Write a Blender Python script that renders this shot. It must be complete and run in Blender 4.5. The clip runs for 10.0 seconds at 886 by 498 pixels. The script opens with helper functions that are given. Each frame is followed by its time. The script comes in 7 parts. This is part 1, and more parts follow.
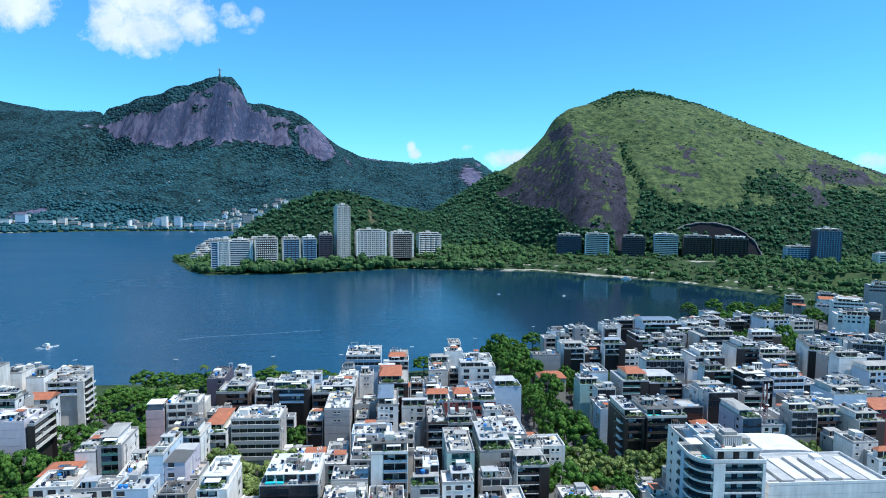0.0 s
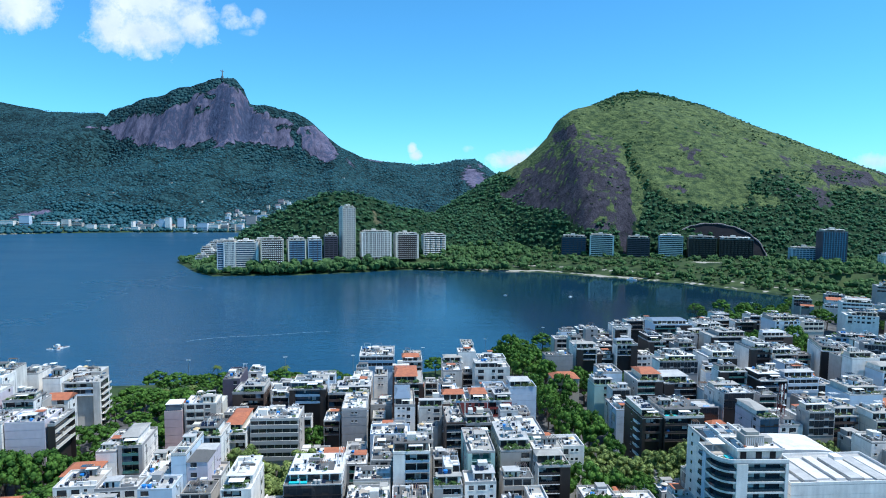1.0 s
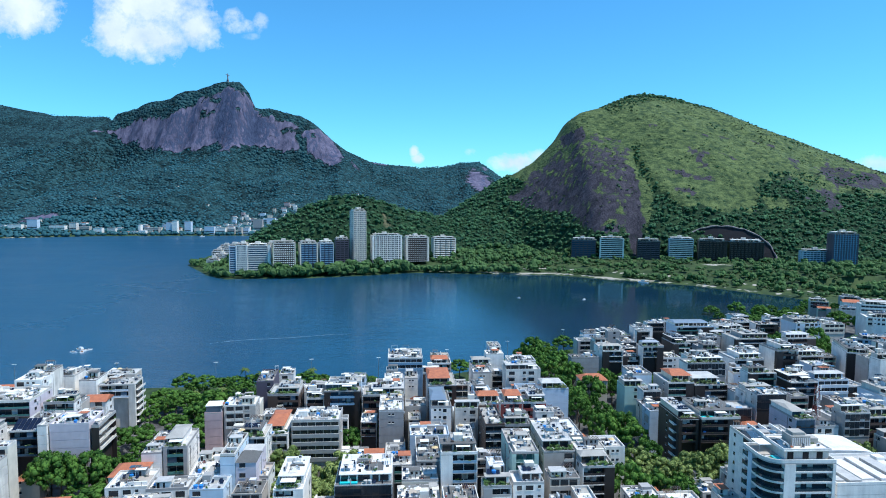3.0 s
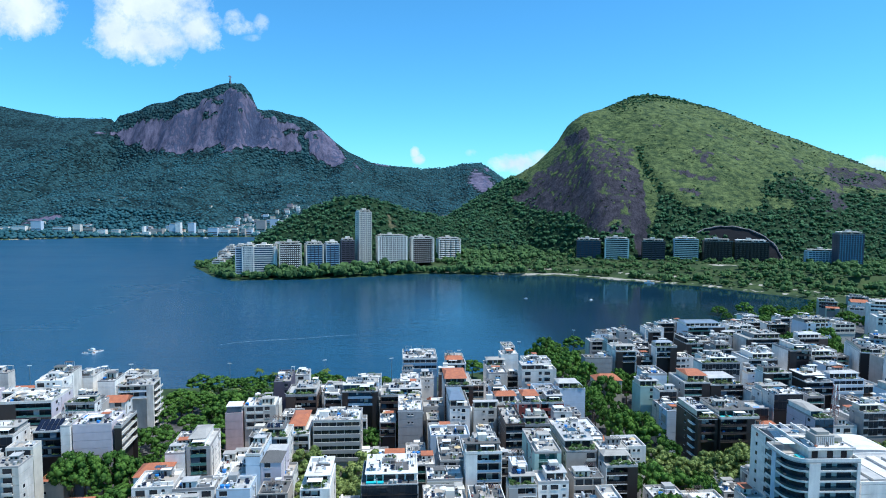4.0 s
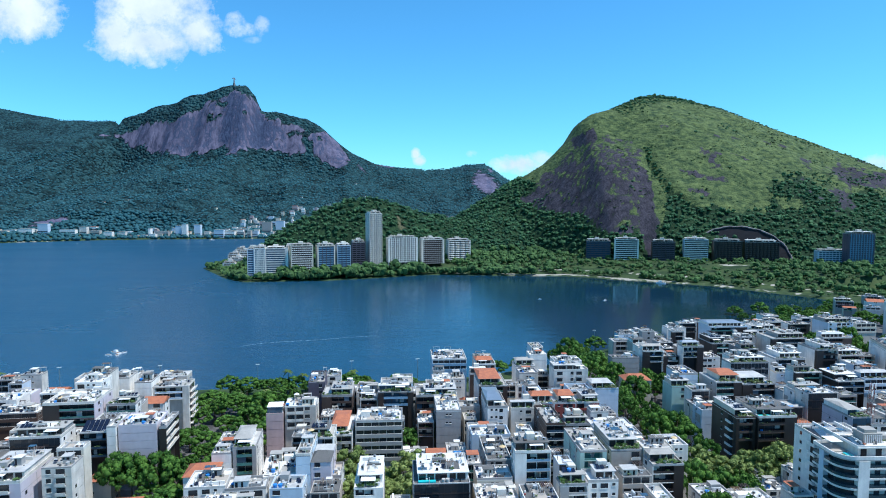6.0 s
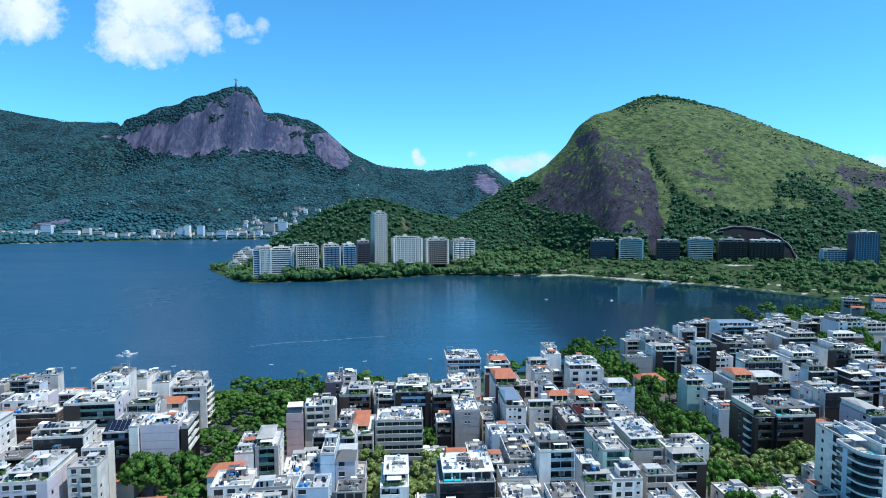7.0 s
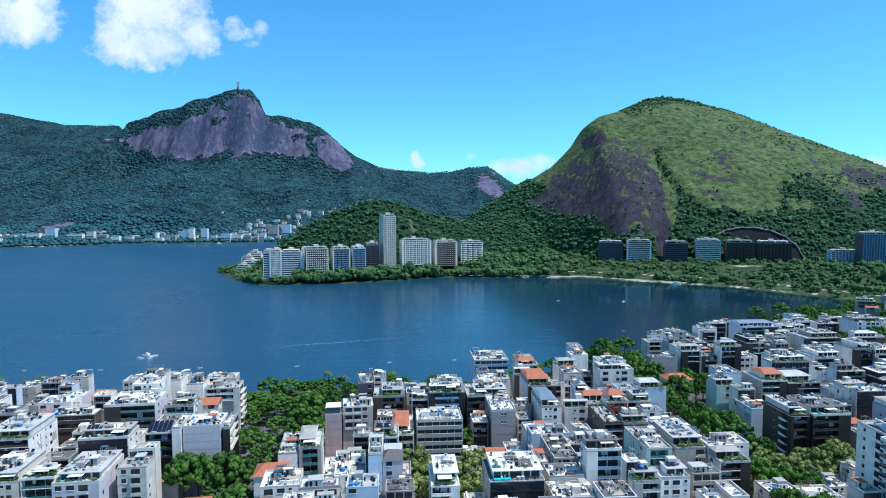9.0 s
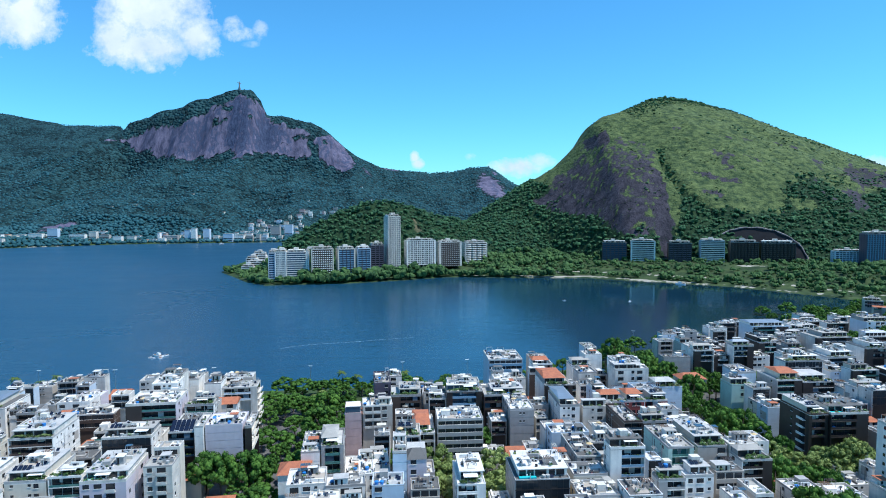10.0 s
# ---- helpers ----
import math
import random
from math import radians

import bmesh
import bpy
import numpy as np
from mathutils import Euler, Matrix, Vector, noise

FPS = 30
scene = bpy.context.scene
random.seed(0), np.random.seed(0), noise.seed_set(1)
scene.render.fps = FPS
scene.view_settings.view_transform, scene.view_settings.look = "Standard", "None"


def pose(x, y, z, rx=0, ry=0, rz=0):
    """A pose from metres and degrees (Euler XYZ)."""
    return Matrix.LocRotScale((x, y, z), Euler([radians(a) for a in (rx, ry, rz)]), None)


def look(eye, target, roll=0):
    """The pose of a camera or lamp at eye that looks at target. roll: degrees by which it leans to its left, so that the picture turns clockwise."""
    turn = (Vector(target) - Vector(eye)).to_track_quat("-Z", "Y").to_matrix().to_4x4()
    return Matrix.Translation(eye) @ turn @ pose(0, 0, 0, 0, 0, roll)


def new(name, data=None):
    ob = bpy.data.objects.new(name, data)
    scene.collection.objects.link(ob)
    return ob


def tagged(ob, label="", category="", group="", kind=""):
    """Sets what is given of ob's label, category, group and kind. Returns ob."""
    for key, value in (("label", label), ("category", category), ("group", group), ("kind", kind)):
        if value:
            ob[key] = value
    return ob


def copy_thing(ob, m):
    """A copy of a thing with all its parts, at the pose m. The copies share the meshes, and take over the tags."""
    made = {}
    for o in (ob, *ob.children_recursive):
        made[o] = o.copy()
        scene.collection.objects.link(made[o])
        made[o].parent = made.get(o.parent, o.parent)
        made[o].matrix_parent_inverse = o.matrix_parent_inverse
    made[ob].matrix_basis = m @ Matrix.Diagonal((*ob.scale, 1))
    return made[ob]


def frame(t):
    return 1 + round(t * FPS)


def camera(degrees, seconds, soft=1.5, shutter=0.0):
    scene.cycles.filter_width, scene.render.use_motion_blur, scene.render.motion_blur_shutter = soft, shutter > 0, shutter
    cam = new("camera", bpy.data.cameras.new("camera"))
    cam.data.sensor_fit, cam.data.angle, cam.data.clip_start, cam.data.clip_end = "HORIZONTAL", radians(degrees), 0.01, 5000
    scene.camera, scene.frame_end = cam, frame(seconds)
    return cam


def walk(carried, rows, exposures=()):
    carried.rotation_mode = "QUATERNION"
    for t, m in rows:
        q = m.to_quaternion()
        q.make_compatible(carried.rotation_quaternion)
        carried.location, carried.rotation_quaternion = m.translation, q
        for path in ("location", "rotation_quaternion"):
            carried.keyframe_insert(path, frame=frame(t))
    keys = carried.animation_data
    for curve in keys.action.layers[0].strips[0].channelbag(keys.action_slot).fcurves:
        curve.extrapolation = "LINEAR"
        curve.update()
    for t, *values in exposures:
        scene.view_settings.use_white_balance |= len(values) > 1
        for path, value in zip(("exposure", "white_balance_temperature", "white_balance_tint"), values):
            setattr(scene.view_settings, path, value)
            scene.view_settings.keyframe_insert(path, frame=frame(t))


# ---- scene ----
cam = camera(71.95, 10.0, soft=1.0)
ROWS = [
    (0, 33.448, 4.554, 107.448, -0.422, -4.774, -0.551),
    (0.5, 30.503, 4.316, 107.343, -0.368, -4.724, -0.537),
    (1, 27.354, 3.944, 107.262, -0.323, -4.666, -0.516),
    (1.5, 24.209, 3.388, 107.230, -0.266, -4.595, -0.503),
    (2, 20.789, 2.819, 107.210, -0.230, -4.513, -0.482),
    (2.5, 17.449, 2.405, 107.195, -0.180, -4.446, -0.456),
    (4, 7.186, 1.030, 107.157, -0.065, -4.309, -0.298),
    (4.5, 3.562, 0.514, 107.200, -0.038, -4.281, -0.236),
    (5, 0.002, 0.001, 107.256, -0.010, -4.258, -0.188),
    (5.5, -3.511, -0.362, 107.251, 0.010, -4.231, -0.141),
    (7, -14.180, -1.516, 107.050, 0.061, -4.139, 0.003),
    (7.5, -17.702, -1.751, 106.917, 0.074, -4.090, 0.037),
    (8, -21.307, -2.084, 106.833, 0.075, -4.035, 0.081),
    (8.5, -24.961, -2.700, 106.816, 0.030, -3.975, 0.140),
    (9, -28.678, -3.250, 106.815, -0.020, -3.945, 0.185),
    (9.5, -32.420, -3.850, 106.797, -0.060, -3.935, 0.215),
    (10, -36.255, -4.383, 106.760, -0.054, -3.925, 0.213),
]
walk(cam, [(t, pose(x, y, z, 90 + pitch, roll, yaw)) for t, x, y, z, yaw, pitch, roll in ROWS],
     [(0.0, 0.14, 5820, 6), (10.0, 0.14, 5820, 6)])

# ---------------------------------------------------------------- light
SUN_ELEV, SUN_AZ = 63.0, -13.0         # height, and turn from +x towards +y
sun_dir = Vector((math.cos(radians(SUN_ELEV)) * math.cos(radians(SUN_AZ)),
                  math.cos(radians(SUN_ELEV)) * math.sin(radians(SUN_AZ)), math.sin(radians(SUN_ELEV))))
sun_data = bpy.data.lights.new("sun", "SUN")
sun_data.energy, sun_data.angle, sun_data.color = 5.0, radians(0.5), (1.0, 0.96, 0.9)
sun = new("sun", sun_data)
sun.matrix_world = look(tuple(sun_dir * 900), (0, 0, 0))

world = bpy.data.worlds.new("sky")
scene.world = world
world.use_nodes = True
wn, wl = world.node_tree.nodes, world.node_tree.links
wn.clear()


def wmath(op, a, b=None, c=None, clamp=False):
    n = wn.new("ShaderNodeMath")
    n.operation, n.use_clamp = op, clamp
    for i, v in enumerate((a, b, c)):
        if v is None:
            continue
        if isinstance(v, (int, float)):
            n.inputs[i].default_value = v
        else:
            wl.new(v, n.inputs[i])
    return n.outputs[0]


sky = wn.new("ShaderNodeTexSky")
sky.sky_type, sky.sun_disc = "NISHITA", False
sky.sun_elevation, sky.sun_rotation = radians(SUN_ELEV), radians(90 - SUN_AZ)
sky.altitude, sky.air_density, sky.dust_density, sky.ozone_density = 50, 1.0, 0.2, 2.0
coords = wn.new("ShaderNodeTexCoord")
sep = wn.new("ShaderNodeSeparateXYZ")
wl.new(coords.outputs["Generated"], sep.inputs[0])
ahead = wmath("MAXIMUM", sep.outputs[1], 0.02)
cu = wmath("DIVIDE", sep.outputs[0], ahead)
cv = wmath("DIVIDE", sep.outputs[2], ahead)
comb = wn.new("ShaderNodeCombineXYZ")
wl.new(cu, comb.inputs[0])
wl.new(cv, comb.inputs[1])


def wnoise(scale, detail, rough=0.6):
    n = wn.new("ShaderNodeTexNoise")
    n.inputs["Scale"].default_value, n.inputs["Detail"].default_value = scale, detail
    n.inputs["Roughness"].default_value = rough
    wl.new(comb.outputs[0], n.inputs["Vector"])
    return n.outputs["Fac"]


puff, fine = wnoise(13.0, 6.0, 0.58), wnoise(46.0, 6.0, 0.68)
wobble = wmath("ADD", wmath("MULTIPLY", wmath("SUBTRACT", puff, 0.5), 1.5), wmath("MULTIPLY", wmath("SUBTRACT", fine, 0.5), 1.0))
cover = None
# clouds: bearing, height, half width, half height, density
CLOUDS = (
    (-0.47, 0.261, 0.104, 0.046, 1.0),
    (-0.465, 0.32, 0.109, 0.069, 1.0),
    (-0.397, 0.276, 0.043, 0.044, 1.0),
    (-0.524, 0.271, 0.046, 0.051, 1.0),
    (-0.676, 0.299, 0.081, 0.05, 1.0),
    (-0.725, 0.311, 0.074, 0.065, 1.0),
    (-0.334, 0.291, 0.018, 0.017, 0.49),
    (-0.323, 0.278, 0.032, 0.011, 0.49),
    (-0.29, 0.284, 0.015, 0.017, 0.45),
    (-0.306, 0.262, 0.015, 0.006, 0.2),
    (-0.372, 0.289, 0.022, 0.008, 0.4),
    (-0.045, 0.081, 0.009, 0.011, 0.85),
    (-0.039, 0.07, 0.013, 0.01, 0.85),
    (0.048, 0.081, 0.011, 0.007, 0.3),
    (0.123, 0.065, 0.048, 0.02, 0.9),
    (0.157, 0.074, 0.028, 0.015, 0.6),
    (0.709, 0.066, 0.037, 0.019, 0.6),
)
for bu, bv, hw, hh, dense in CLOUDS:
    du = wmath("DIVIDE", wmath("SUBTRACT", cu, bu), hw)
    dv = wmath("DIVIDE", wmath("SUBTRACT", cv, bv), hh)
    r = wmath("SQRT", wmath("ADD", wmath("MULTIPLY", du, du), wmath("MULTIPLY", dv, dv)))
    m = wmath("MULTIPLY", wmath("SUBTRACT", wmath("ADD", 0.94, wobble), r), 1.7, clamp=True)
    if dense < 0.5:
        m = wmath("MULTIPLY", m, wmath("MULTIPLY_ADD", fine, 4.0, -1.3, clamp=True))      # thin torn wisps
    m = wmath("MULTIPLY", m, dense)
    cover = m if cover is None else wmath("MAXIMUM", cover, m)
front = wmath("GREATER_THAN", sep.outputs[1], 0.05)
cover = wmath("MULTIPLY", wmath("POWER", cover, 0.8), front, clamp=True)
mixc = wn.new("ShaderNodeMix")
mixc.data_type = "RGBA"
wl.new(cover, mixc.inputs[0])
clear = wn.new("ShaderNodeMix")
clear.data_type, clear.blend_type = "RGBA", "MULTIPLY"
clear.inputs[0].default_value = 1.0
wl.new(sky.outputs[0], clear.inputs[6])
clear.inputs[7].default_value = (0.44, 0.94, 1.16, 1)
wl.new(clear.outputs[2], mixc.inputs[6])
shade = wn.new("ShaderNodeMix")
shade.data_type = "RGBA"
wl.new(wmath("MULTIPLY_ADD", puff, 2.6, -0.75, clamp=True), shade.inputs[0])
shade.inputs[6].default_value, shade.inputs[7].default_value = (3.9, 4.7, 5.7, 1), (6.1, 6.4, 6.8, 1)
wl.new(shade.outputs[2], mixc.inputs[7])
bg = wn.new("ShaderNodeBackground")
bg.inputs["Strength"].default_value = 0.147
wl.new(mixc.outputs[2], bg.inputs["Color"])
wout = wn.new("ShaderNodeOutputWorld")
wl.new(bg.outputs[0], wout.inputs[0])

# ---------------------------------------------------------------- materials
def mat(name, color, rough=0.8, metal=0.0, vary=0.15, scale=0.35, streak=0.0, bump=0.0, fine=6.0, second=None, per_object=0.0):
    """A procedural surface: colour broken by stains at two scales, optional rain streaks, relief and a change from thing to thing."""
    m = bpy.data.materials.new(name)
    m.use_nodes = True
    nt = m.node_tree
    b = nt.nodes["Principled BSDF"]
    b.inputs["Roughness"].default_value, b.inputs["Metallic"].default_value = rough, metal
    geo = nt.nodes.new("ShaderNodeTexCoord")
    n1, n2 = nt.nodes.new("ShaderNodeTexNoise"), nt.nodes.new("ShaderNodeTexNoise")
    n1.inputs["Scale"].default_value, n1.inputs["Detail"].default_value = scale, 5
    n2.inputs["Scale"].default_value, n2.inputs["Detail"].default_value = fine, 3
    nt.links.new(geo.outputs["Object"], n1.inputs["Vector"])
    nt.links.new(geo.outputs["Object"], n2.inputs["Vector"])
    add = nt.nodes.new("ShaderNodeMath")
    add.operation = "MULTIPLY_ADD"
    nt.links.new(n2.outputs["Fac"], add.inputs[0])
    add.inputs[1].default_value = 0.45
    nt.links.new(n1.outputs["Fac"], add.inputs[2])
    fac = add.outputs[0]
    if streak:
        mp = nt.nodes.new("ShaderNodeMapping")
        mp.inputs["Scale"].default_value = (0.8, 0.8, 0.1)
        n3 = nt.nodes.new("ShaderNodeTexNoise")
        n3.inputs["Scale"].default_value, n3.inputs["Detail"].default_value = 1.0, 4
        nt.links.new(geo.outputs["Object"], mp.inputs["Vector"])
        nt.links.new(mp.outputs[0], n3.inputs["Vector"])
        s = nt.nodes.new("ShaderNodeMath")
        s.operation = "MULTIPLY_ADD"
        nt.links.new(n3.outputs["Fac"], s.inputs[0])
        s.inputs[1].default_value = streak
        nt.links.new(fac, s.inputs[2])
        fac = s.outputs[0]
    if per_object:
        info = nt.nodes.new("ShaderNodeObjectInfo")
        s = nt.nodes.new("ShaderNodeMath")
        s.operation = "MULTIPLY_ADD"
        nt.links.new(info.outputs["Random"], s.inputs[0])
        s.inputs[1].default_value = per_object
        nt.links.new(fac, s.inputs[2])
        fac = s.outputs[0]
    ramp = nt.nodes.new("ShaderNodeMapRange")
    span = 0.5 * (1.45 + streak + per_object)
    ramp.inputs["From Min"].default_value, ramp.inputs["From Max"].default_value = span - 0.32 - 0.5 * per_object, span + 0.32 + 0.5 * per_object
    nt.links.new(fac, ramp.inputs["Value"])
    mix = nt.nodes.new("ShaderNodeMix")
    mix.data_type = "RGBA"
    lo = second or tuple(c * (1 - vary) for c in color)
    hi = color if second else tuple(min(1, c * (1 + vary * 0.6)) for c in color)
    mix.inputs[6].default_value, mix.inputs[7].default_value = (*lo, 1), (*hi, 1)
    nt.links.new(ramp.outputs[0], mix.inputs[0])
    nt.links.new(mix.outputs[2], b.inputs["Base Color"])
    if bump:
        bp = nt.nodes.new("ShaderNodeBump")
        bp.inputs["Strength"].default_value, bp.inputs["Distance"].default_value = 0.6, bump
        nt.links.new(fac, bp.inputs["Height"])
        nt.links.new(bp.outputs[0], b.inputs["Normal"])
    return m


M = {
    "white": mat("white_render", (0.82, 0.775, 0.715), 0.8, vary=0.28, scale=0.22, streak=0.65),
    "offwhite": mat("aged_white_render", (0.64, 0.6, 0.54), 0.85, vary=0.34, scale=0.22, streak=0.65),
    "cream": mat("cream_render", (0.62, 0.56, 0.46), 0.85, vary=0.18, streak=0.5),
    "beige": mat("beige_render", (0.44, 0.39, 0.34), 0.85, vary=0.2, streak=0.5),
    "lilac": mat("lilac_render", (0.55, 0.49, 0.53), 0.85, vary=0.14, streak=0.4),
    "pink": mat("pink_mosaic", (0.46, 0.33, 0.32), 0.7, vary=0.18, streak=0.4),
    "grey": mat("grey_concrete", (0.35, 0.335, 0.32), 0.85, vary=0.2, streak=0.5),
    "paleblue": mat("pale_blue_render", (0.52, 0.6, 0.68), 0.8, vary=0.14, streak=0.5),
    "blue": mat("blue_tile", (0.2, 0.33, 0.45), 0.55, vary=0.15, streak=0.3),
    "green": mat("pale_green_render", (0.4, 0.56, 0.5), 0.8, vary=0.14, streak=0.4),
    "yellow": mat("ochre_render", (0.62, 0.45, 0.24), 0.85, vary=0.15, streak=0.4),
    "brown": mat("brown_cladding", (0.085, 0.055, 0.043), 0.6, vary=0.25, streak=0.4),
    "purple": mat("plum_cladding", (0.10, 0.085, 0.115), 0.6, vary=0.2, streak=0.4),
    # dark cladding, also used where a front only lies in shade
    "dark": mat("dark_stone_cladding", (0.034, 0.027, 0.025), 0.45, vary=0.25, streak=0.4),
    "red": mat("red_cladding", (0.27, 0.06, 0.05), 0.7, vary=0.2, streak=0.4),
    "roof_white": mat("white_membrane_roof", (0.83, 0.79, 0.735), 0.75, scale=0.25, fine=1.8, second=(0.46, 0.44, 0.42)),
    "roof_grey": mat("weathered_roof_screed", (0.37, 0.345, 0.31), 0.9, vary=0.32, scale=0.25, fine=2.5),
    "roof_dark": mat("bitumen_roof", (0.12, 0.115, 0.11), 0.9, vary=0.3, scale=0.3, fine=2.5),
    "roof_pale": mat("stained_pale_roof", (0.55, 0.53, 0.5), 0.85, scale=0.3, fine=1.6, second=(0.3, 0.29, 0.28)),
    "tile": mat("terracotta_tile", (0.5, 0.17, 0.075), 0.85, vary=0.4, scale=0.6, fine=4.0, bump=0.05, second=(0.26, 0.085, 0.05)),
    "terrace": mat("terrace_paving", (0.42, 0.36, 0.3), 0.8, vary=0.2),
    "metal": mat("galvanised_metal", (0.5, 0.51, 0.52), 0.4, 0.8, vary=0.15),
    "pipe": mat("painted_steel", (0.55, 0.56, 0.57), 0.5, 0.3, vary=0.12),
    "tank_blue": mat("blue_plastic", (0.03, 0.2, 0.55), 0.45, vary=0.12),
    "solar": mat("solar_cell", (0.015, 0.02, 0.04), 0.15, 0.2, vary=0.2),
    "pool": mat("pool_water", (0.05, 0.5, 0.52), 0.08, vary=0.1),
    "leaf": mat("leaf_green", (0.085, 0.15, 0.028), 0.6, vary=0.5, scale=0.5, fine=3.0, second=(0.03, 0.07, 0.015), per_object=0.5),
    "leaf_light": mat("yellow_green_leaf", (0.17, 0.21, 0.06), 0.6, scale=0.5, fine=3.0, second=(0.06, 0.1, 0.03), per_object=0.4),
    "bark": mat("bark", (0.12, 0.09, 0.07), 0.9, vary=0.3, scale=2.0, bump=0.02),
    "awning": mat("awning_cloth", (0.78, 0.76, 0.72), 0.8, vary=0.08),
    "curtain": mat("pale_blind", (0.5, 0.5, 0.47), 0.8, vary=0.15),
    "wood": mat("timber_deck", (0.2, 0.11, 0.06), 0.7, vary=0.3, scale=1.0),
}


def glass(name, color, rough=0.08):
    m = mat(name, color, rough, vary=0.35, scale=0.5, fine=1.2, per_object=0.5)
    m.node_tree.nodes["Principled BSDF"].inputs["Specular IOR Level"].default_value = 0.6
    return m


M["glass"] = glass("dark_window_glass", (0.025, 0.03, 0.036))
M["glass_blue"] = glass("blue_window_glass", (0.05, 0.09, 0.13))
# paler copy of the window glass, sky light put into its colour
M["glass_pale"] = glass("sky_lit_window_glass", (0.13, 0.18, 0.23))
M["glass_rail"] = glass("smoked_balcony_glass", (0.03, 0.06, 0.075))
# recess: tinted glass made near-black, the balconies' shade in its colour
M["recess"] = mat("shaded_tinted_glazing", (0.016, 0.016, 0.02), 0.35, vary=0.5, scale=0.3, fine=0.6)
M["recess_blue"] = mat("blue_tinted_glazing", (0.026, 0.07, 0.13), 0.3, vary=0.5, scale=0.3, fine=0.6)
for key in ("recess", "recess_blue"):
    M[key].node_tree.nodes["Principled BSDF"].inputs["Specular IOR Level"].default_value = 0.25
M["glass_green"] = glass("green_balcony_glass", (0.08, 0.2, 0.18))

# ---------------------------------------------------------------- mesh helpers
rng = random.Random(7)
GZ = 3.5                                # height of the city's streets above the lagoon


def mesh_of(name, verts, faces, material, smooth=False):
    me = bpy.data.meshes.new(name)
    me.from_pydata(verts, [], faces)
    me.materials.append(material)
    if smooth:
        me.polygons.foreach_set("use_smooth", [True] * len(me.polygons))
    return me


class Shape:
    """Vertices and faces gathered from boxes, tubes and sheets, to become one mesh."""

    def __init__(self):
        self.v, self.f = [], []

    def box(self, x0, x1, y0, y1, z0, z1, taper=0.0):
        n, t = len(self.v), taper
        self.v += [(x0, y0, z0), (x1, y0, z0), (x1, y1, z0), (x0, y1, z0),
                   (x0 + t, y0 + t, z1), (x1 - t, y0 + t, z1), (x1 - t, y1 - t, z1), (x0 + t, y1 - t, z1)]
        self.f += [(n, n + 3, n + 2, n + 1), (n + 4, n + 5, n + 6, n + 7), (n, n + 1, n + 5, n + 4),
                   (n + 1, n + 2, n + 6, n + 5), (n + 2, n + 3, n + 7, n + 6), (n + 3, n, n + 4, n + 7)]
        return self

    def prism(self, ring, z0, z1):
        """An upright prism over a ring of (x, y), counter-clockwise."""
        n, k = len(self.v), len(ring)
        self.v += [(x, y, z0) for x, y in ring] + [(x, y, z1) for x, y in ring]
        self.f += [tuple(range(n + k - 1, n - 1, -1)), tuple(range(n + k, n + 2 * k))]
        self.f += [(n + i, n + (i + 1) % k, n + k + (i + 1) % k, n + k + i) for i in range(k)]
        return self

    def tube(self, x, y, z0, z1, r0, r1=None, k=10):
        r1 = r0 if r1 is None else r1
        n = len(self.v)
        for r, z in ((r0, z0), (r1, z1)):
            self.v += [(x + r * math.cos(2 * math.pi * i / k), y + r * math.sin(2 * math.pi * i / k), z) for i in range(k)]
        self.f += [tuple(range(n + k - 1, n - 1, -1)), tuple(range(n + k, n + 2 * k))]
        self.f += [(n + i, n + (i + 1) % k, n + k + (i + 1) % k, n + k + i) for i in range(k)]
        return self

    def gable(self, x0, x1, y0, y1, z0, z1, hip=0.0):
        n, my = len(self.v), (y0 + y1) / 2
        self.v += [(x0, y0, z0), (x1, y0, z0), (x1, y1, z0), (x0, y1, z0), (x0 + hip, my, z1), (x1 - hip, my, z1)]
        self.f += [(n, n + 1, n + 5, n + 4), (n + 2, n + 3, n + 4, n + 5), (n + 3, n, n + 4), (n + 1, n + 2, n + 5), (n, n + 3, n + 2, n + 1)]
        return self

    def loft(self, rings):
        """One closed skin through rings of equal count."""
        n, k = len(self.v), len(rings[0])
        for ring in rings:
            self.v += ring
        self.f += [tuple(range(n + k - 1, n - 1, -1)), tuple(n + (len(rings) - 1) * k + i for i in range(k))]
        for j in range(len(rings) - 1):
            a, b = n + j * k, n + (j + 1) * k
            self.f += [(a + i, a + (i + 1) % k, b + (i + 1) % k, b + i) for i in range(k)]
        return self

    def rod(self, a, b, r0, r1=None, k=6):
        a, b = Vector(a), Vector(b)
        r1 = r0 if r1 is None else r1
        axis = (b - a).normalized()
        side = axis.cross(Vector((0.3, 0.9, 0.2))).normalized()
        up = axis.cross(side)
        n = len(self.v)
        for p, r in ((a, r0), (b, r1)):
            self.v += [tuple(p + (side * math.cos(2 * math.pi * i / k) + up * math.sin(2 * math.pi * i / k)) * r) for i in range(k)]
        self.f += [tuple(range(n + k - 1, n - 1, -1)), tuple(range(n + k, n + 2 * k))]
        self.f += [(n + i, n + (i + 1) % k, n + k + (i + 1) % k, n + k + i) for i in range(k)]
        return self

    def mesh(self, name, material, smooth=False):
        return mesh_of(name, self.v, self.f, material, smooth)


def part(name, shape, material, parent, label="", smooth=False):
    """Links a shape (or a ready mesh) as ONE mesh object under a thing or a part."""
    ob = new(name, shape if isinstance(shape, bpy.types.Mesh) else shape.mesh(name, material, smooth))
    ob.parent = parent
    if label:
        ob["label"] = label
    return ob


def thing(name, m, label, category, group="", kind=""):
    ob = new(name)
    ob.empty_display_size = 1.0
    ob.matrix_world = m
    return tagged(ob, label, category, group, kind)


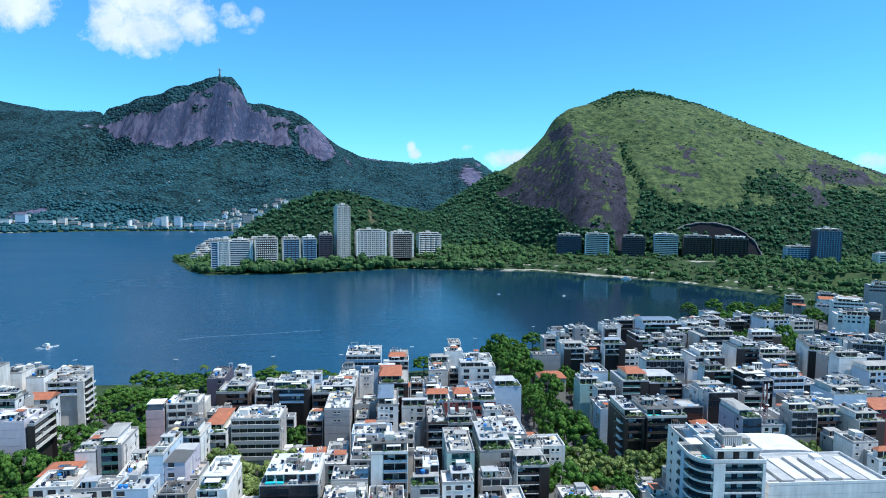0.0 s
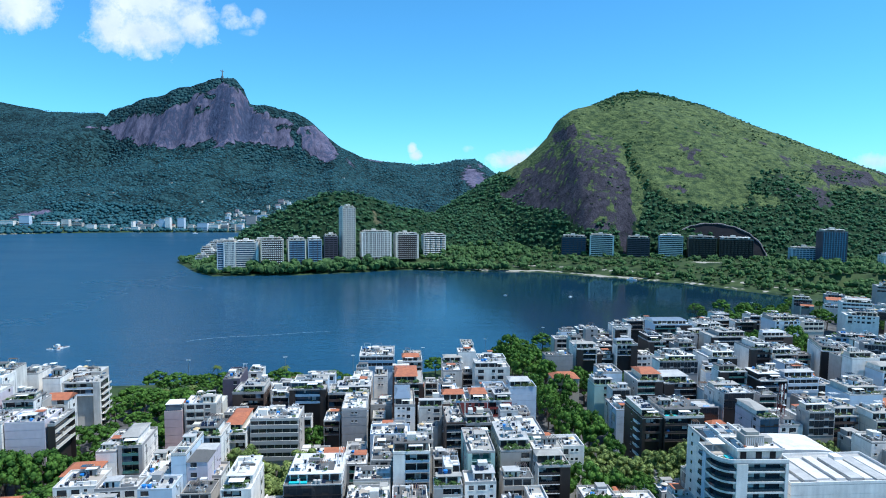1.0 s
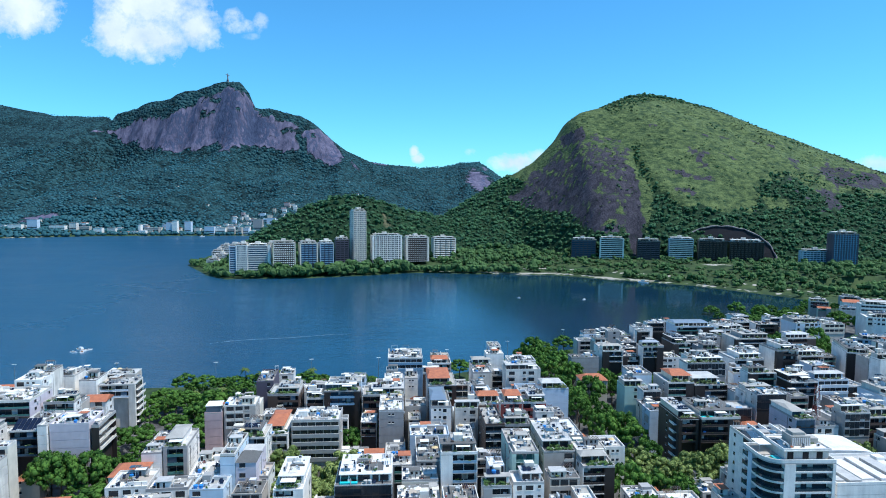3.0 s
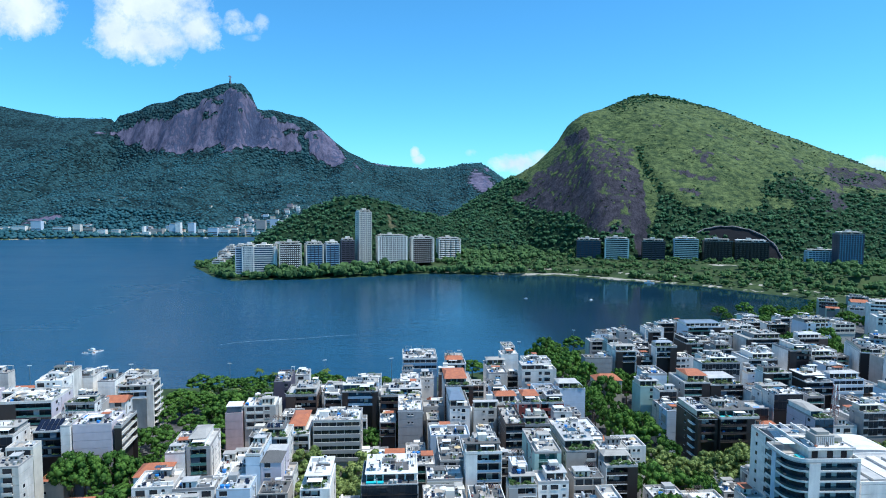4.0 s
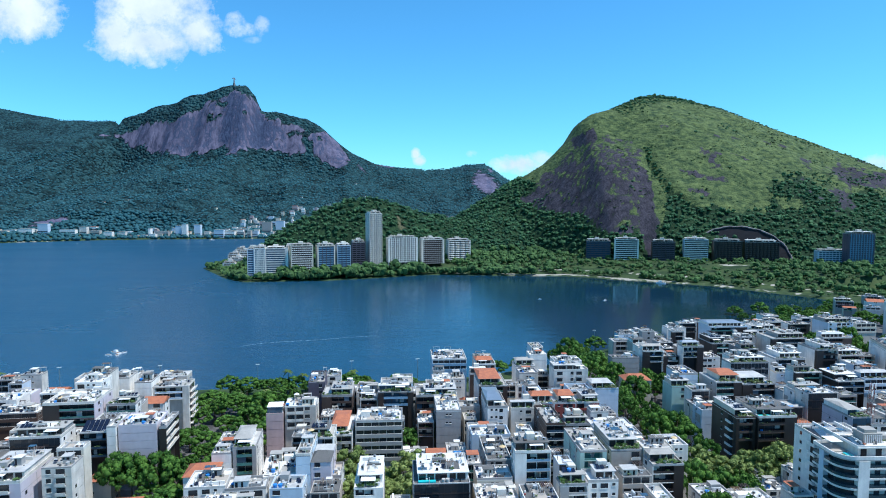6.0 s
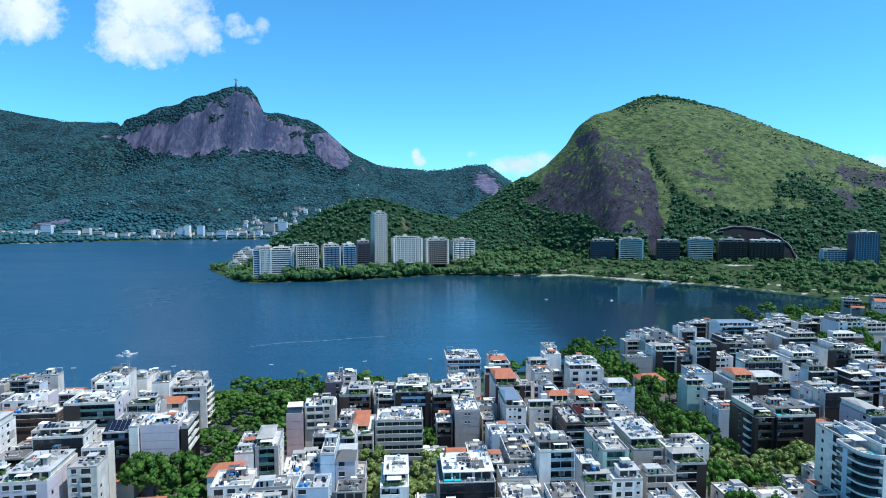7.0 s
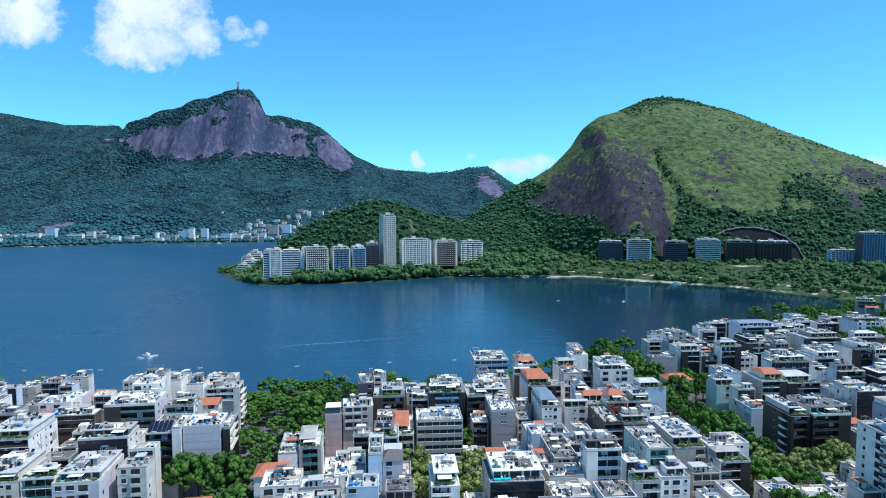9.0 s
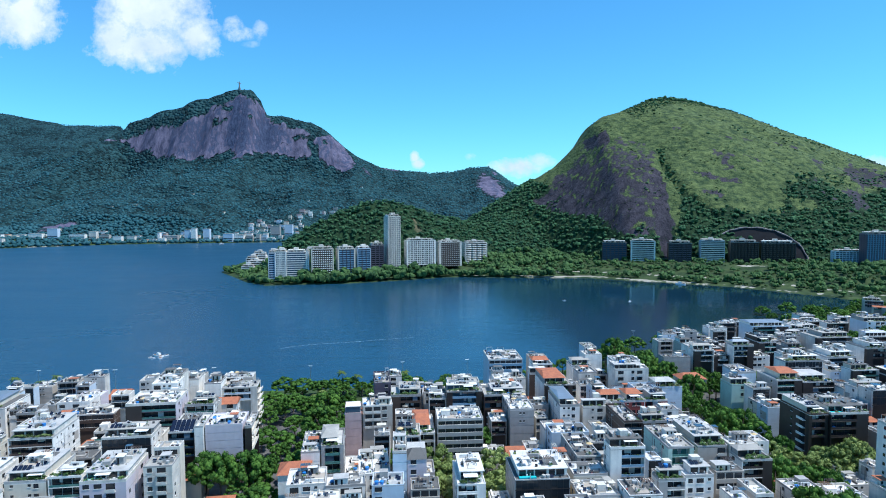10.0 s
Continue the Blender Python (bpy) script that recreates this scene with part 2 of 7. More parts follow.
# ---------------------------------------------------------------- lie of the land
LAGOON = [(-2600, 320), (-900, 330), (-300, 334), (-130, 346), (-40, 358), (20, 376), (62, 400), (106, 442), (180, 468), (250, 508), (330, 566),
          (396, 622), (432, 668), (418, 700), (384, 745), (344, 798), (284, 838), (182, 902), (80, 912), (-30, 922), (-100, 880), (-175, 846),
          (-240, 838), (-280, 828), (-322, 872), (-370, 950), (-408, 1010), (-400, 1090), (-350, 1200), (-330, 1500), (-420, 1830),
          (-560, 1880), (-760, 1846), (-990, 1800), (-1210, 1650), (-1600, 1430), (-2600, 1300)]
LX, LY = np.array([p[0] for p in LAGOON], float), np.array([p[1] for p in LAGOON], float)


def shore_distance(x, y):
    """Metres from the lagoon's edge: positive on land, negative on the water (arrays)."""
    x, y = np.asarray(x, float), np.asarray(y, float)
    best, inside = np.full(x.shape, 1e9), np.zeros(x.shape, bool)
    for i in range(len(LX)):
        j = (i + 1) % len(LX)
        ax, ay, bx, by = LX[i], LY[i], LX[j], LY[j]
        dx, dy = bx - ax, by - ay
        t = np.clip(((x - ax) * dx + (y - ay) * dy) / (dx * dx + dy * dy), 0, 1)
        best = np.minimum(best, np.hypot(x - ax - t * dx, y - ay - t * dy))
        cross = ((ay > y) != (by > y))
        with np.errstate(divide="ignore", invalid="ignore"):
            hit = x < (bx - ax) * (y - ay) / (by - ay if by != ay else 1e-9) + ax
        inside ^= cross & hit
    return np.where(inside, -best, best)


def wave(x, y, scale, seed=0.0, octaves=4):
    """Smooth noise of about -1 to 1 over the plan (arrays)."""
    out, amp, total = np.zeros(np.shape(x)), 1.0, 0.0
    r = np.random.RandomState(int(seed * 10) + 3)
    for o in range(octaves):
        for k in range(5):
            a, ph = r.uniform(0, 2 * math.pi), r.uniform(0, 2 * math.pi)
            q = (x * math.cos(a) + y * math.sin(a)) / scale * 2 ** o * r.uniform(0.7, 1.3) * 2 * math.pi
            out = out + amp * np.sin(q + ph + 1.7 * np.sin(q * 0.43 + ph * 2))
        total += amp * 2.2
        amp *= 0.5
    return out / total


def ease(t):
    t = np.clip(t, 0, 1)
    return t * t * (3 - 2 * t)


def low_ground(x, y):
    s = shore_distance(x, y)
    z = np.where(s < 0, np.maximum(s * 0.35, -4.0), 1.2 * ease(s / 4) + (GZ - 1.2) * ease((s - 4) / 45))
    rise = np.where(y > 760, np.clip((s - 40) * 0.16, 0, 14), 0)       # the far banks climb from the water
    return z + rise


def massif(x, y):
    """The high granite range behind the lagoon, with the bare wall under the summit."""
    ridge = np.interp(x, [-3600, -2100, -1640, -1500, -1200, -900, -600, -400, -200, 100, 330, 900], [3350, 3300, 3200, 2900, 2850, 2850, 2900, 2900, 3050, 3350, 3450, 3500])
    top = np.interp(x, [-3600, -2700, -2368, -2185, -2057, -1886, -1718, -1679, -1451, -1363, -1264, -1128, -1023, -971, -914, -875, -851, -747, -620, -568, -503, -437, -336, -234, -99, 18, 126, 222, 369, 520, 800],
                    [520, 650, 616, 577, 558, 544, 540, 500, 514, 554, 572, 612, 643, 653, 648, 606, 542, 522, 494, 458, 393, 346, 299, 288, 285, 295, 325, 331, 238, 170, 60])
    base = np.interp(x, [-3600, -1600, -1210, -700, -300, 900], [1500, 1600, 1780, 1930, 2050, 2300])
    s = ridge - y
    u = np.clip(s / (ridge - base), 0, 1)
    gentle = (1 - u) ** 1.25
    bare = ease((x + 1560) / 120) * (1 - ease((x + 560) / 160))
    foot = 0.47 + 0.05 * wave(x, y * 0, 420, 2)
    steep = np.where(s < 200, 1 - (1 - foot) * ease(s / 205) ** 0.85, foot * np.clip(1 - (s - 200) / (ridge - base - 200), 0, 1) ** 1.1)
    p = gentle * (1 - bare) + steep * bare
    back = np.clip(1 + s / 700, 0, 1)
    z = top * np.where(s < 0, back, p)
    folds = wave(x, y, 520, 1, 5) * 26 * np.clip(u * 5, 0, 1) * np.clip((1 - u) * 4, 0, 1)
    ribs = wave(x, y * 0.25, 120, 5, 4) * 22 * bare * np.exp(-((s - 100) / 90) ** 2)
    return z + folds + ribs - 9 * (1 - ease(z / 30))


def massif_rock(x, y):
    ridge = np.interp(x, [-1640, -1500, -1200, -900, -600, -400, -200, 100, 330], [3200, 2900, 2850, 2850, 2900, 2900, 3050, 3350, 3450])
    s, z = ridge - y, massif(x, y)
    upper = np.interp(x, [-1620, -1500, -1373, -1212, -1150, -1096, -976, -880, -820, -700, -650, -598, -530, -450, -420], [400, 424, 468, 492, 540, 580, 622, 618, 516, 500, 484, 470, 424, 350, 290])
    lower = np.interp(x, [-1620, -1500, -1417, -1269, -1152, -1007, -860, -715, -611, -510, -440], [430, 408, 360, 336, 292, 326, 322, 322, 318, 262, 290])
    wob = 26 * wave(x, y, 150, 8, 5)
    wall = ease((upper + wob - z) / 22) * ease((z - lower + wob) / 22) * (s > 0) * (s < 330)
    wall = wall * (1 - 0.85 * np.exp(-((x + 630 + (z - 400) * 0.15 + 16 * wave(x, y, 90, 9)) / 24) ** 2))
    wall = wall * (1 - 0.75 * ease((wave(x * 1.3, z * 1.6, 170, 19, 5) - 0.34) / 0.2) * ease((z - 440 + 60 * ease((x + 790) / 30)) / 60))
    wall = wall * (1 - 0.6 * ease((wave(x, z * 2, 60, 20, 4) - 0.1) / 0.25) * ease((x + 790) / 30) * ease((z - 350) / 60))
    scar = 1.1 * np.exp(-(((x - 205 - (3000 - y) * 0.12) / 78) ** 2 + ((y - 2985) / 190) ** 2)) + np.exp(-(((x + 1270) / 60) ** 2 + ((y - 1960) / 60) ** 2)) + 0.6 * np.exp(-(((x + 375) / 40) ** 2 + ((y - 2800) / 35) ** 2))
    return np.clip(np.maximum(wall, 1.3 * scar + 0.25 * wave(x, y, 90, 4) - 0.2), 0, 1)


def massif_stain(x, y):
    """Darker water-stained runs down the cliff, thickest under the summit."""
    return massif_rock(x, y) * np.clip(0.43 + 0.3 * np.exp(-((x + 890) / 130) ** 2) - 0.25 * ease((-1180 - x) / 120) + 0.2 * wave(x, y * 0, 85, 17, 4), 0, 1)


def cleft_x(y):
    """The line of the deep fissure that parts the bare face from the grass."""
    return np.interp(y, [1030, 1045, 1064, 1093, 1133, 1162, 1203], [450, 436, 419, 394, 383, 386, 390]) + 3 * wave(y * 0, y, 60, 3)


def dome(x, y):
    """The steep granite hill above the far bank: bare face towards the lagoon, grass on its back."""
    ridge = np.interp(x, [-60, 218, 300, 485, 620, 900, 1200, 1700, 2300], [1330, 1345, 1335, 1410, 1455, 1490, 1650, 1800, 2000])
    top = np.interp(x, [-60, 30, 106, 143, 180, 217, 247, 271, 288, 313, 368, 417, 467, 541, 632, 690, 762, 836, 915, 1024, 1141, 1253, 1700, 2300],
                    [0, 84, 131, 154, 174, 197, 227, 254, 284, 302, 318, 341, 352, 347, 334, 315, 287, 267, 239, 209, 184, 149, 80, 20])
    foot = np.interp(x, [-60, 170, 280, 700, 1200, 2300], [1180, 1110, 975, 950, 930, 1200])
    s = ridge - y
    u = np.clip(s / (ridge - foot), 0, 1)
    p = 1 - u ** 1.35
    z = top * np.where(s < 0, np.clip(1 - (s / 520) ** 2, 0, 1), p)
    z = z + wave(x, y, 210, 11, 5) * 9 * np.clip(u * 3, 0, 1) * np.clip((1 - u) * 4, 0, 1)
    cleft = np.exp(-((x - cleft_x(y)) / 7) ** 2) * ease((y - 1032) / 16) * (1 - ease((y - 1195) / 20))
    return z - 13 * cleft - 9 * (1 - ease(z / 30))


def knoll(x, y):
    """The wooded hill behind the point."""
    ridge = np.interp(x, [-360, -139, -35, 42, 200], [1005, 1046, 1137, 1220, 1300])
    top = np.interp(x, [-345, -296, -268, -241, -213, -176, -139, -117, -94, -46, 7, 41, 76, 120, 260], [0, 50, 70, 84, 99, 112, 117, 114, 109, 90, 80, 78, 88, 96, 60])
    s = ridge - y
    span = np.interp(x, [-340, -140, 50, 200], [90, 115, 190, 220])
    u = np.clip(s / span, 0, 1)
    return top * np.where(s < 0, np.clip(1 + s / 170, 0, 1), 1 - u ** 1.2) + 3 * wave(x, y, 60, 14) - 9 * (u >= 1)


def height(x, y):
    x, y = np.atleast_1d(np.asarray(x, float)), np.atleast_1d(np.asarray(y, float))
    return np.maximum(np.maximum(low_ground(x, y), massif(x, y)), np.maximum(dome(x, y), knoll(x, y)))


def steps(*spans):
    out = []
    for a, b, step in spans:
        out += list(np.arange(a, b, step))
    return np.array(out + [spans[-1][1]])


def sheet(name, xs, ys, z_of, material, masks=None, smooth=True):
    gx, gy = np.meshgrid(xs, ys)
    gz = z_of(gx.ravel(), gy.ravel())
    verts = np.column_stack([gx.ravel(), gy.ravel(), gz])
    nx, ny = len(xs), len(ys)
    i = (np.arange(ny - 1)[:, None] * nx + np.arange(nx - 1)[None, :]).ravel()
    faces = np.column_stack([i, i + 1, i + nx + 1, i + nx])
    me = bpy.data.meshes.new(name)
    me.vertices.add(len(verts))
    me.vertices.foreach_set("co", verts.ravel())
    me.loops.add(len(faces) * 4)
    me.loops.foreach_set("vertex_index", faces.ravel())
    me.polygons.add(len(faces))
    me.polygons.foreach_set("loop_start", np.arange(len(faces)) * 4)
    me.polygons.foreach_set("use_smooth", np.full(len(faces), smooth))
    me.update(calc_edges=True)
    me.materials.append(material)
    for key, fn in (masks or {}).items():
        at = me.attributes.new(key, "FLOAT", "POINT")
        at.data.foreach_set("value", fn(gx.ravel(), gy.ravel()).astype(np.float32))
    return new(name, me)


def land_material(name, layers, bump=1.5, scale=0.05, rough=0.9, canopy=0.0):
    """Ground cover in layers: (attribute or '', dark colour, light colour, noise scale, stretch). The first is the base; each mask lays the next over it."""
    m = bpy.data.materials.new(name)
    m.use_nodes = True
    nt = m.node_tree
    b = nt.nodes["Principled BSDF"]
    b.inputs["Roughness"].default_value = rough
    b.inputs["Specular IOR Level"].default_value = 0.2
    tc = nt.nodes.new("ShaderNodeTexCoord")
    result, relief = None, None
    for key, dark, light, size, stretch in layers:
        mp = nt.nodes.new("ShaderNodeMapping")
        mp.inputs["Scale"].default_value = stretch
        nt.links.new(tc.outputs["Object"], mp.inputs["Vector"])
        n = nt.nodes.new("ShaderNodeTexNoise")
        n.inputs["Scale"].default_value, n.inputs["Detail"].default_value, n.inputs["Roughness"].default_value = size, 8, 0.68
        nt.links.new(mp.outputs[0], n.inputs["Vector"])
        r = nt.nodes.new("ShaderNodeMapRange")
        r.inputs["From Min"].default_value, r.inputs["From Max"].default_value = 0.36, 0.66
        nt.links.new(n.outputs["Fac"], r.inputs["Value"])
        mix = nt.nodes.new("ShaderNodeMix")
        mix.data_type = "RGBA"
        mix.inputs[6].default_value, mix.inputs[7].default_value = (*dark, 1), (*light, 1)
        nt.links.new(r.outputs[0], mix.inputs[0])
        colour = mix.outputs[2]
        if result is None:
            result, relief = colour, n.outputs["Fac"]
            if canopy:
                # tree crowns seen from afar: a cell for each crown, domed, with a tint of its own
                cell = nt.nodes.new("ShaderNodeTexVoronoi")
                cell.inputs["Scale"].default_value = canopy
                nt.links.new(tc.outputs["Object"], cell.inputs["Vector"])
                tint = nt.nodes.new("ShaderNodeSeparateColor")
                nt.links.new(cell.outputs["Color"], tint.inputs[0])
                some = nt.nodes.new("ShaderNodeMath")
                some.operation = "MULTIPLY_ADD"
                nt.links.new(tint.outputs[0], some.inputs[0])
                some.inputs[1].default_value, some.inputs[2].default_value = 1.3, -0.62
                wide = nt.nodes.new("ShaderNodeMath")
                nt.links.new(r.outputs[0], wide.inputs[0])
                nt.links.new(some.outputs[0], wide.inputs[1])
                wide.use_clamp = True
                nt.links.new(wide.outputs[0], mix.inputs[0])
                dome_ = nt.nodes.new("ShaderNodeMath")
                dome_.operation = "MULTIPLY_ADD"
                nt.links.new(cell.outputs["Distance"], dome_.inputs[0])
                dome_.inputs[1].default_value = -2.4
                nt.links.new(n.outputs["Fac"], dome_.inputs[2])
                relief = dome_.outputs[0]
            continue
        at = nt.nodes.new("ShaderNodeAttribute")
        at.attribute_name = key
        soft = nt.nodes.new("ShaderNodeMath")
        soft.operation = "MULTIPLY_ADD"
        nt.links.new(n.outputs["Fac"], soft.inputs[0])
        soft.inputs[1].default_value = 1.7
        nt.links.new(at.outputs["Fac"], soft.inputs[2])
        edge = nt.nodes.new("ShaderNodeMapRange")
        edge.inputs["From Min"].default_value, edge.inputs["From Max"].default_value = 1.28, 1.42
        nt.links.new(soft.outputs[0], edge.inputs["Value"])
        over = nt.nodes.new("ShaderNodeMix")
        over.data_type = "RGBA"
        nt.links.new(edge.outputs[0], over.inputs[0])
        nt.links.new(result, over.inputs[6])
        nt.links.new(colour, over.inputs[7])
        result = over.outputs[2]
        turn_over = nt.nodes.new("ShaderNodeMix")
        nt.links.new(edge.outputs[0], turn_over.inputs[0])
        nt.links.new(relief, turn_over.inputs[2])
        nt.links.new(n.outputs["Fac"], turn_over.inputs[3])
        relief = turn_over.outputs[0]
    nt.links.new(result, b.inputs["Base Color"])
    bp = nt.nodes.new("ShaderNodeBump")
    bp.inputs["Strength"].default_value, bp.inputs["Distance"].default_value = 1.0, bump
    nt.links.new(relief, bp.inputs["Height"])
    nt.links.new(bp.outputs[0], b.inputs["Normal"])
    return m


FOREST = ("", (0.006, 0.02, 0.008), (0.025, 0.055, 0.02), 0.06, (1, 1, 1))
ROCK = ("rock", (0.014, 0.014, 0.021), (0.066, 0.057, 0.073), 0.06, (1.3, 1.3, 0.16))
GRASS = ("grass", (0.02, 0.044, 0.018), (0.136, 0.172, 0.058), 0.075, (1, 1, 1.8))
# blue haze of distance is mixed into these forest, rock and streak colours
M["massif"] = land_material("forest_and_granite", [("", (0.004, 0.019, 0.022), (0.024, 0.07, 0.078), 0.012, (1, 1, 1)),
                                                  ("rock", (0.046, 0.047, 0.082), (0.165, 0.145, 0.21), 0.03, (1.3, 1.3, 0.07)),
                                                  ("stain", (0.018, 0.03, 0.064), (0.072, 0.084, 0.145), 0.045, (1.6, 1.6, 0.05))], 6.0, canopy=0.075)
M["knoll"] = land_material("forest_floor", [FOREST, ("scar", (0.06, 0.07, 0.035), (0.12, 0.105, 0.06), 0.08, (1, 1, 1))], 4.0)


def dome_rock(x, y):
    z = dome(x, y)
    wob, fleck = wave(x, z * 1.3, 70, 21, 5), wave(x * 1.2, z * 2.2, 46, 28, 5)
    left = np.interp(z, [50, 67, 90, 93, 118, 144, 181, 231, 266, 284], [310, 262, 226, 176, 146, 174, 203, 252, 283, 306])
    right = np.interp(z, [50, 66, 129, 150, 173, 207, 232, 245], [372, 362, 371, 377, 384, 386, 372, 330])
    face = ease((x - left + 16 * wob) / 14) * ease((right - x + 10 * wob) / 10) * ease((z - 50) / 10) * (1 - ease((z - 234 - 26 * wob) / 16))
    # turf on its ledges, thicker towards the top and along the foot
    face = face * (0.82 - 0.26 * ease((z - 150) / 80) - 0.3 * ease((fleck - 0.15) / 0.3) - 0.3 * ease((105 - z) / 40) * ease((x - 285) / 30))
    band = ease((x - np.interp(z, [60, 150, 175], [322, 357, 362])) / 6) * ease((np.interp(z, [60, 150, 175], [356, 376, 372]) - x) / 6) * (z < 172)
    brow = ease((x - 262) / 8) * ease((306 - x) / 8) * ease((z - 226 - 0.3 * (x - 280)) / 8) * ease((258 - z + 0.55 * (x - 280)) / 8)
    vein = np.exp(-((z - np.interp(x, [400, 420, 468, 539, 654, 720], [276, 270, 255, 246, 231, 224]) - 5 * wob) / 5) ** 2) * ease((x - 405) / 30) * (1 - ease((x - 690) / 40)) * ease((wave(x, y, 60, 29, 4) + 0.25) / 0.3)
    slabs = ease((wave(x + y * 0.5, z * 2.5, 120, 23, 5) - 0.34) / 0.2) * ease((z - 80) / 20) * (1 - ease((z - 200) / 40)) * ease((x - 400) / 40)
    end = ease((x - 700) / 60) * ease((z - 128) / 14) * (1 - ease((z - 178) / 14)) * ease((wob + 0.35) / 0.3)
    return np.clip(np.maximum.reduce([face, 0.85 * band, brow, 0.7 * vein, 0.66 * slabs, 0.7 * end]) - 0.05, 0, 1)


def dome_grass(x, y):
    z = dome(x, y)
    low = np.interp(x, [150, 200, 280, 360, 372, 395, 420, 440, 510, 560, 575, 600, 653, 690, 735, 771, 900, 1300], [170, 118, 58, 52, 66, 122, 104, 92, 84, 92, 106, 146, 158, 142, 124, 112, 104, 100])
    ragged = (12 + 14 * ease((x - 520) / 60)) * wave(x, y, 80, 25, 5) + 16 * np.exp(-((x - 575) / 60) ** 2) * wave(x, y, 26, 26, 4)
    tongue = np.exp(-(((x - 596) / 34) ** 2 + ((y - 1081) / 13) ** 2)) * 1.3 * ease((wave(x, y, 40, 27) + 0.5) / 0.5)
    return np.clip(np.maximum(ease((z - low - ragged) / 22), tongue) * (1 - ease((z - 338) / 8)), 0, 1)


M["dome"] = land_material("granite_and_grass", [FOREST, GRASS, ROCK], 5.0)
M["earth"] = land_material("park_ground", [("", (0.016, 0.034, 0.013), (0.062, 0.09, 0.03), 0.05, (1, 1, 1)),
                                           ("sand", (0.24, 0.215, 0.165), (0.40, 0.37, 0.31), 0.08, (1, 1, 1)),
                                           ("city", (0.045, 0.045, 0.047), (0.15, 0.145, 0.14), 0.12, (1, 1, 1))], 0.1)


def sand(x, y):
    s = shore_distance(x, y)
    path = np.exp(-((s - 9 - 5 * wave(x, y, 130, 31)) / 6.0) ** 2) * ease((y - 640) / 40) * np.where(x < 60, 0.5 + 0.4 * wave(x, y, 160, 37), 1.15)
    path = np.maximum(path, 0.9 * np.exp(-(((x - 420) / 50) ** 2 + ((y - 905 + 0.25 * (x - 420)) / 8) ** 2)))
    road = np.exp(-((s - 46 - 4 * wave(x, y, 180, 39)) / 3.5) ** 2) * ease((x - 120) / 40) * (y > 640)
    path = np.maximum(path, 1.1 * road)
    return np.clip(path * (0.7 + 0.7 * wave(x, y, 60, 33)), 0, 1)


def city(x, y):
    return np.where((y < 650) & (x < 460), ease((shore_distance(x, y) - 34) / 6), 0)


ground = sheet("ground", steps((-5000, -2600, 300), (-2600, -1400, 60), (-1400, -520, 30), (-520, 760, 8), (760, 1400, 30), (1400, 5000, 300)),
               steps((-1500, 280, 60), (280, 1260, 7), (1260, 2100, 24), (2100, 4900, 200)), low_ground, M["earth"], {"sand": sand, "city": city})
tagged(ground, "flat city ground, grassy banks and sandy path round the lagoon", "ground", kind="structure")

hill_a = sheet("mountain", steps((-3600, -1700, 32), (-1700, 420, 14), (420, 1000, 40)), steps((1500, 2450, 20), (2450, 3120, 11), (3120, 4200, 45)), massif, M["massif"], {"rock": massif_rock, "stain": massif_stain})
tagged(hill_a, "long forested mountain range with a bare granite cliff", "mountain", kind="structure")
hill_b = sheet("mountain", steps((-60, 760, 6), (760, 1300, 10), (1300, 2300, 40)), steps((930, 1520, 6), (1520, 2300, 30)), dome, M["dome"], {"rock": dome_rock, "grass": dome_grass})
tagged(hill_b, "rounded granite hill with bare rock face and grassy back", "mountain", kind="structure")


def knoll_scar(x, y):
    return np.exp(-(((x + 78) / 15) ** 2 + ((y - 1050) / 16) ** 2)) * 0.62


hill_c = sheet("hill", steps((-345, 262, 7)), steps((900, 1500, 7)), knoll, M["knoll"], {"scar": knoll_scar})
tagged(hill_c, "low hill thickly wooded behind the waterside towers", "hill", kind="structure")

# ---------------------------------------------------------------- water
mw = bpy.data.materials.new("lagoon_water")
mw.use_nodes = True
nt = mw.node_tree
pb = nt.nodes["Principled BSDF"]
pb.inputs["Roughness"].default_value, pb.inputs["IOR"].default_value = 0.16, 1.33
tcw = nt.nodes.new("ShaderNodeTexCoord")
hgt = None
for size, weight, stretch in ((0.35, 1.0, (0.6, 1.6, 1)), (0.05, 1.6, (0.5, 1.8, 1))):
    mpw = nt.nodes.new("ShaderNodeMapping")
    mpw.inputs["Scale"].default_value = stretch
    nt.links.new(tcw.outputs["Object"], mpw.inputs["Vector"])
    nw = nt.nodes.new("ShaderNodeTexNoise")
    nw.inputs["Scale"].default_value, nw.inputs["Detail"].default_value = size, 4
    nt.links.new(mpw.outputs[0], nw.inputs["Vector"])
    sc = nt.nodes.new("ShaderNodeMath")
    sc.operation = "MULTIPLY_ADD"
    nt.links.new(nw.outputs["Fac"], sc.inputs[0])
    sc.inputs[1].default_value = weight
    if hgt is None:
        sc.inputs[2].default_value = 0.0
    else:
        nt.links.new(hgt, sc.inputs[2])
    hgt = sc.outputs[0]
bw = nt.nodes.new("ShaderNodeBump")
bw.inputs["Distance"].default_value = 0.55
nt.links.new(hgt, bw.inputs["Height"])
nt.links.new(bw.outputs[0], pb.inputs["Normal"])
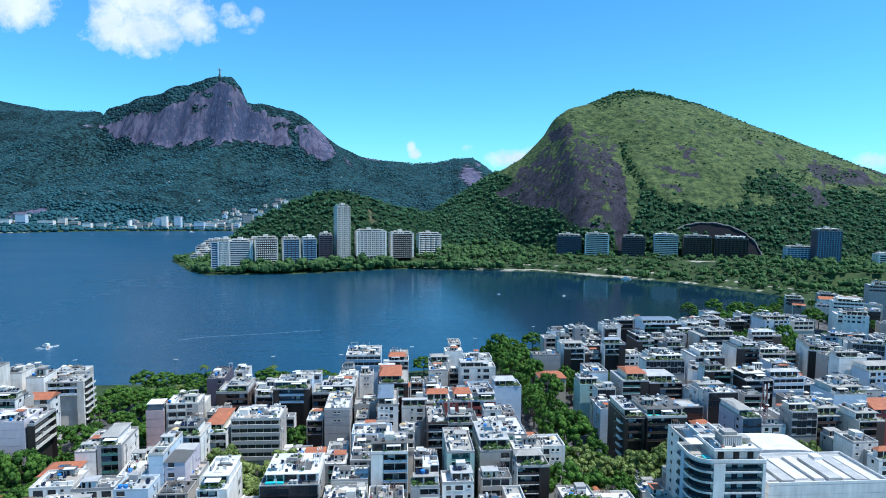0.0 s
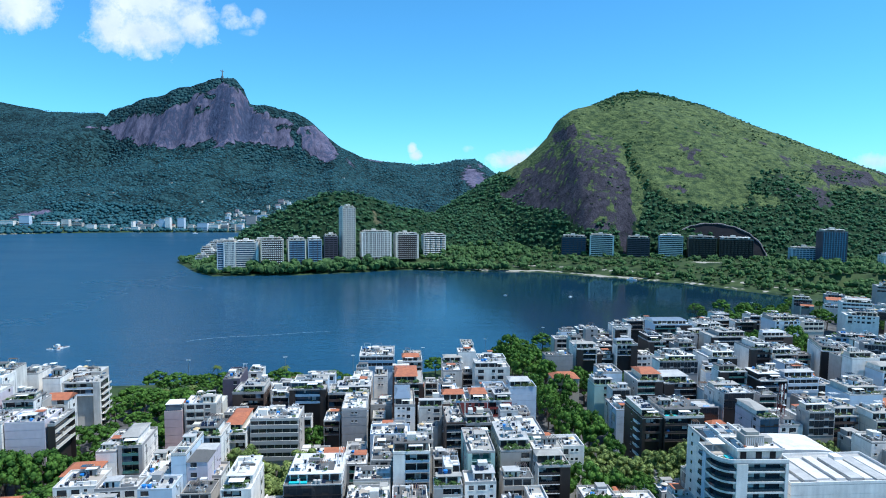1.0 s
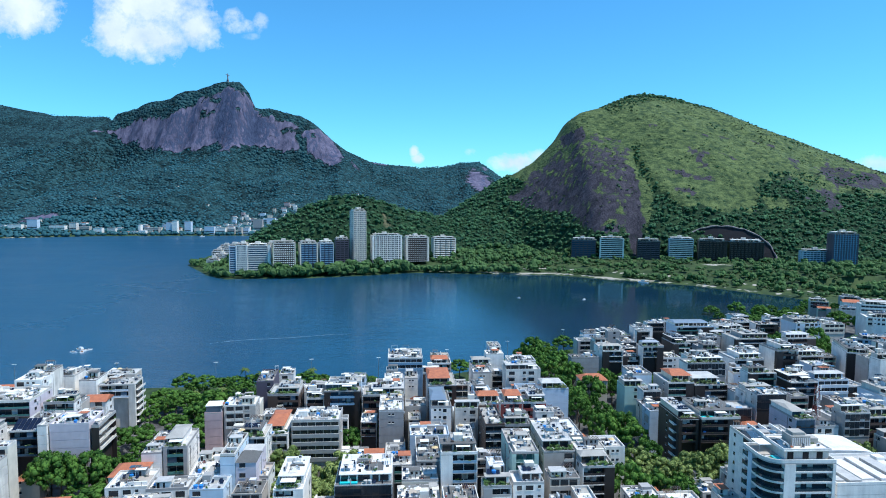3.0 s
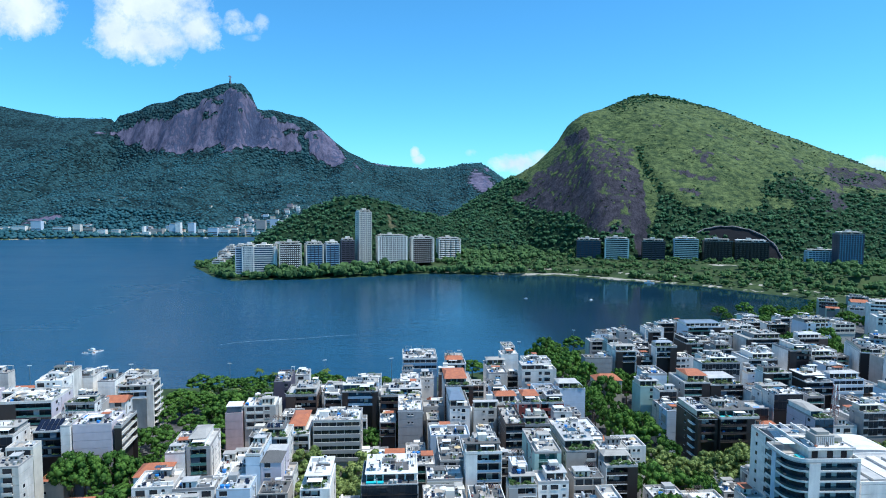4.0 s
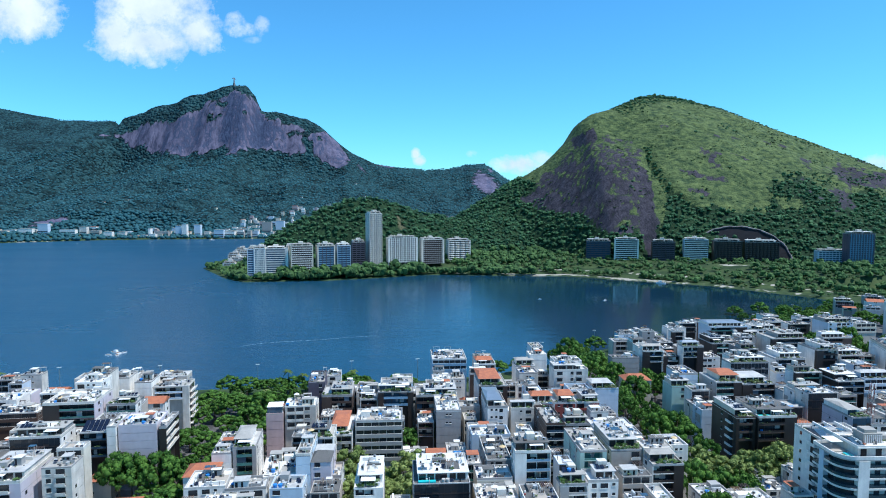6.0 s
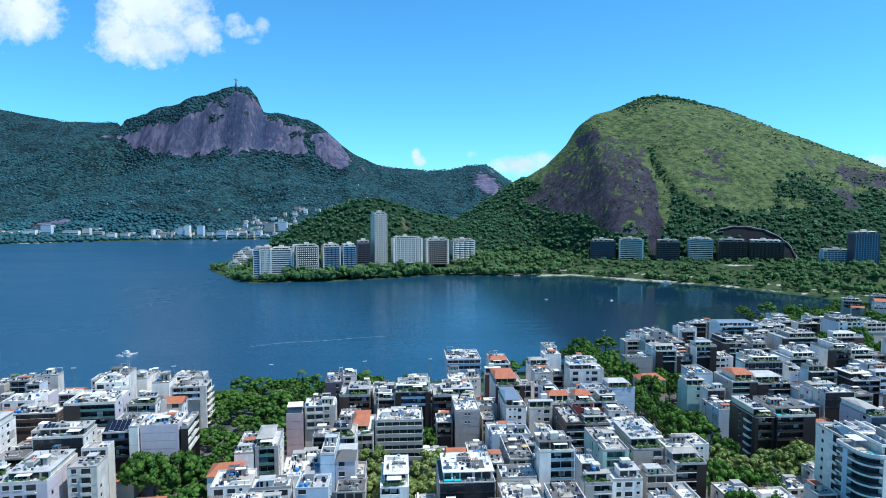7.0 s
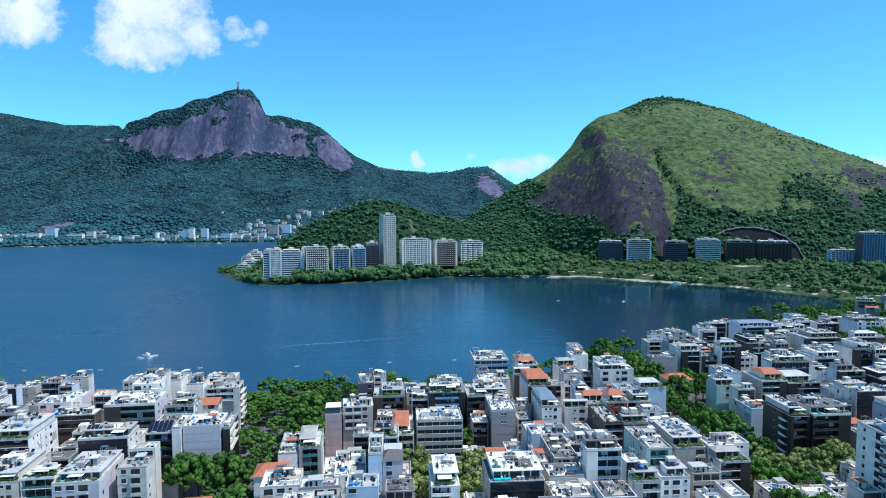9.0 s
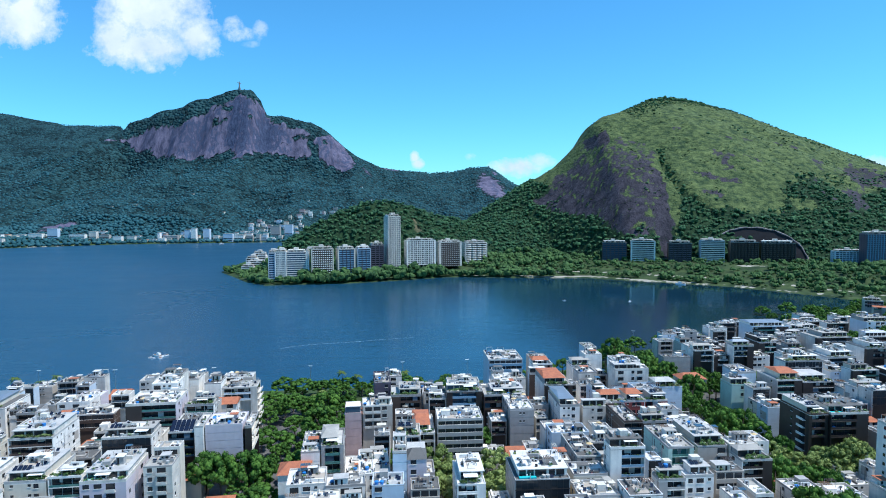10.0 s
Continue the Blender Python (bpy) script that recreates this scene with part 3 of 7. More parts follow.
# calmer and ruffled patches
npz = nt.nodes.new("ShaderNodeTexNoise")
npz.inputs["Scale"].default_value, npz.inputs["Detail"].default_value = 0.006, 4
mpz = nt.nodes.new("ShaderNodeMapping")
mpz.inputs["Scale"].default_value = (0.5, 1.6, 1)
nt.links.new(tcw.outputs["Object"], mpz.inputs["Vector"])
nt.links.new(mpz.outputs[0], npz.inputs["Vector"])
rr = nt.nodes.new("ShaderNodeMapRange")
rr.inputs["From Min"].default_value, rr.inputs["From Max"].default_value = 0.35, 0.65
rr.inputs["To Min"].default_value, rr.inputs["To Max"].default_value = 0.04, 0.11
nt.links.new(npz.outputs["Fac"], rr.inputs["Value"])
# calm in the lee of the granite hill, ruffled further out
sx = nt.nodes.new("ShaderNodeSeparateXYZ")
nt.links.new(tcw.outputs["Object"], sx.inputs[0])
lee = nt.nodes.new("ShaderNodeMapRange")
lee.inputs["From Min"].default_value, lee.inputs["From Max"].default_value = -480.0, 140.0
lee.inputs["To Min"].default_value, lee.inputs["To Max"].default_value = 0.26, 0.0
nt.links.new(sx.outputs[0], lee.inputs["Value"])
both = nt.nodes.new("ShaderNodeMath")
nt.links.new(rr.outputs[0], both.inputs[0])
nt.links.new(lee.outputs[0], both.inputs[1])
nt.links.new(both.outputs[0], pb.inputs["Roughness"])
# base colour painted: dark for the hill's reflection, lighter for sky glare
glare_map = nt.nodes.new("ShaderNodeMapRange")
glare_map.inputs["From Min"].default_value, glare_map.inputs["From Max"].default_value = -80.0, 400.0
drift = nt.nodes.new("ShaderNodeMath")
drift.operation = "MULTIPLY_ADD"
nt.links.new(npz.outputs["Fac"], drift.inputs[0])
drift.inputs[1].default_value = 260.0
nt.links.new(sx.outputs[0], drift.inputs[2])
nt.links.new(drift.outputs[0], glare_map.inputs["Value"])
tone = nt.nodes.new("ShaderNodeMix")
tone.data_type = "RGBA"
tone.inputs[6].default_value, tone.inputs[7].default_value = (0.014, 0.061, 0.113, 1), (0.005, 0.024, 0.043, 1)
nt.links.new(glare_map.outputs[0], tone.inputs[0])
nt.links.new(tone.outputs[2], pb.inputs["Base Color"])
ruffle = nt.nodes.new("ShaderNodeMapRange")
ruffle.inputs["From Min"].default_value, ruffle.inputs["From Max"].default_value = -420.0, 160.0
ruffle.inputs["To Min"].default_value, ruffle.inputs["To Max"].default_value = 1.0, 0.05
nt.links.new(sx.outputs[0], ruffle.inputs["Value"])
nt.links.new(ruffle.outputs[0], bw.inputs["Strength"])
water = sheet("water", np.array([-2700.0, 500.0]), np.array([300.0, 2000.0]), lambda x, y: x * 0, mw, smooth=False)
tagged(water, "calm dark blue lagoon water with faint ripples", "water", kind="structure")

# ---------------------------------------------------------------- city blocks
def ring_wall(s, x0, x1, y0, y1, z0, z1, t=0.22):
    s.box(x0, x1, y0, y0 + t, z0, z1).box(x0, x1, y1 - t, y1, z0, z1)
    s.box(x0, x0 + t, y0 + t, y1 - t, z0, z1).box(x1 - t, x1, y0 + t, y1 - t, z0, z1)
    return s


WINDOW_MESH = {}
FOOT = []                               # footprints: centre, half sizes, turn


def window_mesh(w, h, axis, frame_mat="white", pane="glass"):
    """A window: proud frame, sill and a dark pane, lying on a wall that faces -y (axis y) or +x/-x."""
    key = (round(w, 1), round(h, 1), axis, pane)
    if key not in WINDOW_MESH:
        s = Shape()
        if axis == "y":
            s.box(-w / 2, w / 2, -0.03, 0.02, 0, h)
            s.box(-w / 2 - 0.08, w / 2 + 0.08, -0.12, 0.02, -0.14, -0.01)
        else:
            sg = 1 if axis == "x" else -1
            a, b = sorted((-0.02 * sg, 0.03 * sg))
            s.box(a, b, -w / 2, w / 2, 0, h)
            a, b = sorted((-0.02 * sg, 0.12 * sg))
            s.box(a, b, -w / 2 - 0.08, w / 2 + 0.08, -0.14, -0.01)
        me = s.mesh("window", M[pane])
        me.materials.append(M[frame_mat])
        for p in me.polygons:
            p.material_index = 1 if p.index >= 6 else 0
        WINDOW_MESH[key] = me
    return WINDOW_MESH[key]


def plants(s, x, y, z, n, spread, size, r):
    for _ in range(n):
        px, py = x + r.uniform(-spread, spread), y + r.uniform(-0.4, 0.4)
        k = size * r.uniform(0.5, 1.2)
        for _ in range(9):
            a, b, c = (Vector((r.uniform(-1, 1), r.uniform(-1, 1), r.uniform(-0.2, 1.3))) * k for _ in range(3))
            m = len(s.v)
            s.v += [(px + a.x, py + a.y, z + 0.5 * k + a.z * 0.6), (px + b.x, py + b.y, z + 0.5 * k + b.z * 0.6), (px + c.x, py + c.y, z + 0.5 * k + c.z * 0.6)]
            s.f.append((m, m + 1, m + 2))


def block(px, py, w, d, top, style="balcony", wall="white", rz=None, front=None, side="blank", roof="house", roof_mat=None,
          pane="glass", storey=3.05, extra="", label="", base=GZ, rail=None, name="apartment_building", group="city blocks by the lagoon", inset=1.7, deep=None, strips=False, piers=0, pier_mat="white", edge=None, lean=False):
    """An apartment block. (px, py): its near corner at the left end of the front; w along the front, d deep; top: height of the roof edge."""
    seed = int(px * 13 + py * 7)
    r = random.Random(seed)
    if rz is None:
        rz = 8 if px < -60 else 4
    if deep is None:
        deep = 13.5 if py < 200 else 9.5 if py < 250 else 8.0
    h = top - base
    n = max(1, int(round(h / storey)))
    fh = h / n
    front = front or wall
    rail = rail or front
    FOOT.append((px + math.cos(radians(rz)) * w / 2 - math.sin(radians(rz)) * d / 2, py + math.sin(radians(rz)) * w / 2 + math.cos(radians(rz)) * d / 2, w / 2, d / 2, radians(rz)))
    words = {"balcony": "with full-width balconies", "band": "with bands of windows", "grid": "with rows of windows", "blank": "with a blank wall", "slit": "with few small windows", "curtain": "with a dark glass front"}[style]
    colour = M[front].name.replace("_", " ")
    b = thing(name, pose(px, py, base, 0, 0, rz), label or f"{colour} apartment block {words}", "building", group)
    # shell
    s = Shape()
    set_in = inset if style in ("balcony",) else 0.0
    if side in ("joint", "lines") or style in ("blank", "slit"):
        levels = [(0, 0.0)]
        for i in range(1, n):
            levels += [(i * fh - 0.09, 0.0), (i * fh - 0.09, 0.12), (i * fh + 0.09, 0.12), (i * fh + 0.09, 0.0)]
        levels.append((h - 0.3, 0.0))
        s.loft([[(q, set_in + q, z), (w - q, set_in + q, z), (w - q, d - q, z), (q, d - q, z)] for z, q in levels])
    else:
        s.box(0, w, set_in, d, 0, h - 0.3)
    shell = s
    # front in its own colour; the dark ones partly hold balcony shade
    if front != wall and base == GZ and style != "blank":
        part("front_wall", Shape().box(0.26, w - 0.26, set_in - 0.025, set_in - 0.001, 0, h - 0.31), M[front], b)
    # front
    if style == "balcony":
        b0, b1 = (0.25, w - 0.25) if base != GZ or w < 7.5 else r.choice(((0.25, w - 0.25), (0.25, w - 0.25), (0.25, w * 0.68), (w * 0.32, w - 0.25), (w * 0.16, w * 0.84)))
        for q0, q1 in ((0, b0), (b1, w)):
            if q1 - q0 < 0.3 or front == wall:
                shell.box(q0, q1, 0, set_in - 0.003, 0, h - 0.3)
            else:
                part("party_wall", Shape().box(q0, q1, 0, set_in - 0.003, 0, h - 0.3), M[front], b)
        out = 0.06 if base == GZ else 1.0
        rail_me = Shape().box(b0, b1, -out, set_in - 0.003, 0, 0.24).box(b0, b1, 0.06 - out, 0.2 - out, 0.24, 0.95 if base == GZ else 1.3).mesh("balcony", M[edge or r.choice(("offwhite", "white", "grey", rail, rail))])
        rail_me.materials.append(M[r.choice((rail, rail, "glass_blue", "glass_green")) if base == GZ else rail])
        for p in rail_me.polygons:
            p.material_index = 1 if p.index >= 6 else 0
        gw = b1 - b0 - 0.4
        k = max(2, int(gw / 2.6))
        gs = Shape()
        for j in range(k):
            gs.box(b0 + 0.2 + j * gw / k, b0 + 0.2 + (j + (0.93 if base == GZ else 0.72)) * gw / k, set_in - 0.05, set_in - 0.004, 0.22, fh - 0.35)
        glass_me = gs.mesh("glazing", M[pane])
        for i in range(n):
            if h - i * fh > deep:
                continue
            if i * fh > h * 0.12:
                bl = part("balcony", rail_me, None, b)
                bl.location = (0, 0, i * fh)
            g = part("glazing", glass_me, None, b)
            g.location = (0, 0, i * fh)
        if not lean and b1 - b0 > 3.5:
            balcony_clutter(b, r, n, fh, h, deep, b0, b1, out, set_in)
    elif style == "band":
        if strips:
            ss, kk = Shape(), max(3, int(w / 3.2))
            for j in range(kk):
                ss.box(0.4 + j * (w - 0.8) / kk, 0.4 + (j + 0.86) * (w - 0.8) / kk, -0.06, -0.004, 1.12, fh - 0.32)
            strip_me = ss.mesh("glazing", M[pane])
        for i in range(n):
            if h - i * fh > deep:
                continue
            z0 = i * fh
            k = 0 if strips else max(2, int(w / 2.6))
            if strips:
                o = part("glazing", strip_me, None, b)
                o.location = (0, 0, z0)
            for j in range(k):
                o = part("window", window_mesh(round((w - 0.6) / k - 0.15, 1), round(fh - 1.55, 1), "y", pane=pane), None, b)
                o.location = (0.3 + (j + 0.5) * (w - 0.6) / k, -0.004, z0 + 1.15)
            part("spandrel", Shape().box(0, w, -0.28 if base == GZ else -0.75, -0.004, z0 - 0.3 if i else 0, z0 + 1.1), M[rail], b)
    elif style == "grid":
        # columns of windows of several widths, some stretches left bare, some with a railed recess
        cols, x = [], r.uniform(0.7, 1.6)
        while x < w - 1.6:
            kind = r.choice(("small", "wide", "wide", "loggia", "gap"))
            ww = {"small": 0.9, "wide": r.choice((1.4, 1.8, 2.2)), "loggia": 2.6, "gap": 1.6}[kind]
            if x + ww > w - 0.5:
                break
            if kind != "gap":
                cols.append((x + ww / 2, ww, kind))
            x += ww + r.uniform(0.6, 1.5)
        if not cols:
            cols = [(w / 2, min(1.8, w - 1), "wide")]
        for i in range(n):
            if h - i * fh > deep:
                continue
            for x, ww, kind in cols:
                hh = {"small": 0.8, "wide": 1.4, "loggia": 2.2}[kind]
                o = part("window", window_mesh(ww, hh, "y", pane=pane), None, b)
                o.location = (x, -0.004, i * fh + (fh - 0.45 - hh))
                if kind == "loggia":
                    part("balcony", Shape().box(x - 1.5, x + 1.5, -0.9, -0.13, i * fh + 0.2, i * fh + 0.36).box(x - 1.5, x + 1.5, -0.9, -0.8, i * fh + 0.36, i * fh + 1.2), M[rail if rail != wall else "offwhite"], b)
                elif r.random() < 0.06:
                    part("air_conditioner", Shape().box(x - 0.4, x + 0.4, -0.5, -0.13, i * fh + 0.15, i * fh + 0.65), M["pipe"], b)
    elif style == "slit":
        for i in range(n):
            if h - i * fh > deep:
                continue
            for q in (-0.7, 0.7):
                o = part("window", window_mesh(0.8, 0.7, "y", pane=pane), None, b)
                o.location = (w / 2 + q, -0.004, i * fh + 1.5)
    elif style == "curtain":
        for i in range(n):
            if h - i * fh > deep:
                continue
            k = max(2, int(w / 1.7))
            panes = Shape()
            for j in range(k):
                panes.box(0.2 + j * (w - 0.4) / k, 0.2 + (j + 0.94) * (w - 0.4) / k, -0.06, -0.004, i * fh + (0.25 if j % 3 else 0.9), (i + 1) * fh - 0.1)
            part("glazing", panes, M[pane], b)
            part("floor_edge", Shape().box(0, w, -0.12, -0.004, i * fh - 0.05 if i else 0, i * fh + 0.2), M[rail], b)
    for i in range(piers + 1 if piers else 0):
        x = (w - 0.7) * i / piers
        part("pier", Shape().box(x, x + 0.7, -1.15, 0.25 if style != "balcony" else set_in - 0.01, 0, h - 0.31), M[pier_mat], b)
    part("wall", shell, M[wall], b)
    # sides with small windows
    if side in ("windows", "joint"):
        for i in range(n):
            if h - i * fh > deep:
                continue
            for j in range(max(1, int(d / 5.5))):
                if r.random() < (0.85 if side == "windows" else 0.3):
                    for axis, x in (("-x", -0.004), ("x", w + 0.004)):
                        o = part("window", window_mesh(1.0, 1.1, axis, pane=pane), None, b)
                        o.location = (x, 2.6 + j * 5.2 + set_in, i * fh + 1.1)
    if side == "balconies":
        # a column of small balconies and one of windows down the left wall
        for i in range(1, n):
            part("balcony", Shape().box(-1.2, -0.004, 2.0, 6.0, i * fh, i * fh + 0.2).box(-1.2, -1.08, 2.0, 6.0, i * fh + 0.2, i * fh + 0.95), M["white"], b)
            part("glazing", Shape().box(-0.05, -0.004, 2.4, 5.6, i * fh + 0.25, (i + 1) * fh - 0.3), M["recess"], b)
            part("window", window_mesh(1.0, 1.1, "-x"), None, b).location = (-0.004, 10.5, i * fh + 1.0)
    if side == "balcony":
        for i in range(1, n):
            part("balcony", Shape().box(w + 0.004, w + 1.3, 1.0, d - 1, i * fh, i * fh + 0.18).box(w + 1.18, w + 1.3, 1.0, d - 1, i * fh + 0.18, i * fh + 0.95), M["offwhite"], b)
            part("glazing", Shape().box(w + 0.004, w + 0.05, 1.4, d - 1.4, i * fh + 0.25, (i + 1) * fh - 0.35), M[pane], b)
    if side == "blank" and base == GZ and d > 5.5 and py < 258 and not lean:
        side_fittings(b, random.Random(seed + 5), w, d, n, fh, h, deep, set_in, wall)
    roof_top(b, r, w, d, h, roof, roof_mat or r.choice(("roof_white", "roof_white", "roof_grey", "roof_grey", "roof_pale", "roof_dark") if px < 95 else ("roof_pale", "roof_white", "roof_grey", "roof_white", "roof_pale", "roof_white", "terrace")), wall, extra, pane, set_in, lean)
    return b


def water_tank(b, x, y, z, r, blue=False):
    if blue:
        for k in range(r.choice((1, 1, 2))):
            part("water_tank", Shape().tube(x + k * 1.5, y, z, z + 0.95, 0.55, 0.68).tube(x + k * 1.5, y, z + 0.95, z + 1.12, 0.7, 0.3), M["tank_blue"], b, "round blue plastic water tank")
    else:
        part("water_tank", Shape().box(x, x + r.uniform(1.6, 3), y, y + r.uniform(1.6, 2.6), z, z + r.uniform(1.3, 2.2)), M["offwhite"], b, "concrete rooftop water tank")


class Mixed:
    """Shapes of several materials that become one mesh."""

    def __init__(self):
        self.by = {}

    def of(self, key):
        return self.by.setdefault(key, Shape())

    def mesh(self, name):
        v, f, idx = [], [], []
        for k, sh in enumerate(self.by.values()):
            n = len(v)
            v += sh.v
            f += [tuple(q + n for q in face) for face in sh.f]
            idx += [k] * len(sh.f)
        me = bpy.data.meshes.new(name)
        me.from_pydata(v, [], f)
        for key in self.by:
            me.materials.append(M[key])
        me.polygons.foreach_set("material_index", idx)
        return me


def pergola(lot, r, a, x1, c, y1, z, key):
    """Four posts, two beams and a row of slats, or a light sheet on top."""
    hh = r.uniform(2.0, 2.4)
    for u, v in ((a + 0.1, c + 0.1), (x1 - 0.1, c + 0.1), (a + 0.1, y1 - 0.1), (x1 - 0.1, y1 - 0.1)):
        lot.of("pipe").tube(u, v, z, z + hh, 0.06, k=5)
    if r.random() < 0.55:
        lot.of(key).box(a, x1, c, y1, z + hh, z + hh + 0.09)
    else:
        s, u = lot.of(r.choice(("wood", "brown", key))), a
        while u < x1:
            s.box(u, u + 0.14, c, y1, z + hh, z + hh + 0.14)
            u += 0.5


def fittings(b, r, w, d, z, wall, ox=0.0, oy=0.0, rooms=1, lean=False):
    """What covers a flat roof: patched screed, stair rooms, low walls, ducts, coolers, tanks, dishes, pergolas and pots."""
    was, area = set(b.children), w * d
    if w < 2.2 or d < 2.2:
        return
    lot = Mixed()
    for _ in range(r.randint(1, 2 + int(area / 60))):
        a, c = r.uniform(0.25, w * 0.6), r.uniform(0.25, d * 0.7)
        lot.of(r.choice(("roof_grey", "roof_dark", "roof_grey", "terrace", "roof_white", "roof_pale"))).box(a, min(w - 0.25, a + r.uniform(2, 6)), c, min(d - 0.25, c + r.uniform(2, 6)), z, z + 0.02 + 0.03 * r.random())
    for _ in range(r.randint(0, max(0, rooms + int(area / 110)))):
        a, c = r.uniform(0.4, max(0.5, w - 4)), r.uniform(d * 0.1, d * 0.75)
        x1, y1, hh = min(w - 0.3, a + r.uniform(2, 4.5)), min(d - 0.2, c + r.uniform(1.8, 3.5)), r.uniform(1.5, 2.5)
        if x1 - a < 1.2 or y1 - c < 1.0:
            continue
        part("roof_room", Shape().box(a, x1, c, y1, z, z + hh), M[r.choice(("white", "offwhite", "grey", wall, "cream"))], b)
        lot.of(r.choice(("roof_white", "roof_pale", "roof_grey", "roof_dark", "tile"))).box(a - 0.25, x1 + 0.25, c - 0.35, min(d, y1 + 0.2), z + hh + 0.003, z + hh + 0.16)
        q = a + 0.3
        while q + 0.7 < x1:
            lot.of("recess").box(q, q + r.uniform(0.5, 0.8), c - 0.05, c - 0.004, z + r.choice((0.1, 0.9)), z + hh - 0.3)
            q += r.uniform(1.0, 1.8)
    for _ in range(2 + int(area / 40)):
        # low walls that part the roof, ducts lying on it
        a, c, hh = r.uniform(0.3, w * 0.6), r.uniform(0.3, d * 0.7), r.uniform(0.35, 1.3)
        s = lot.of(r.choice(("offwhite", "white", "grey", "roof_dark", "pipe", wall)))
        if r.random() < 0.5:
            s.box(a, min(w - 0.2, a + r.uniform(2, 5.5)), c, c + r.choice((0.16, 0.16, 0.5)), z, z + hh)
        else:
            s.box(a, a + r.choice((0.16, 0.16, 0.5)), c, min(d - 0.2, c + r.uniform(2, 5.5)), z, z + hh)
    for _ in range(int(area / (4.2 if not lean else 5.5))):
        a, c, q, k = r.uniform(0.3, w - 1.2), r.uniform(0.3, d - 1.2), r.uniform(0.25, 0.8), r.random()
        if k < 0.38:
            lot.of(r.choice(("pipe", "offwhite", "white", "roof_dark", "grey", "brown", "recess", "terrace"))).box(a, a + q, c, c + q * r.uniform(0.5, 1.4), z, z + r.uniform(0.2, 0.95))
        elif k < 0.52:
            # cooler: pale case, dark fan
            lot.of("pipe").box(a, a + 0.9, c, c + 0.4, z + 0.12, z + 0.8)
            lot.of("recess").box(a + 0.1, a + 0.6, c - 0.02, c - 0.003, z + 0.2, z + 0.72)
        elif k < 0.62:
            lot.of("roof_dark" if r.random() < 0.5 else "pipe").tube(a, c, z, z + r.uniform(0.5, 2.2), r.uniform(0.05, 0.16), k=6)
        elif k < 0.655:
            lot.of(r.choice(("tank_blue", "pipe", "pipe", "roof_pale"))).tube(a + 0.4, c + 0.4, z, z + 1.0, 0.5, 0.6, 9)
        elif k < 0.73:
            s = lot.of("solar")
            n = len(s.v)
            s.v += [(a, c, z + 0.25), (a + 1.0, c, z + 0.25), (a + 1.0, c + 1.1, z + 0.85), (a, c + 1.1, z + 0.85)]
            s.f.append((n, n + 1, n + 2, n + 3))
        elif k < 0.80 and w > 4.5 and d > 4.5:
            pergola(lot, r, a, min(w - 0.2, a + r.uniform(1.8, 3.6)), c, min(d - 0.2, c + r.uniform(1.4, 2.8)), z, r.choice(("awning", "roof_white", "roof_grey", "glass_blue", "cream")))
        elif k < 0.93:
            plants(lot.of(r.choice(("leaf", "leaf", "leaf_light"))), a + 0.4, c + 0.3, z, 1, 0.3, r.uniform(0.4, 0.9), r)
        elif k < 0.96:
            lot.of(r.choice(("tank_blue", "yellow", "red", "green", "tile", "tile", "leaf_light", "wood", "roof_dark"))).box(a, a + q, c, c + q * 1.3, z, z + 0.35)
        elif r.random() < 0.3:
            s = lot.of(r.choice(("awning", "cream", "yellow")))
            s.tube(a + 0.6, c + 0.6, z + 2.0, z + 2.5, 1.15, 0.08, 8)
            lot.of("pipe").tube(a + 0.6, c + 0.6, z, z + 2.0, 0.04, k=5)
    tagged(part("roof_clutter", lot.mesh("roof_clutter"), None, b), kind="stuff")
    for o in b.children:
        if o not in was:
            o.location = (ox, oy, 0)


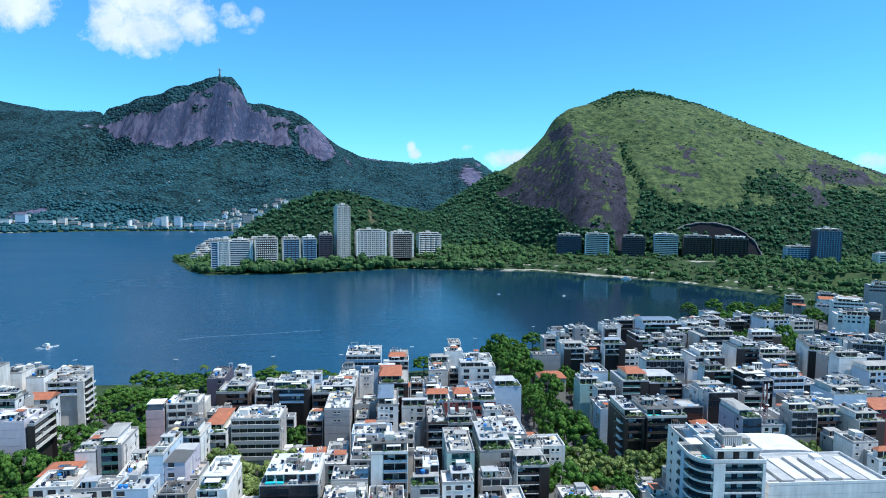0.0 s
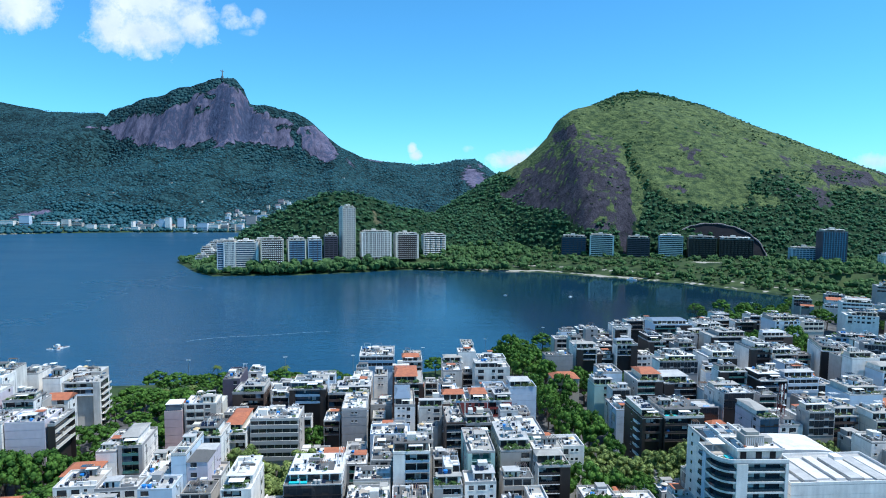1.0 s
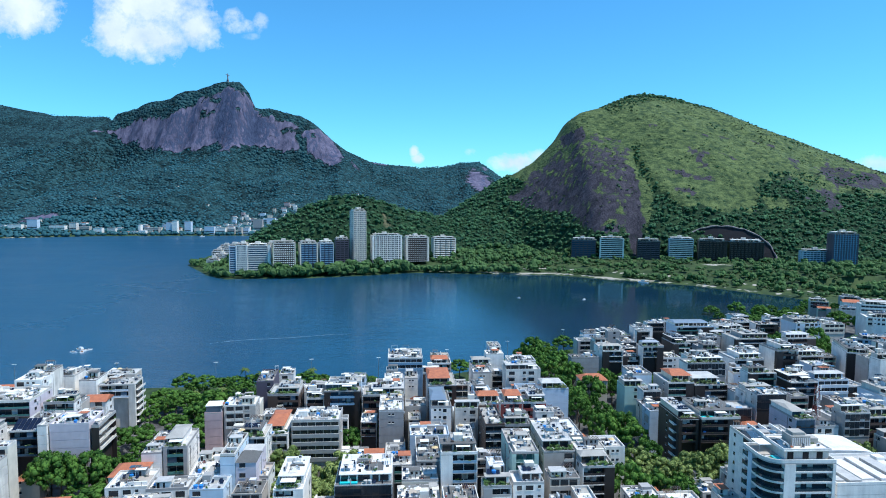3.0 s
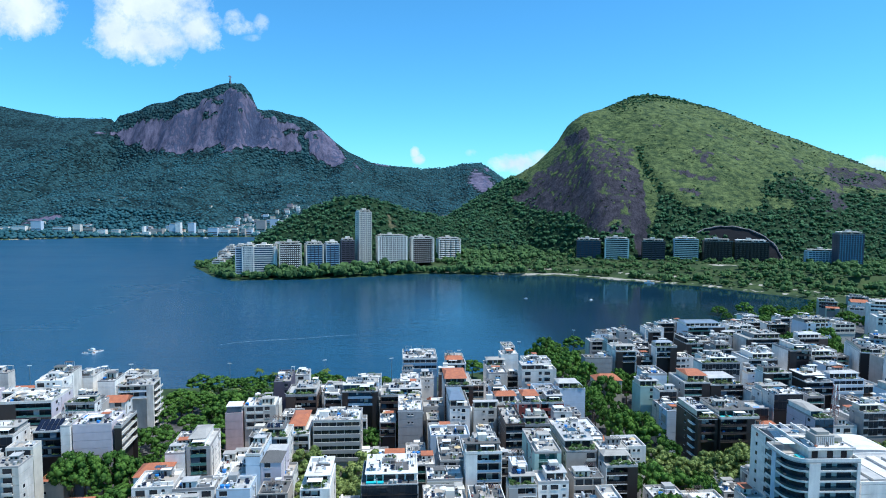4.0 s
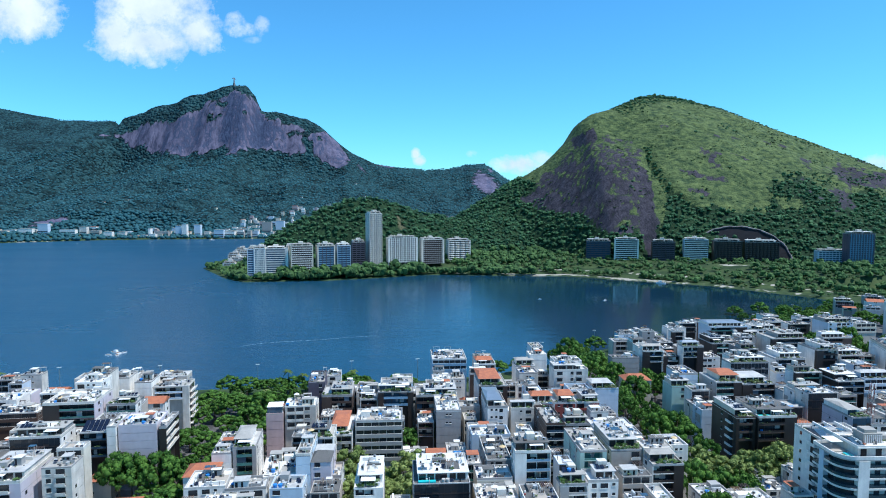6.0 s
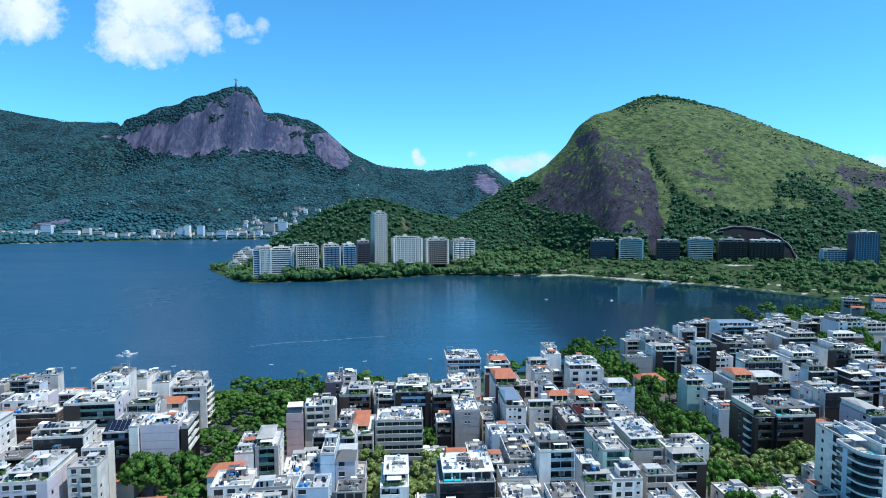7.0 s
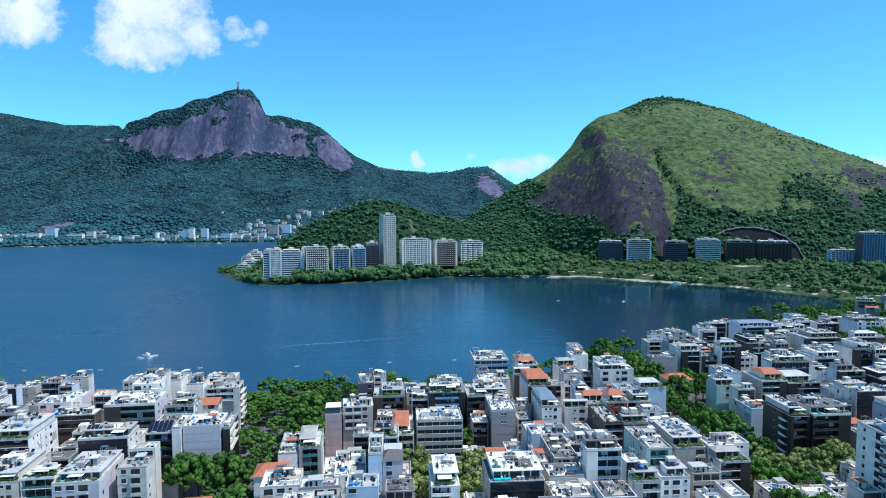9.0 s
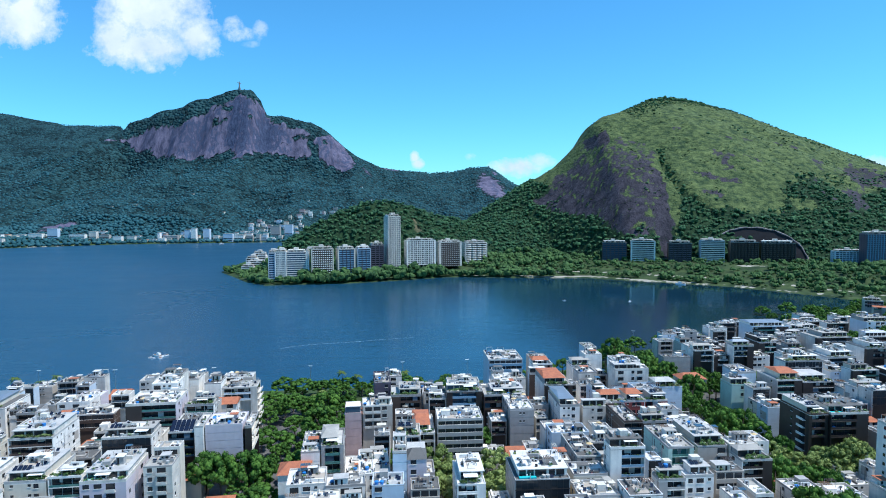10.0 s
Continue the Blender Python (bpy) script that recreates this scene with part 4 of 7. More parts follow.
def side_fittings(b, r, w, d, n, fh, h, deep, set_in, wall):
    """Floor joints, bathroom and stair windows, downpipes, coolers and repainted patches on the side walls."""
    lot = Mixed()
    for x, o in ((0.0, -1), (w, 1)):
        def on(key, y0, y1, z0, z1, proud, back=0.004):
            lot.of(key).box(min(x + o * back, x + o * proud), max(x + o * back, x + o * proud), y0, y1, z0, z1)
        y_lo, y_hi = set_in + 0.4, d - 0.4
        joints = r.random() < 0.55
        shafts = [r.uniform(y_lo + 0.5, y_hi - 1.6) for _ in range(r.randint(1, max(1, int(d / 4.5))))] if y_hi - y_lo > 3 else []
        widths = [r.choice((0.55, 0.7, 1.1, 1.5)) for _ in shafts]
        for i in range(n):
            z = i * fh
            if h - z > deep + 2:
                continue
            if joints and i:
                on(r.choice(("grey", "grey", "roof_pale")), set_in + 0.02, d - 0.02, z - 0.06, z + 0.06, 0.014)
            for y, q in zip(shafts, widths):
                if r.random() < 0.15:
                    continue
                tall = 0.7 if q < 0.8 else 1.15
                z0 = z + fh - 0.55 - tall
                on("offwhite" if wall in ("dark", "brown", "grey") else "pipe", y - 0.08, y + q + 0.08, z0 - 0.1, z0 + tall + 0.06, 0.03)
                on("recess", y, y + q, z0, z0 + tall, 0.04, 0.031)
                if r.random() < 0.2:
                    on("pipe", y + q + 0.2, y + q + 0.95, z0 - 0.5, z0 + 0.05, 0.42)
        for _ in range(r.randint(1, 2)):
            y = r.uniform(y_lo, y_hi)
            on(r.choice(("pipe", "grey", "roof_dark")), y, y + 0.12, 0.5, h - r.uniform(0.3, 1.5), 0.13)
        if r.random() < 0.5:
            y, z0 = r.uniform(y_lo, y_hi - 1), h - r.uniform(3, 7)
            on(r.choice(("roof_pale", "grey", "offwhite", "beige")), y, min(d - 0.1, y + r.uniform(1.2, 4)), z0, min(h - 0.4, z0 + r.uniform(1.0, 3.5)), 0.011)
    tagged(part("wall_clutter", lot.mesh("wall_clutter"), None, b), kind="stuff")


def balcony_clutter(b, r, n, fh, h, deep, b0, b1, out, set_in):
    """Pots, blinds, coolers and boxed-in bays along the balconies, different on each storey."""
    lot = Mixed()
    for i in range(n):
        z = i * fh
        if h - z > deep:
            continue
        if r.random() < 0.5:
            k = r.randint(1, 5)
            plants(lot.of(r.choice(("leaf", "leaf_light"))), r.uniform(b0 + 0.8, b1 - 0.8), 0.3 - out, z + 0.7, k, min(1.4, (b1 - b0) / 4), 0.5, r)
        for _ in range(r.randint(0, 2)):
            x, q = r.uniform(b0 + 0.2, max(b0 + 0.3, b1 - 2.4)), r.uniform(0.8, 2.0)
            lot.of(r.choice(("curtain", "curtain", "offwhite", "cream", "grey"))).box(x, x + q, set_in - 0.1, set_in - 0.055, z + r.uniform(0.5, 1.5), z + fh - 0.4)
        if r.random() < 0.22:
            x, q = r.choice((b0 + 0.1, max(b0 + 0.1, b1 - 3.2))), r.uniform(2.0, 3.0)
            lot.of(r.choice(("glass_blue", "glass_pale", "offwhite"))).box(x, x + q, 0.25 - out, 0.32 - out, z + 0.96, z + fh - 0.05)
        if r.random() < 0.3:
            x = r.uniform(b0 + 0.3, max(b0 + 0.4, b1 - 1.2))
            lot.of(r.choice(("pipe", "wood", "tank_blue", "awning"))).box(x, x + r.uniform(0.5, 1.0), 0.5, 1.0, z + 0.25, z + r.uniform(0.8, 1.3))
    if lot.by:
        tagged(part("balcony_clutter", lot.mesh("balcony_clutter"), None, b), kind="stuff")


def corner_tower(px, py, w, d, top, rz=4):
    """The pale tower with a rounded corner of balconies."""
    h, n = top - GZ, 11
    fh = h / n
    b = thing("apartment_building", pose(px, py, GZ, 0, 0, rz), "pale tower with rounded corner balconies and roof terrace", "building", "city blocks by the lagoon")
    FOOT.append((px + math.cos(radians(rz)) * w / 2 - math.sin(radians(rz)) * d / 2, py + math.sin(radians(rz)) * w / 2 + math.cos(radians(rz)) * d / 2, w / 2, d / 2, radians(rz)))

    def ring(q):
        rad = 5.0
        pts = [(rad - (rad - q) * math.cos(a), rad - (rad - q) * math.sin(a)) for a in [math.pi / 2 * i / 8 for i in range(9)]]
        return pts[:] + [(w - q, q), (w - q, d - q), (q, d - q)]

    part("wall", Shape().prism(ring(1.5), 0, h - 0.4), M["glass"], b, "dark recessed glazing")
    slab_me = Shape().prism(ring(0.0), 0, 0.55).mesh("floor_slab", M["white"])
    rail_me = Shape().prism(ring(0.12), 0.552, 1.25).mesh("balustrade", M["glass_rail"])
    for i in range(1, n):
        part("floor_slab", slab_me, None, b).location = (0, 0, i * fh)
        part("balustrade", rail_me, None, b).location = (0, 0, i * fh)
    for x0, x1 in ((5.0, 8.2), (w - 0.9, w)):
        part("pier", Shape().box(x0, x1, -0.06, 1.6, 0, h - 0.4), M["white"], b)
    # left-hand pier coloured pale blue for the shade on that side
    for y0 in (7.6,):
        part("pier", Shape().box(-0.06, 1.6, y0, y0 + 2.0, 0, h - 0.4), M["paleblue"], b)
    part("side_wall", Shape().box(w - 1.4, w + 0.003, 1.7, d, 0, h - 0.4), M["white"], b)
    for i in range(n):
        for x in (9.2, 12.4):
            part("door", Shape().box(x, x + 1.5, 1.44, 1.495, i * fh + 0.65, i * fh + 2.6), M["curtain"], b)
    part("roof", Shape().prism(ring(0.0), h - 0.38, h), M["roof_pale"], b)
    out, inn, s = ring(0.0), ring(0.25), Shape()
    k = len(out)
    s.v = [(x, y, h + 0.002) for x, y in out] + [(x, y, h + 0.002) for x, y in inn] + [(x, y, h + 0.9) for x, y in out] + [(x, y, h + 0.9) for x, y in inn]
    for i in range(k):
        j = (i + 1) % k
        s.f += [(i, j, 2 * k + j, 2 * k + i), (k + j, k + i, 3 * k + i, 3 * k + j), (2 * k + i, 2 * k + j, 3 * k + j, 3 * k + i)]
    part("parapet", s, M["white"], b)
    pent = part("penthouse", Shape().box(6.4, w - 0.5, 2.6, d - 0.4, h, h + 2.6), M["offwhite"], b, "cream penthouse with dark doors")
    for x in (7.2, 11.6, 15.6):
        part("door", Shape().box(x, x + 1.7, 2.5, 2.596, h + 0.1, h + 2.1), M["recess"], pent)
    part("penthouse_roof", Shape().box(5.6, w - 0.2, 1.7, d - 0.2, h + 2.603, h + 2.85), M["white"], pent)
    part("penthouse_parapet", ring_wall(Shape(), 5.7, w - 0.3, 1.8, d - 0.3, h + 2.853, h + 3.35, 0.2), M["white"], b)
    part("water_tank", Shape().box(9.6, 15.2, 5.0, 9.4, h + 2.853, h + 5.6).box(10.4, 14.0, 5.6, 8.8, h + 5.6, h + 6.5), M["roof_grey"], b, "weathered grey concrete water tank")
    part("glass_canopy", Shape().gable(6.2, 8.8, 3.0, d - 1.0, h + 2.86, h + 3.7, 0.3), M["glass_blue"], b, "sloping blue glass roof light")
    part("lift_house", Shape().box(15.4, 18.2, 6.0, 9.0, h + 2.853, h + 4.6), M["roof_grey"], b)
    grille = Shape()
    for j in range(9):
        grille.box(9.8 + j * 0.6, 10.1 + j * 0.6, 4.6, 4.8, h + 2.86, h + 5.2)
    part("grille", grille, M["pipe"], b)
    part("roof_deck", Shape().box(1.2, 5.6, 5.6, d - 0.6, h, h + 0.3), M["terrace"], b)
    part("swimming_pool", Shape().box(3.6, 5.4, 2.6, 4.8, h, h + 0.3), M["pool"], b, "small turquoise roof pool")
    lot, r = Mixed(), random.Random(77)
    for _ in range(9):
        a = r.uniform(0.25, 1.3)
        plants(lot.of(r.choice(("leaf", "leaf_light"))), 5.0 - 4.2 * math.cos(a), 5.0 - 4.2 * math.sin(a), h + 0.1, 1, 0.2, 0.6, r)
    pergola(lot, r, 1.6, 5.2, 7.0, d - 1.0, h + 0.3, "awning")
    tagged(part("roof_clutter", lot.mesh("roof_clutter"), None, b), kind="stuff")
    fittings(b, r, 12.0, d - 4.4, h + 2.856, "white", 6.4, 3.2, -3)


def roof_top(b, r, w, d, h, roof, roof_mat, wall, extra, pane, set_in, lean=False):
    z = h - 0.3
    if roof == "vault":
        k, s = 14, Shape()
        ring = [(w / 2 - math.cos(math.pi * i / k) * w / 2, math.sin(math.pi * i / k)) for i in range(k + 1)]
        rise = min(1.4, w * 0.06)
        for y in (0, d):
            s.v += [(x, y, z + q * rise) for x, q in ring]
        s.f += [(i, i + 1, k + 2 + i, k + 1 + i) for i in range(k)] + [tuple(range(k, -1, -1)), tuple(range(k + 1, 2 * k + 2))]
        part("roof", s, M[roof_mat], b, smooth=False)
        return
    if roof == "darkhip":
        part("roof", Shape().gable(-0.2, w + 0.2, set_in - 0.2, d * 0.6, z, z + 2.2, min(w, d) * 0.3), M["roof_dark"], b, "dark weathered hipped roof")
        part("rear_roof", Shape().box(0, w, d * 0.6 + 0.01, d, z, z + 0.2), M["roof_pale"], b)
        return
    if roof in ("gable", "hip"):
        part("roof", Shape().gable(-0.4, w + 0.4, set_in - 0.4, d + 0.4, z + 0.0, z + min(3.4, d * 0.24), 0.0 if roof == "gable" else min(w, d) * 0.35), M["tile"], b, "terracotta tiled roof")
        if "tank" in extra:
            water_tank(b, w * 0.6, d * 0.7, z + 1.5, r)
        return
    part("roof", Shape().box(0, w, set_in * 0, d, z, h - 0.12), M[roof_mat], b)
    part("parapet", ring_wall(Shape(), 0, w, 0, d, h - 0.118, h + r.choice((0.2, 0.45, 0.7))), M[r.choice((wall, wall, "offwhite", "grey", "roof_pale")) if wall not in ("dark",) else r.choice(("grey", "dark", "offwhite"))], b)
    z = h - 0.118
    if lean:
        fittings(b, r, w, d, z, wall, lean=True)
        return
    if roof == "house":
        # penthouse set back from the front, its own roof over most of the block
        y0, y1 = min(d * 0.45, r.uniform(2.0, 3.8)), d - r.uniform(0.3, 1.2)
        span = w * r.uniform(0.62, 0.94)
        x0 = r.choice((0.3, max(0.3, w - span - 0.3)))
        x1 = min(w - 0.3, x0 + span)
        ph = r.uniform(2.2, 2.7)
        pm = r.choice(("white", "white", "offwhite", "cream", wall, "grey"))
        pent = part("penthouse", Shape().box(x0, x1, y0, y1, z, z + ph), M[pm], b)
        shape = "tile" if "tile" in extra else "hip" if "hip" in extra or r.random() < 0.16 else "flat"
        if shape != "flat":
            part("penthouse_roof", Shape().gable(x0 - 0.5, x1 + 0.5, y0 - 0.9, y1 + 0.3, z + ph + 0.003, z + ph + (1.3 if shape == "tile" else 0.9), 1.5), M["tile" if shape == "tile" else r.choice(("roof_grey", "roof_pale", "metal"))], pent,
                 "small terracotta tiled roof" if shape == "tile" else "low grey hipped roof")
        else:
            part("penthouse_roof", Shape().box(x0 - 0.3, x1 + 0.3, y0 - 0.9, y1 + 0.2, z + ph + 0.003, z + ph + 0.2), M[r.choice(("roof_white", "roof_white", "roof_grey", "roof_pale", "roof_pale", "roof_dark") if roof_mat not in ("roof_dark", "roof_grey", "terrace") else ("roof_grey", "roof_dark", "roof_pale", "roof_white"))], pent)
        gaps = [r.uniform(0.6, 1.2) for _ in range(max(1, int((x1 - x0) / 2.6)))]
        u, unit = x0 + 0.25, (x1 - x0 - 0.5) / sum(gaps)
        for q in gaps:
            part("window", Shape().box(u, u + q * unit * 0.82, y0 - 0.05, y0 - 0.004, z + 0.15, z + ph - 0.4), M[pane], pent)
            u += q * unit
        zz = z + ph + 0.2
        if shape == "flat":
            if r.random() < 0.45:
                water_tank(b, r.uniform(x0, max(x0 + 0.1, x1 - 4)), r.uniform(y0 + 1, max(y0 + 1.2, y1 - 3)), zz, r, r.random() < 0.35)
            if r.random() < 0.6:
                sx, sy = r.uniform(x0 + 0.3, max(x0 + 0.4, x1 - 3.4)), r.uniform(y0 + 2, max(y0 + 2.1, y1 - 3.2))
                part("lift_house", Shape().box(sx, sx + r.uniform(1.9, 2.8), sy, sy + r.uniform(1.9, 2.6), zz, zz + r.uniform(1.1, 1.9)), M[r.choice(("offwhite", "grey", "cream"))], b)
            if r.random() < 0.2 or "solar" in extra:
                ps = Shape()
                for j in range(r.randint(2, 5)):
                    u = x0 + 0.6 + j * 1.3
                    if u + 1.1 < x1:
                        m = len(ps.v)
                        ps.v += [(u, y0 + 0.5, zz + 0.2), (u + 1.1, y0 + 0.5, zz + 0.2), (u + 1.1, y0 + 2.4, zz + 0.9), (u, y0 + 2.4, zz + 0.9)]
                        ps.f.append((m, m + 1, m + 2, m + 3))
                part("solar_panel", ps, M["solar"], b)
            fittings(b, r, x1 - x0, y1 - y0, zz, wall, x0, y0, 0)
        if "pool" in extra or r.random() < 0.03:
            part("swimming_pool", Shape().box(x0, min(x1, x0 + 5), 0.8, max(1.4, y0 - 0.8), z, z + 0.5), M["pool"], b, "turquoise roof pool")
        if r.random() < 0.75 or "plants" in extra:
            s = Shape()
            plants(s, w / 2, 0.7, z + 0.3, int(w * (1.6 if "plants" in extra else 0.8)), w / 2 - 0.7, 0.8, r)
            if "plants" in extra:
                plants(s, w / 2, y0 * 0.6, z + 0.3, int(w * 0.7), w / 2 - 0.7, 1.1, r)
            tagged(part("planter", s, M[r.choice(("leaf", "leaf_light"))], b, "terrace planter full of green plants"), kind="stuff")
        if r.random() < 0.3 or "awning" in extra:
            ax = r.uniform(0.4, max(0.5, w - 5))
            shade = part("awning", Shape().box(ax, ax + min(4.2, w - 0.8), 0.5, y0 - 0.1, z + 2.05, z + 2.15), M["awning"], b)
            for q in (ax + 0.1, ax + min(4.2, w - 0.8) - 0.1):
                part("post", Shape().tube(q, 0.6, z, z + 2.05, 0.05, k=6), M["pipe"], shade)
        fittings(b, r, w - 0.5, y0 - 0.4, z, wall, 0.25, 0.25, -1)
    else:
        if "glasshouse" in extra:
            part("glasshouse", Shape().box(0.5, w - 0.5, 0.4, min(d - 0.5, 6.0), z, z + 2.6), M["glass_blue"], b, "blue glazed rooftop box")
            part("glasshouse_roof", Shape().box(0.3, w - 0.3, 0.2, min(d - 0.3, 6.2), z + 2.603, z + 2.8), M["white"], b)
        elif w > 6 and d > 6 and r.random() < 0.75:
            sx, sy = r.uniform(0.5, w - 4), r.uniform(d * 0.3, d - 3.6)
            part("lift_house", Shape().box(sx, sx + r.uniform(2.2, 3.2), sy, sy + r.uniform(2.2, 3.0), z, z + r.uniform(1.3, 2.2)), M[r.choice(("offwhite", "white", "grey"))], b)
            if r.random() < 0.5:
                water_tank(b, r.uniform(0.8, w - 3), r.uniform(1, d - 3), z, r, True)
        if "pool" in extra:
            part("swimming_pool", Shape().box(w * 0.3, w * 0.6, 1.0, d * 0.4, z, z + 0.4), M["pool"], b, "turquoise roof pool")
        if "tarp" in extra:
            for _ in range(3):
                a, c = r.uniform(0.5, w - 5), r.uniform(0.5, d - 3.5)
                part("tarpaulin", Shape().gable(a, a + r.uniform(2, 4.5), c, c + r.uniform(1.2, 2.6), z + 0.01, z + 0.8, 0.6), M["tank_blue"], b, "blue tarpaulin over stored things")
        if "panels" in extra:
            k = max(3, int(w / 1.5))
            for j in range(k):
                for i in range(2):
                    x0, x1, y0, y1 = 0.4 + j * (w - 0.8) / k, 0.3 + (j + 0.96) * (w - 0.8) / k, 0.3 + i * 2.6, 2.8 + i * 2.6
                    s = Shape()
                    s.v = [(x0, y0, z + 0.3 + y0 * 0.5), (x1, y0, z + 0.3 + y0 * 0.5), (x1, y1, z + 0.3 + y1 * 0.5), (x0, y1, z + 0.3 + y1 * 0.5)]
                    s.v += [(a, c, q - 0.1) for a, c, q in s.v]
                    s.f = [(0, 1, 2, 3), (7, 6, 5, 4), (0, 4, 5, 1), (1, 5, 6, 2), (2, 6, 7, 3), (3, 7, 4, 0)]
                    part("solar_panel", s, M["solar"], b, "dark sloping solar panel")
            part("panel_frame", Shape().gable(0.3, w - 0.3, 0.4, 10.0, z, z + 2.4, 0.2), M["metal"], b)
        if "sheds" in extra:
            y = 0.8
            while y < d - 2.4:
                q = r.uniform(1.6, 2.8)
                a = r.uniform(0.3, w * 0.2)
                part("roof_strip", Shape().gable(a, r.uniform(w * 0.6, w - 0.4), y, y + q, z, z + r.uniform(0.4, 0.9), 0.2), M[r.choice(("roof_grey", "roof_white", "roof_pale", "roof_pale"))], b)
                y += q + r.uniform(0.1, 0.9)
        if "skylight" in extra:
            part("glass_canopy", Shape().gable(1.2, 4.4, 1.0, d - 1.5, z, z + 1.3, 0.3), M["glass_blue"], b, "long blue glazed roof light")
            for x in (5.2, 8.6, 12.2):
                part("roof_wall", Shape().box(x, x + 0.3, 0.6, d - 0.8, z, z + 1.5), M["white"], b)
        if "lanes" in extra:
            x = 1.0
            while x < w - 3:
                q = r.uniform(2.0, 4.5)
                part("roof_strip", Shape().box(x, x + q, r.uniform(0.5, 3), d - r.uniform(0.6, 4), z, z + r.uniform(0.3, 1.1)), M[r.choice(("roof_grey", "roof_white", "roof_pale", "roof_white"))], b)
                x += q + r.uniform(0.4, 1.6)
        elif "sheds" not in extra:
            fittings(b, r, w, d, z, wall)
    if r.random() < 0.85:
        return
    s = Shape()
    x = r.uniform(0.5, w - 0.5)
    s.tube(x, d * 0.6, z, z + r.uniform(3.5, 6), 0.05, 0.03, 5)
    s.box(x - 0.7, x + 0.7, d * 0.6 - 0.03, d * 0.6 + 0.03, z + 3.2, z + 3.28)
    part("aerial", s, M["metal"], b)


def free(x, y, reach):
    """Whether a spot is clear of every block's footprint."""
    for cx, cy, hw, hd, ang in FOOT:
        dx, dy = x - cx, y - cy
        u, v = dx * math.cos(ang) + dy * math.sin(ang), -dx * math.sin(ang) + dy * math.cos(ang)
        if abs(u) < hw + reach and abs(v) < hd + reach:
            return False
    return True

# gardens and tree-lined streets, kept free of buildings
GREEN = [(66, 98, 195, 400), (86, 126, 192, 219), (72, 96, 148, 196), (-130, -86, 158, 204), (-118, -80, 206, 262), (-118, -72, 262, 300), (-128, -84, 284, 345), (-46, -12, 184, 209), (98, 128, 294, 324), (-24, 1, 204, 232), (194, 228, 248, 270), (230, 270, 370, 406)]
PLOTS = []


def plot(px, py, w, d, top, *rest, **more):
    PLOTS.append([px, py, w, d * 0.82 if d >= 16 else d, top, rest, more])


def plot_turn(p):
    return radians(p[6].get("rz") if p[6].get("rz") is not None else 8 if p[0] < -60 else 4)


def on_plot(x, y, p, reach):
    a = plot_turn(p)
    u, v = (x - p[0]) * math.cos(a) + (y - p[1]) * math.sin(a), -(x - p[0]) * math.sin(a) + (y - p[1]) * math.cos(a)
    return -reach < u < p[2] + reach and -reach < v < p[3] + reach


def build_plots():
    """Each block runs back from its front until it meets a neighbour, a garden or the shore."""
    for p in PLOTS:
        a = plot_turn(p)
        while p[3] < (16 if p[0] > 95 else 20) and p[1] < 420 and p[6].get("roof") not in ("gable", "hip"):
            v = p[3] + 1.0
            spots = [(p[0] + math.cos(a) * u - math.sin(a) * v, p[1] + math.sin(a) * u + math.cos(a) * v) for u in (0, p[2] * 0.33, p[2] * 0.67, p[2])]
            if any(on_plot(x, y, q, 0.8) for x, y in spots for q in PLOTS if q is not p):
                break
            if any(g[0] < x < g[1] and g[2] < y < g[3] for x, y in spots for g in GREEN) or shore_distance(np.array([q[0] for q in spots]), np.array([q[1] for q in spots])).min() < 36:
                break
            p[3] = v
    r = random.Random(52)
    for px, py, w, d, top, rest, more in PLOTS:
        a = plot_turn((px, py, w, d, top, rest, more))
        d1 = d
        if d >= 11 and w > 6 and not more.get("whole") and r.random() < 0.5 and more.get("roof") not in ("vault", "gable", "hip") and "lanes" not in more.get("extra", ""):
            d1 = d * r.uniform(0.42, 0.6)
            # the house behind it on the same plot
            w2 = w * r.uniform(0.6, 1.0)
            x0, y0, d2 = r.choice((0.0, w - w2)), d1 + 0.4, d - d1 - 0.4
            up = r.choice((r.uniform(-5.5, -1.5), r.uniform(-3.5, -0.5), r.uniform(0.6, 2.2)))
            # dark front colours stand in for facades lying in shade
            front = r.choice(("dark", "brown", "grey")) if r.random() < (0.85 if px > 95 else 0.4) else None
            block(px + math.cos(a) * x0 - math.sin(a) * y0, py + math.sin(a) * x0 + math.cos(a) * y0, w2, d2, top + up,
                  r.choice(("slit", "grid", "balcony", "band")), r.choice(("white", "white", "offwhite", "cream", "beige", "grey", "paleblue", "lilac")), front=front, rz=math.degrees(a),
                  roof="flat" if r.random() < 0.6 else "house", deep=3.5, strips=True, lean=r.random() < 0.8)
        block(px, py, w, d1, top, *rest, **{k: q for k, q in more.items() if k != "whole"})



# nearest row and its neighbours, west to east
plot(-235, 240, 18, 14, 24.5, "grid", "white")
plot(-206.3, 250, 5, 12, 23, "blank", "beige", roof="flat")
plot(-201, 251, 13, 12, 23.5, "grid", "white", roof="flat")
plot(-188, 238, 17, 20, 23, "band", "brown", roof="flat", roof_mat="roof_white")
plot(-238, 212, 18, 14, 25, "balcony", "offwhite", extra="plants")
plot(-216, 200, 15, 14, 26, "balcony", "dark", extra="plants")
plot(-182, 195, 14, 14, 29.5, "balcony", "white", front="brown", extra="plants")
plot(-193, 172, 22, 12, 26, "balcony", "white", roof_mat="roof_white")
plot(-167, 172, 11.5, 12, 25, "grid", "cream", roof="house", roof_mat="roof_white", extra="plants awning")
plot(-155, 173.6, 9.5, 11, 26, "balcony", "white", roof="house", roof_mat="roof_white", extra="plants")
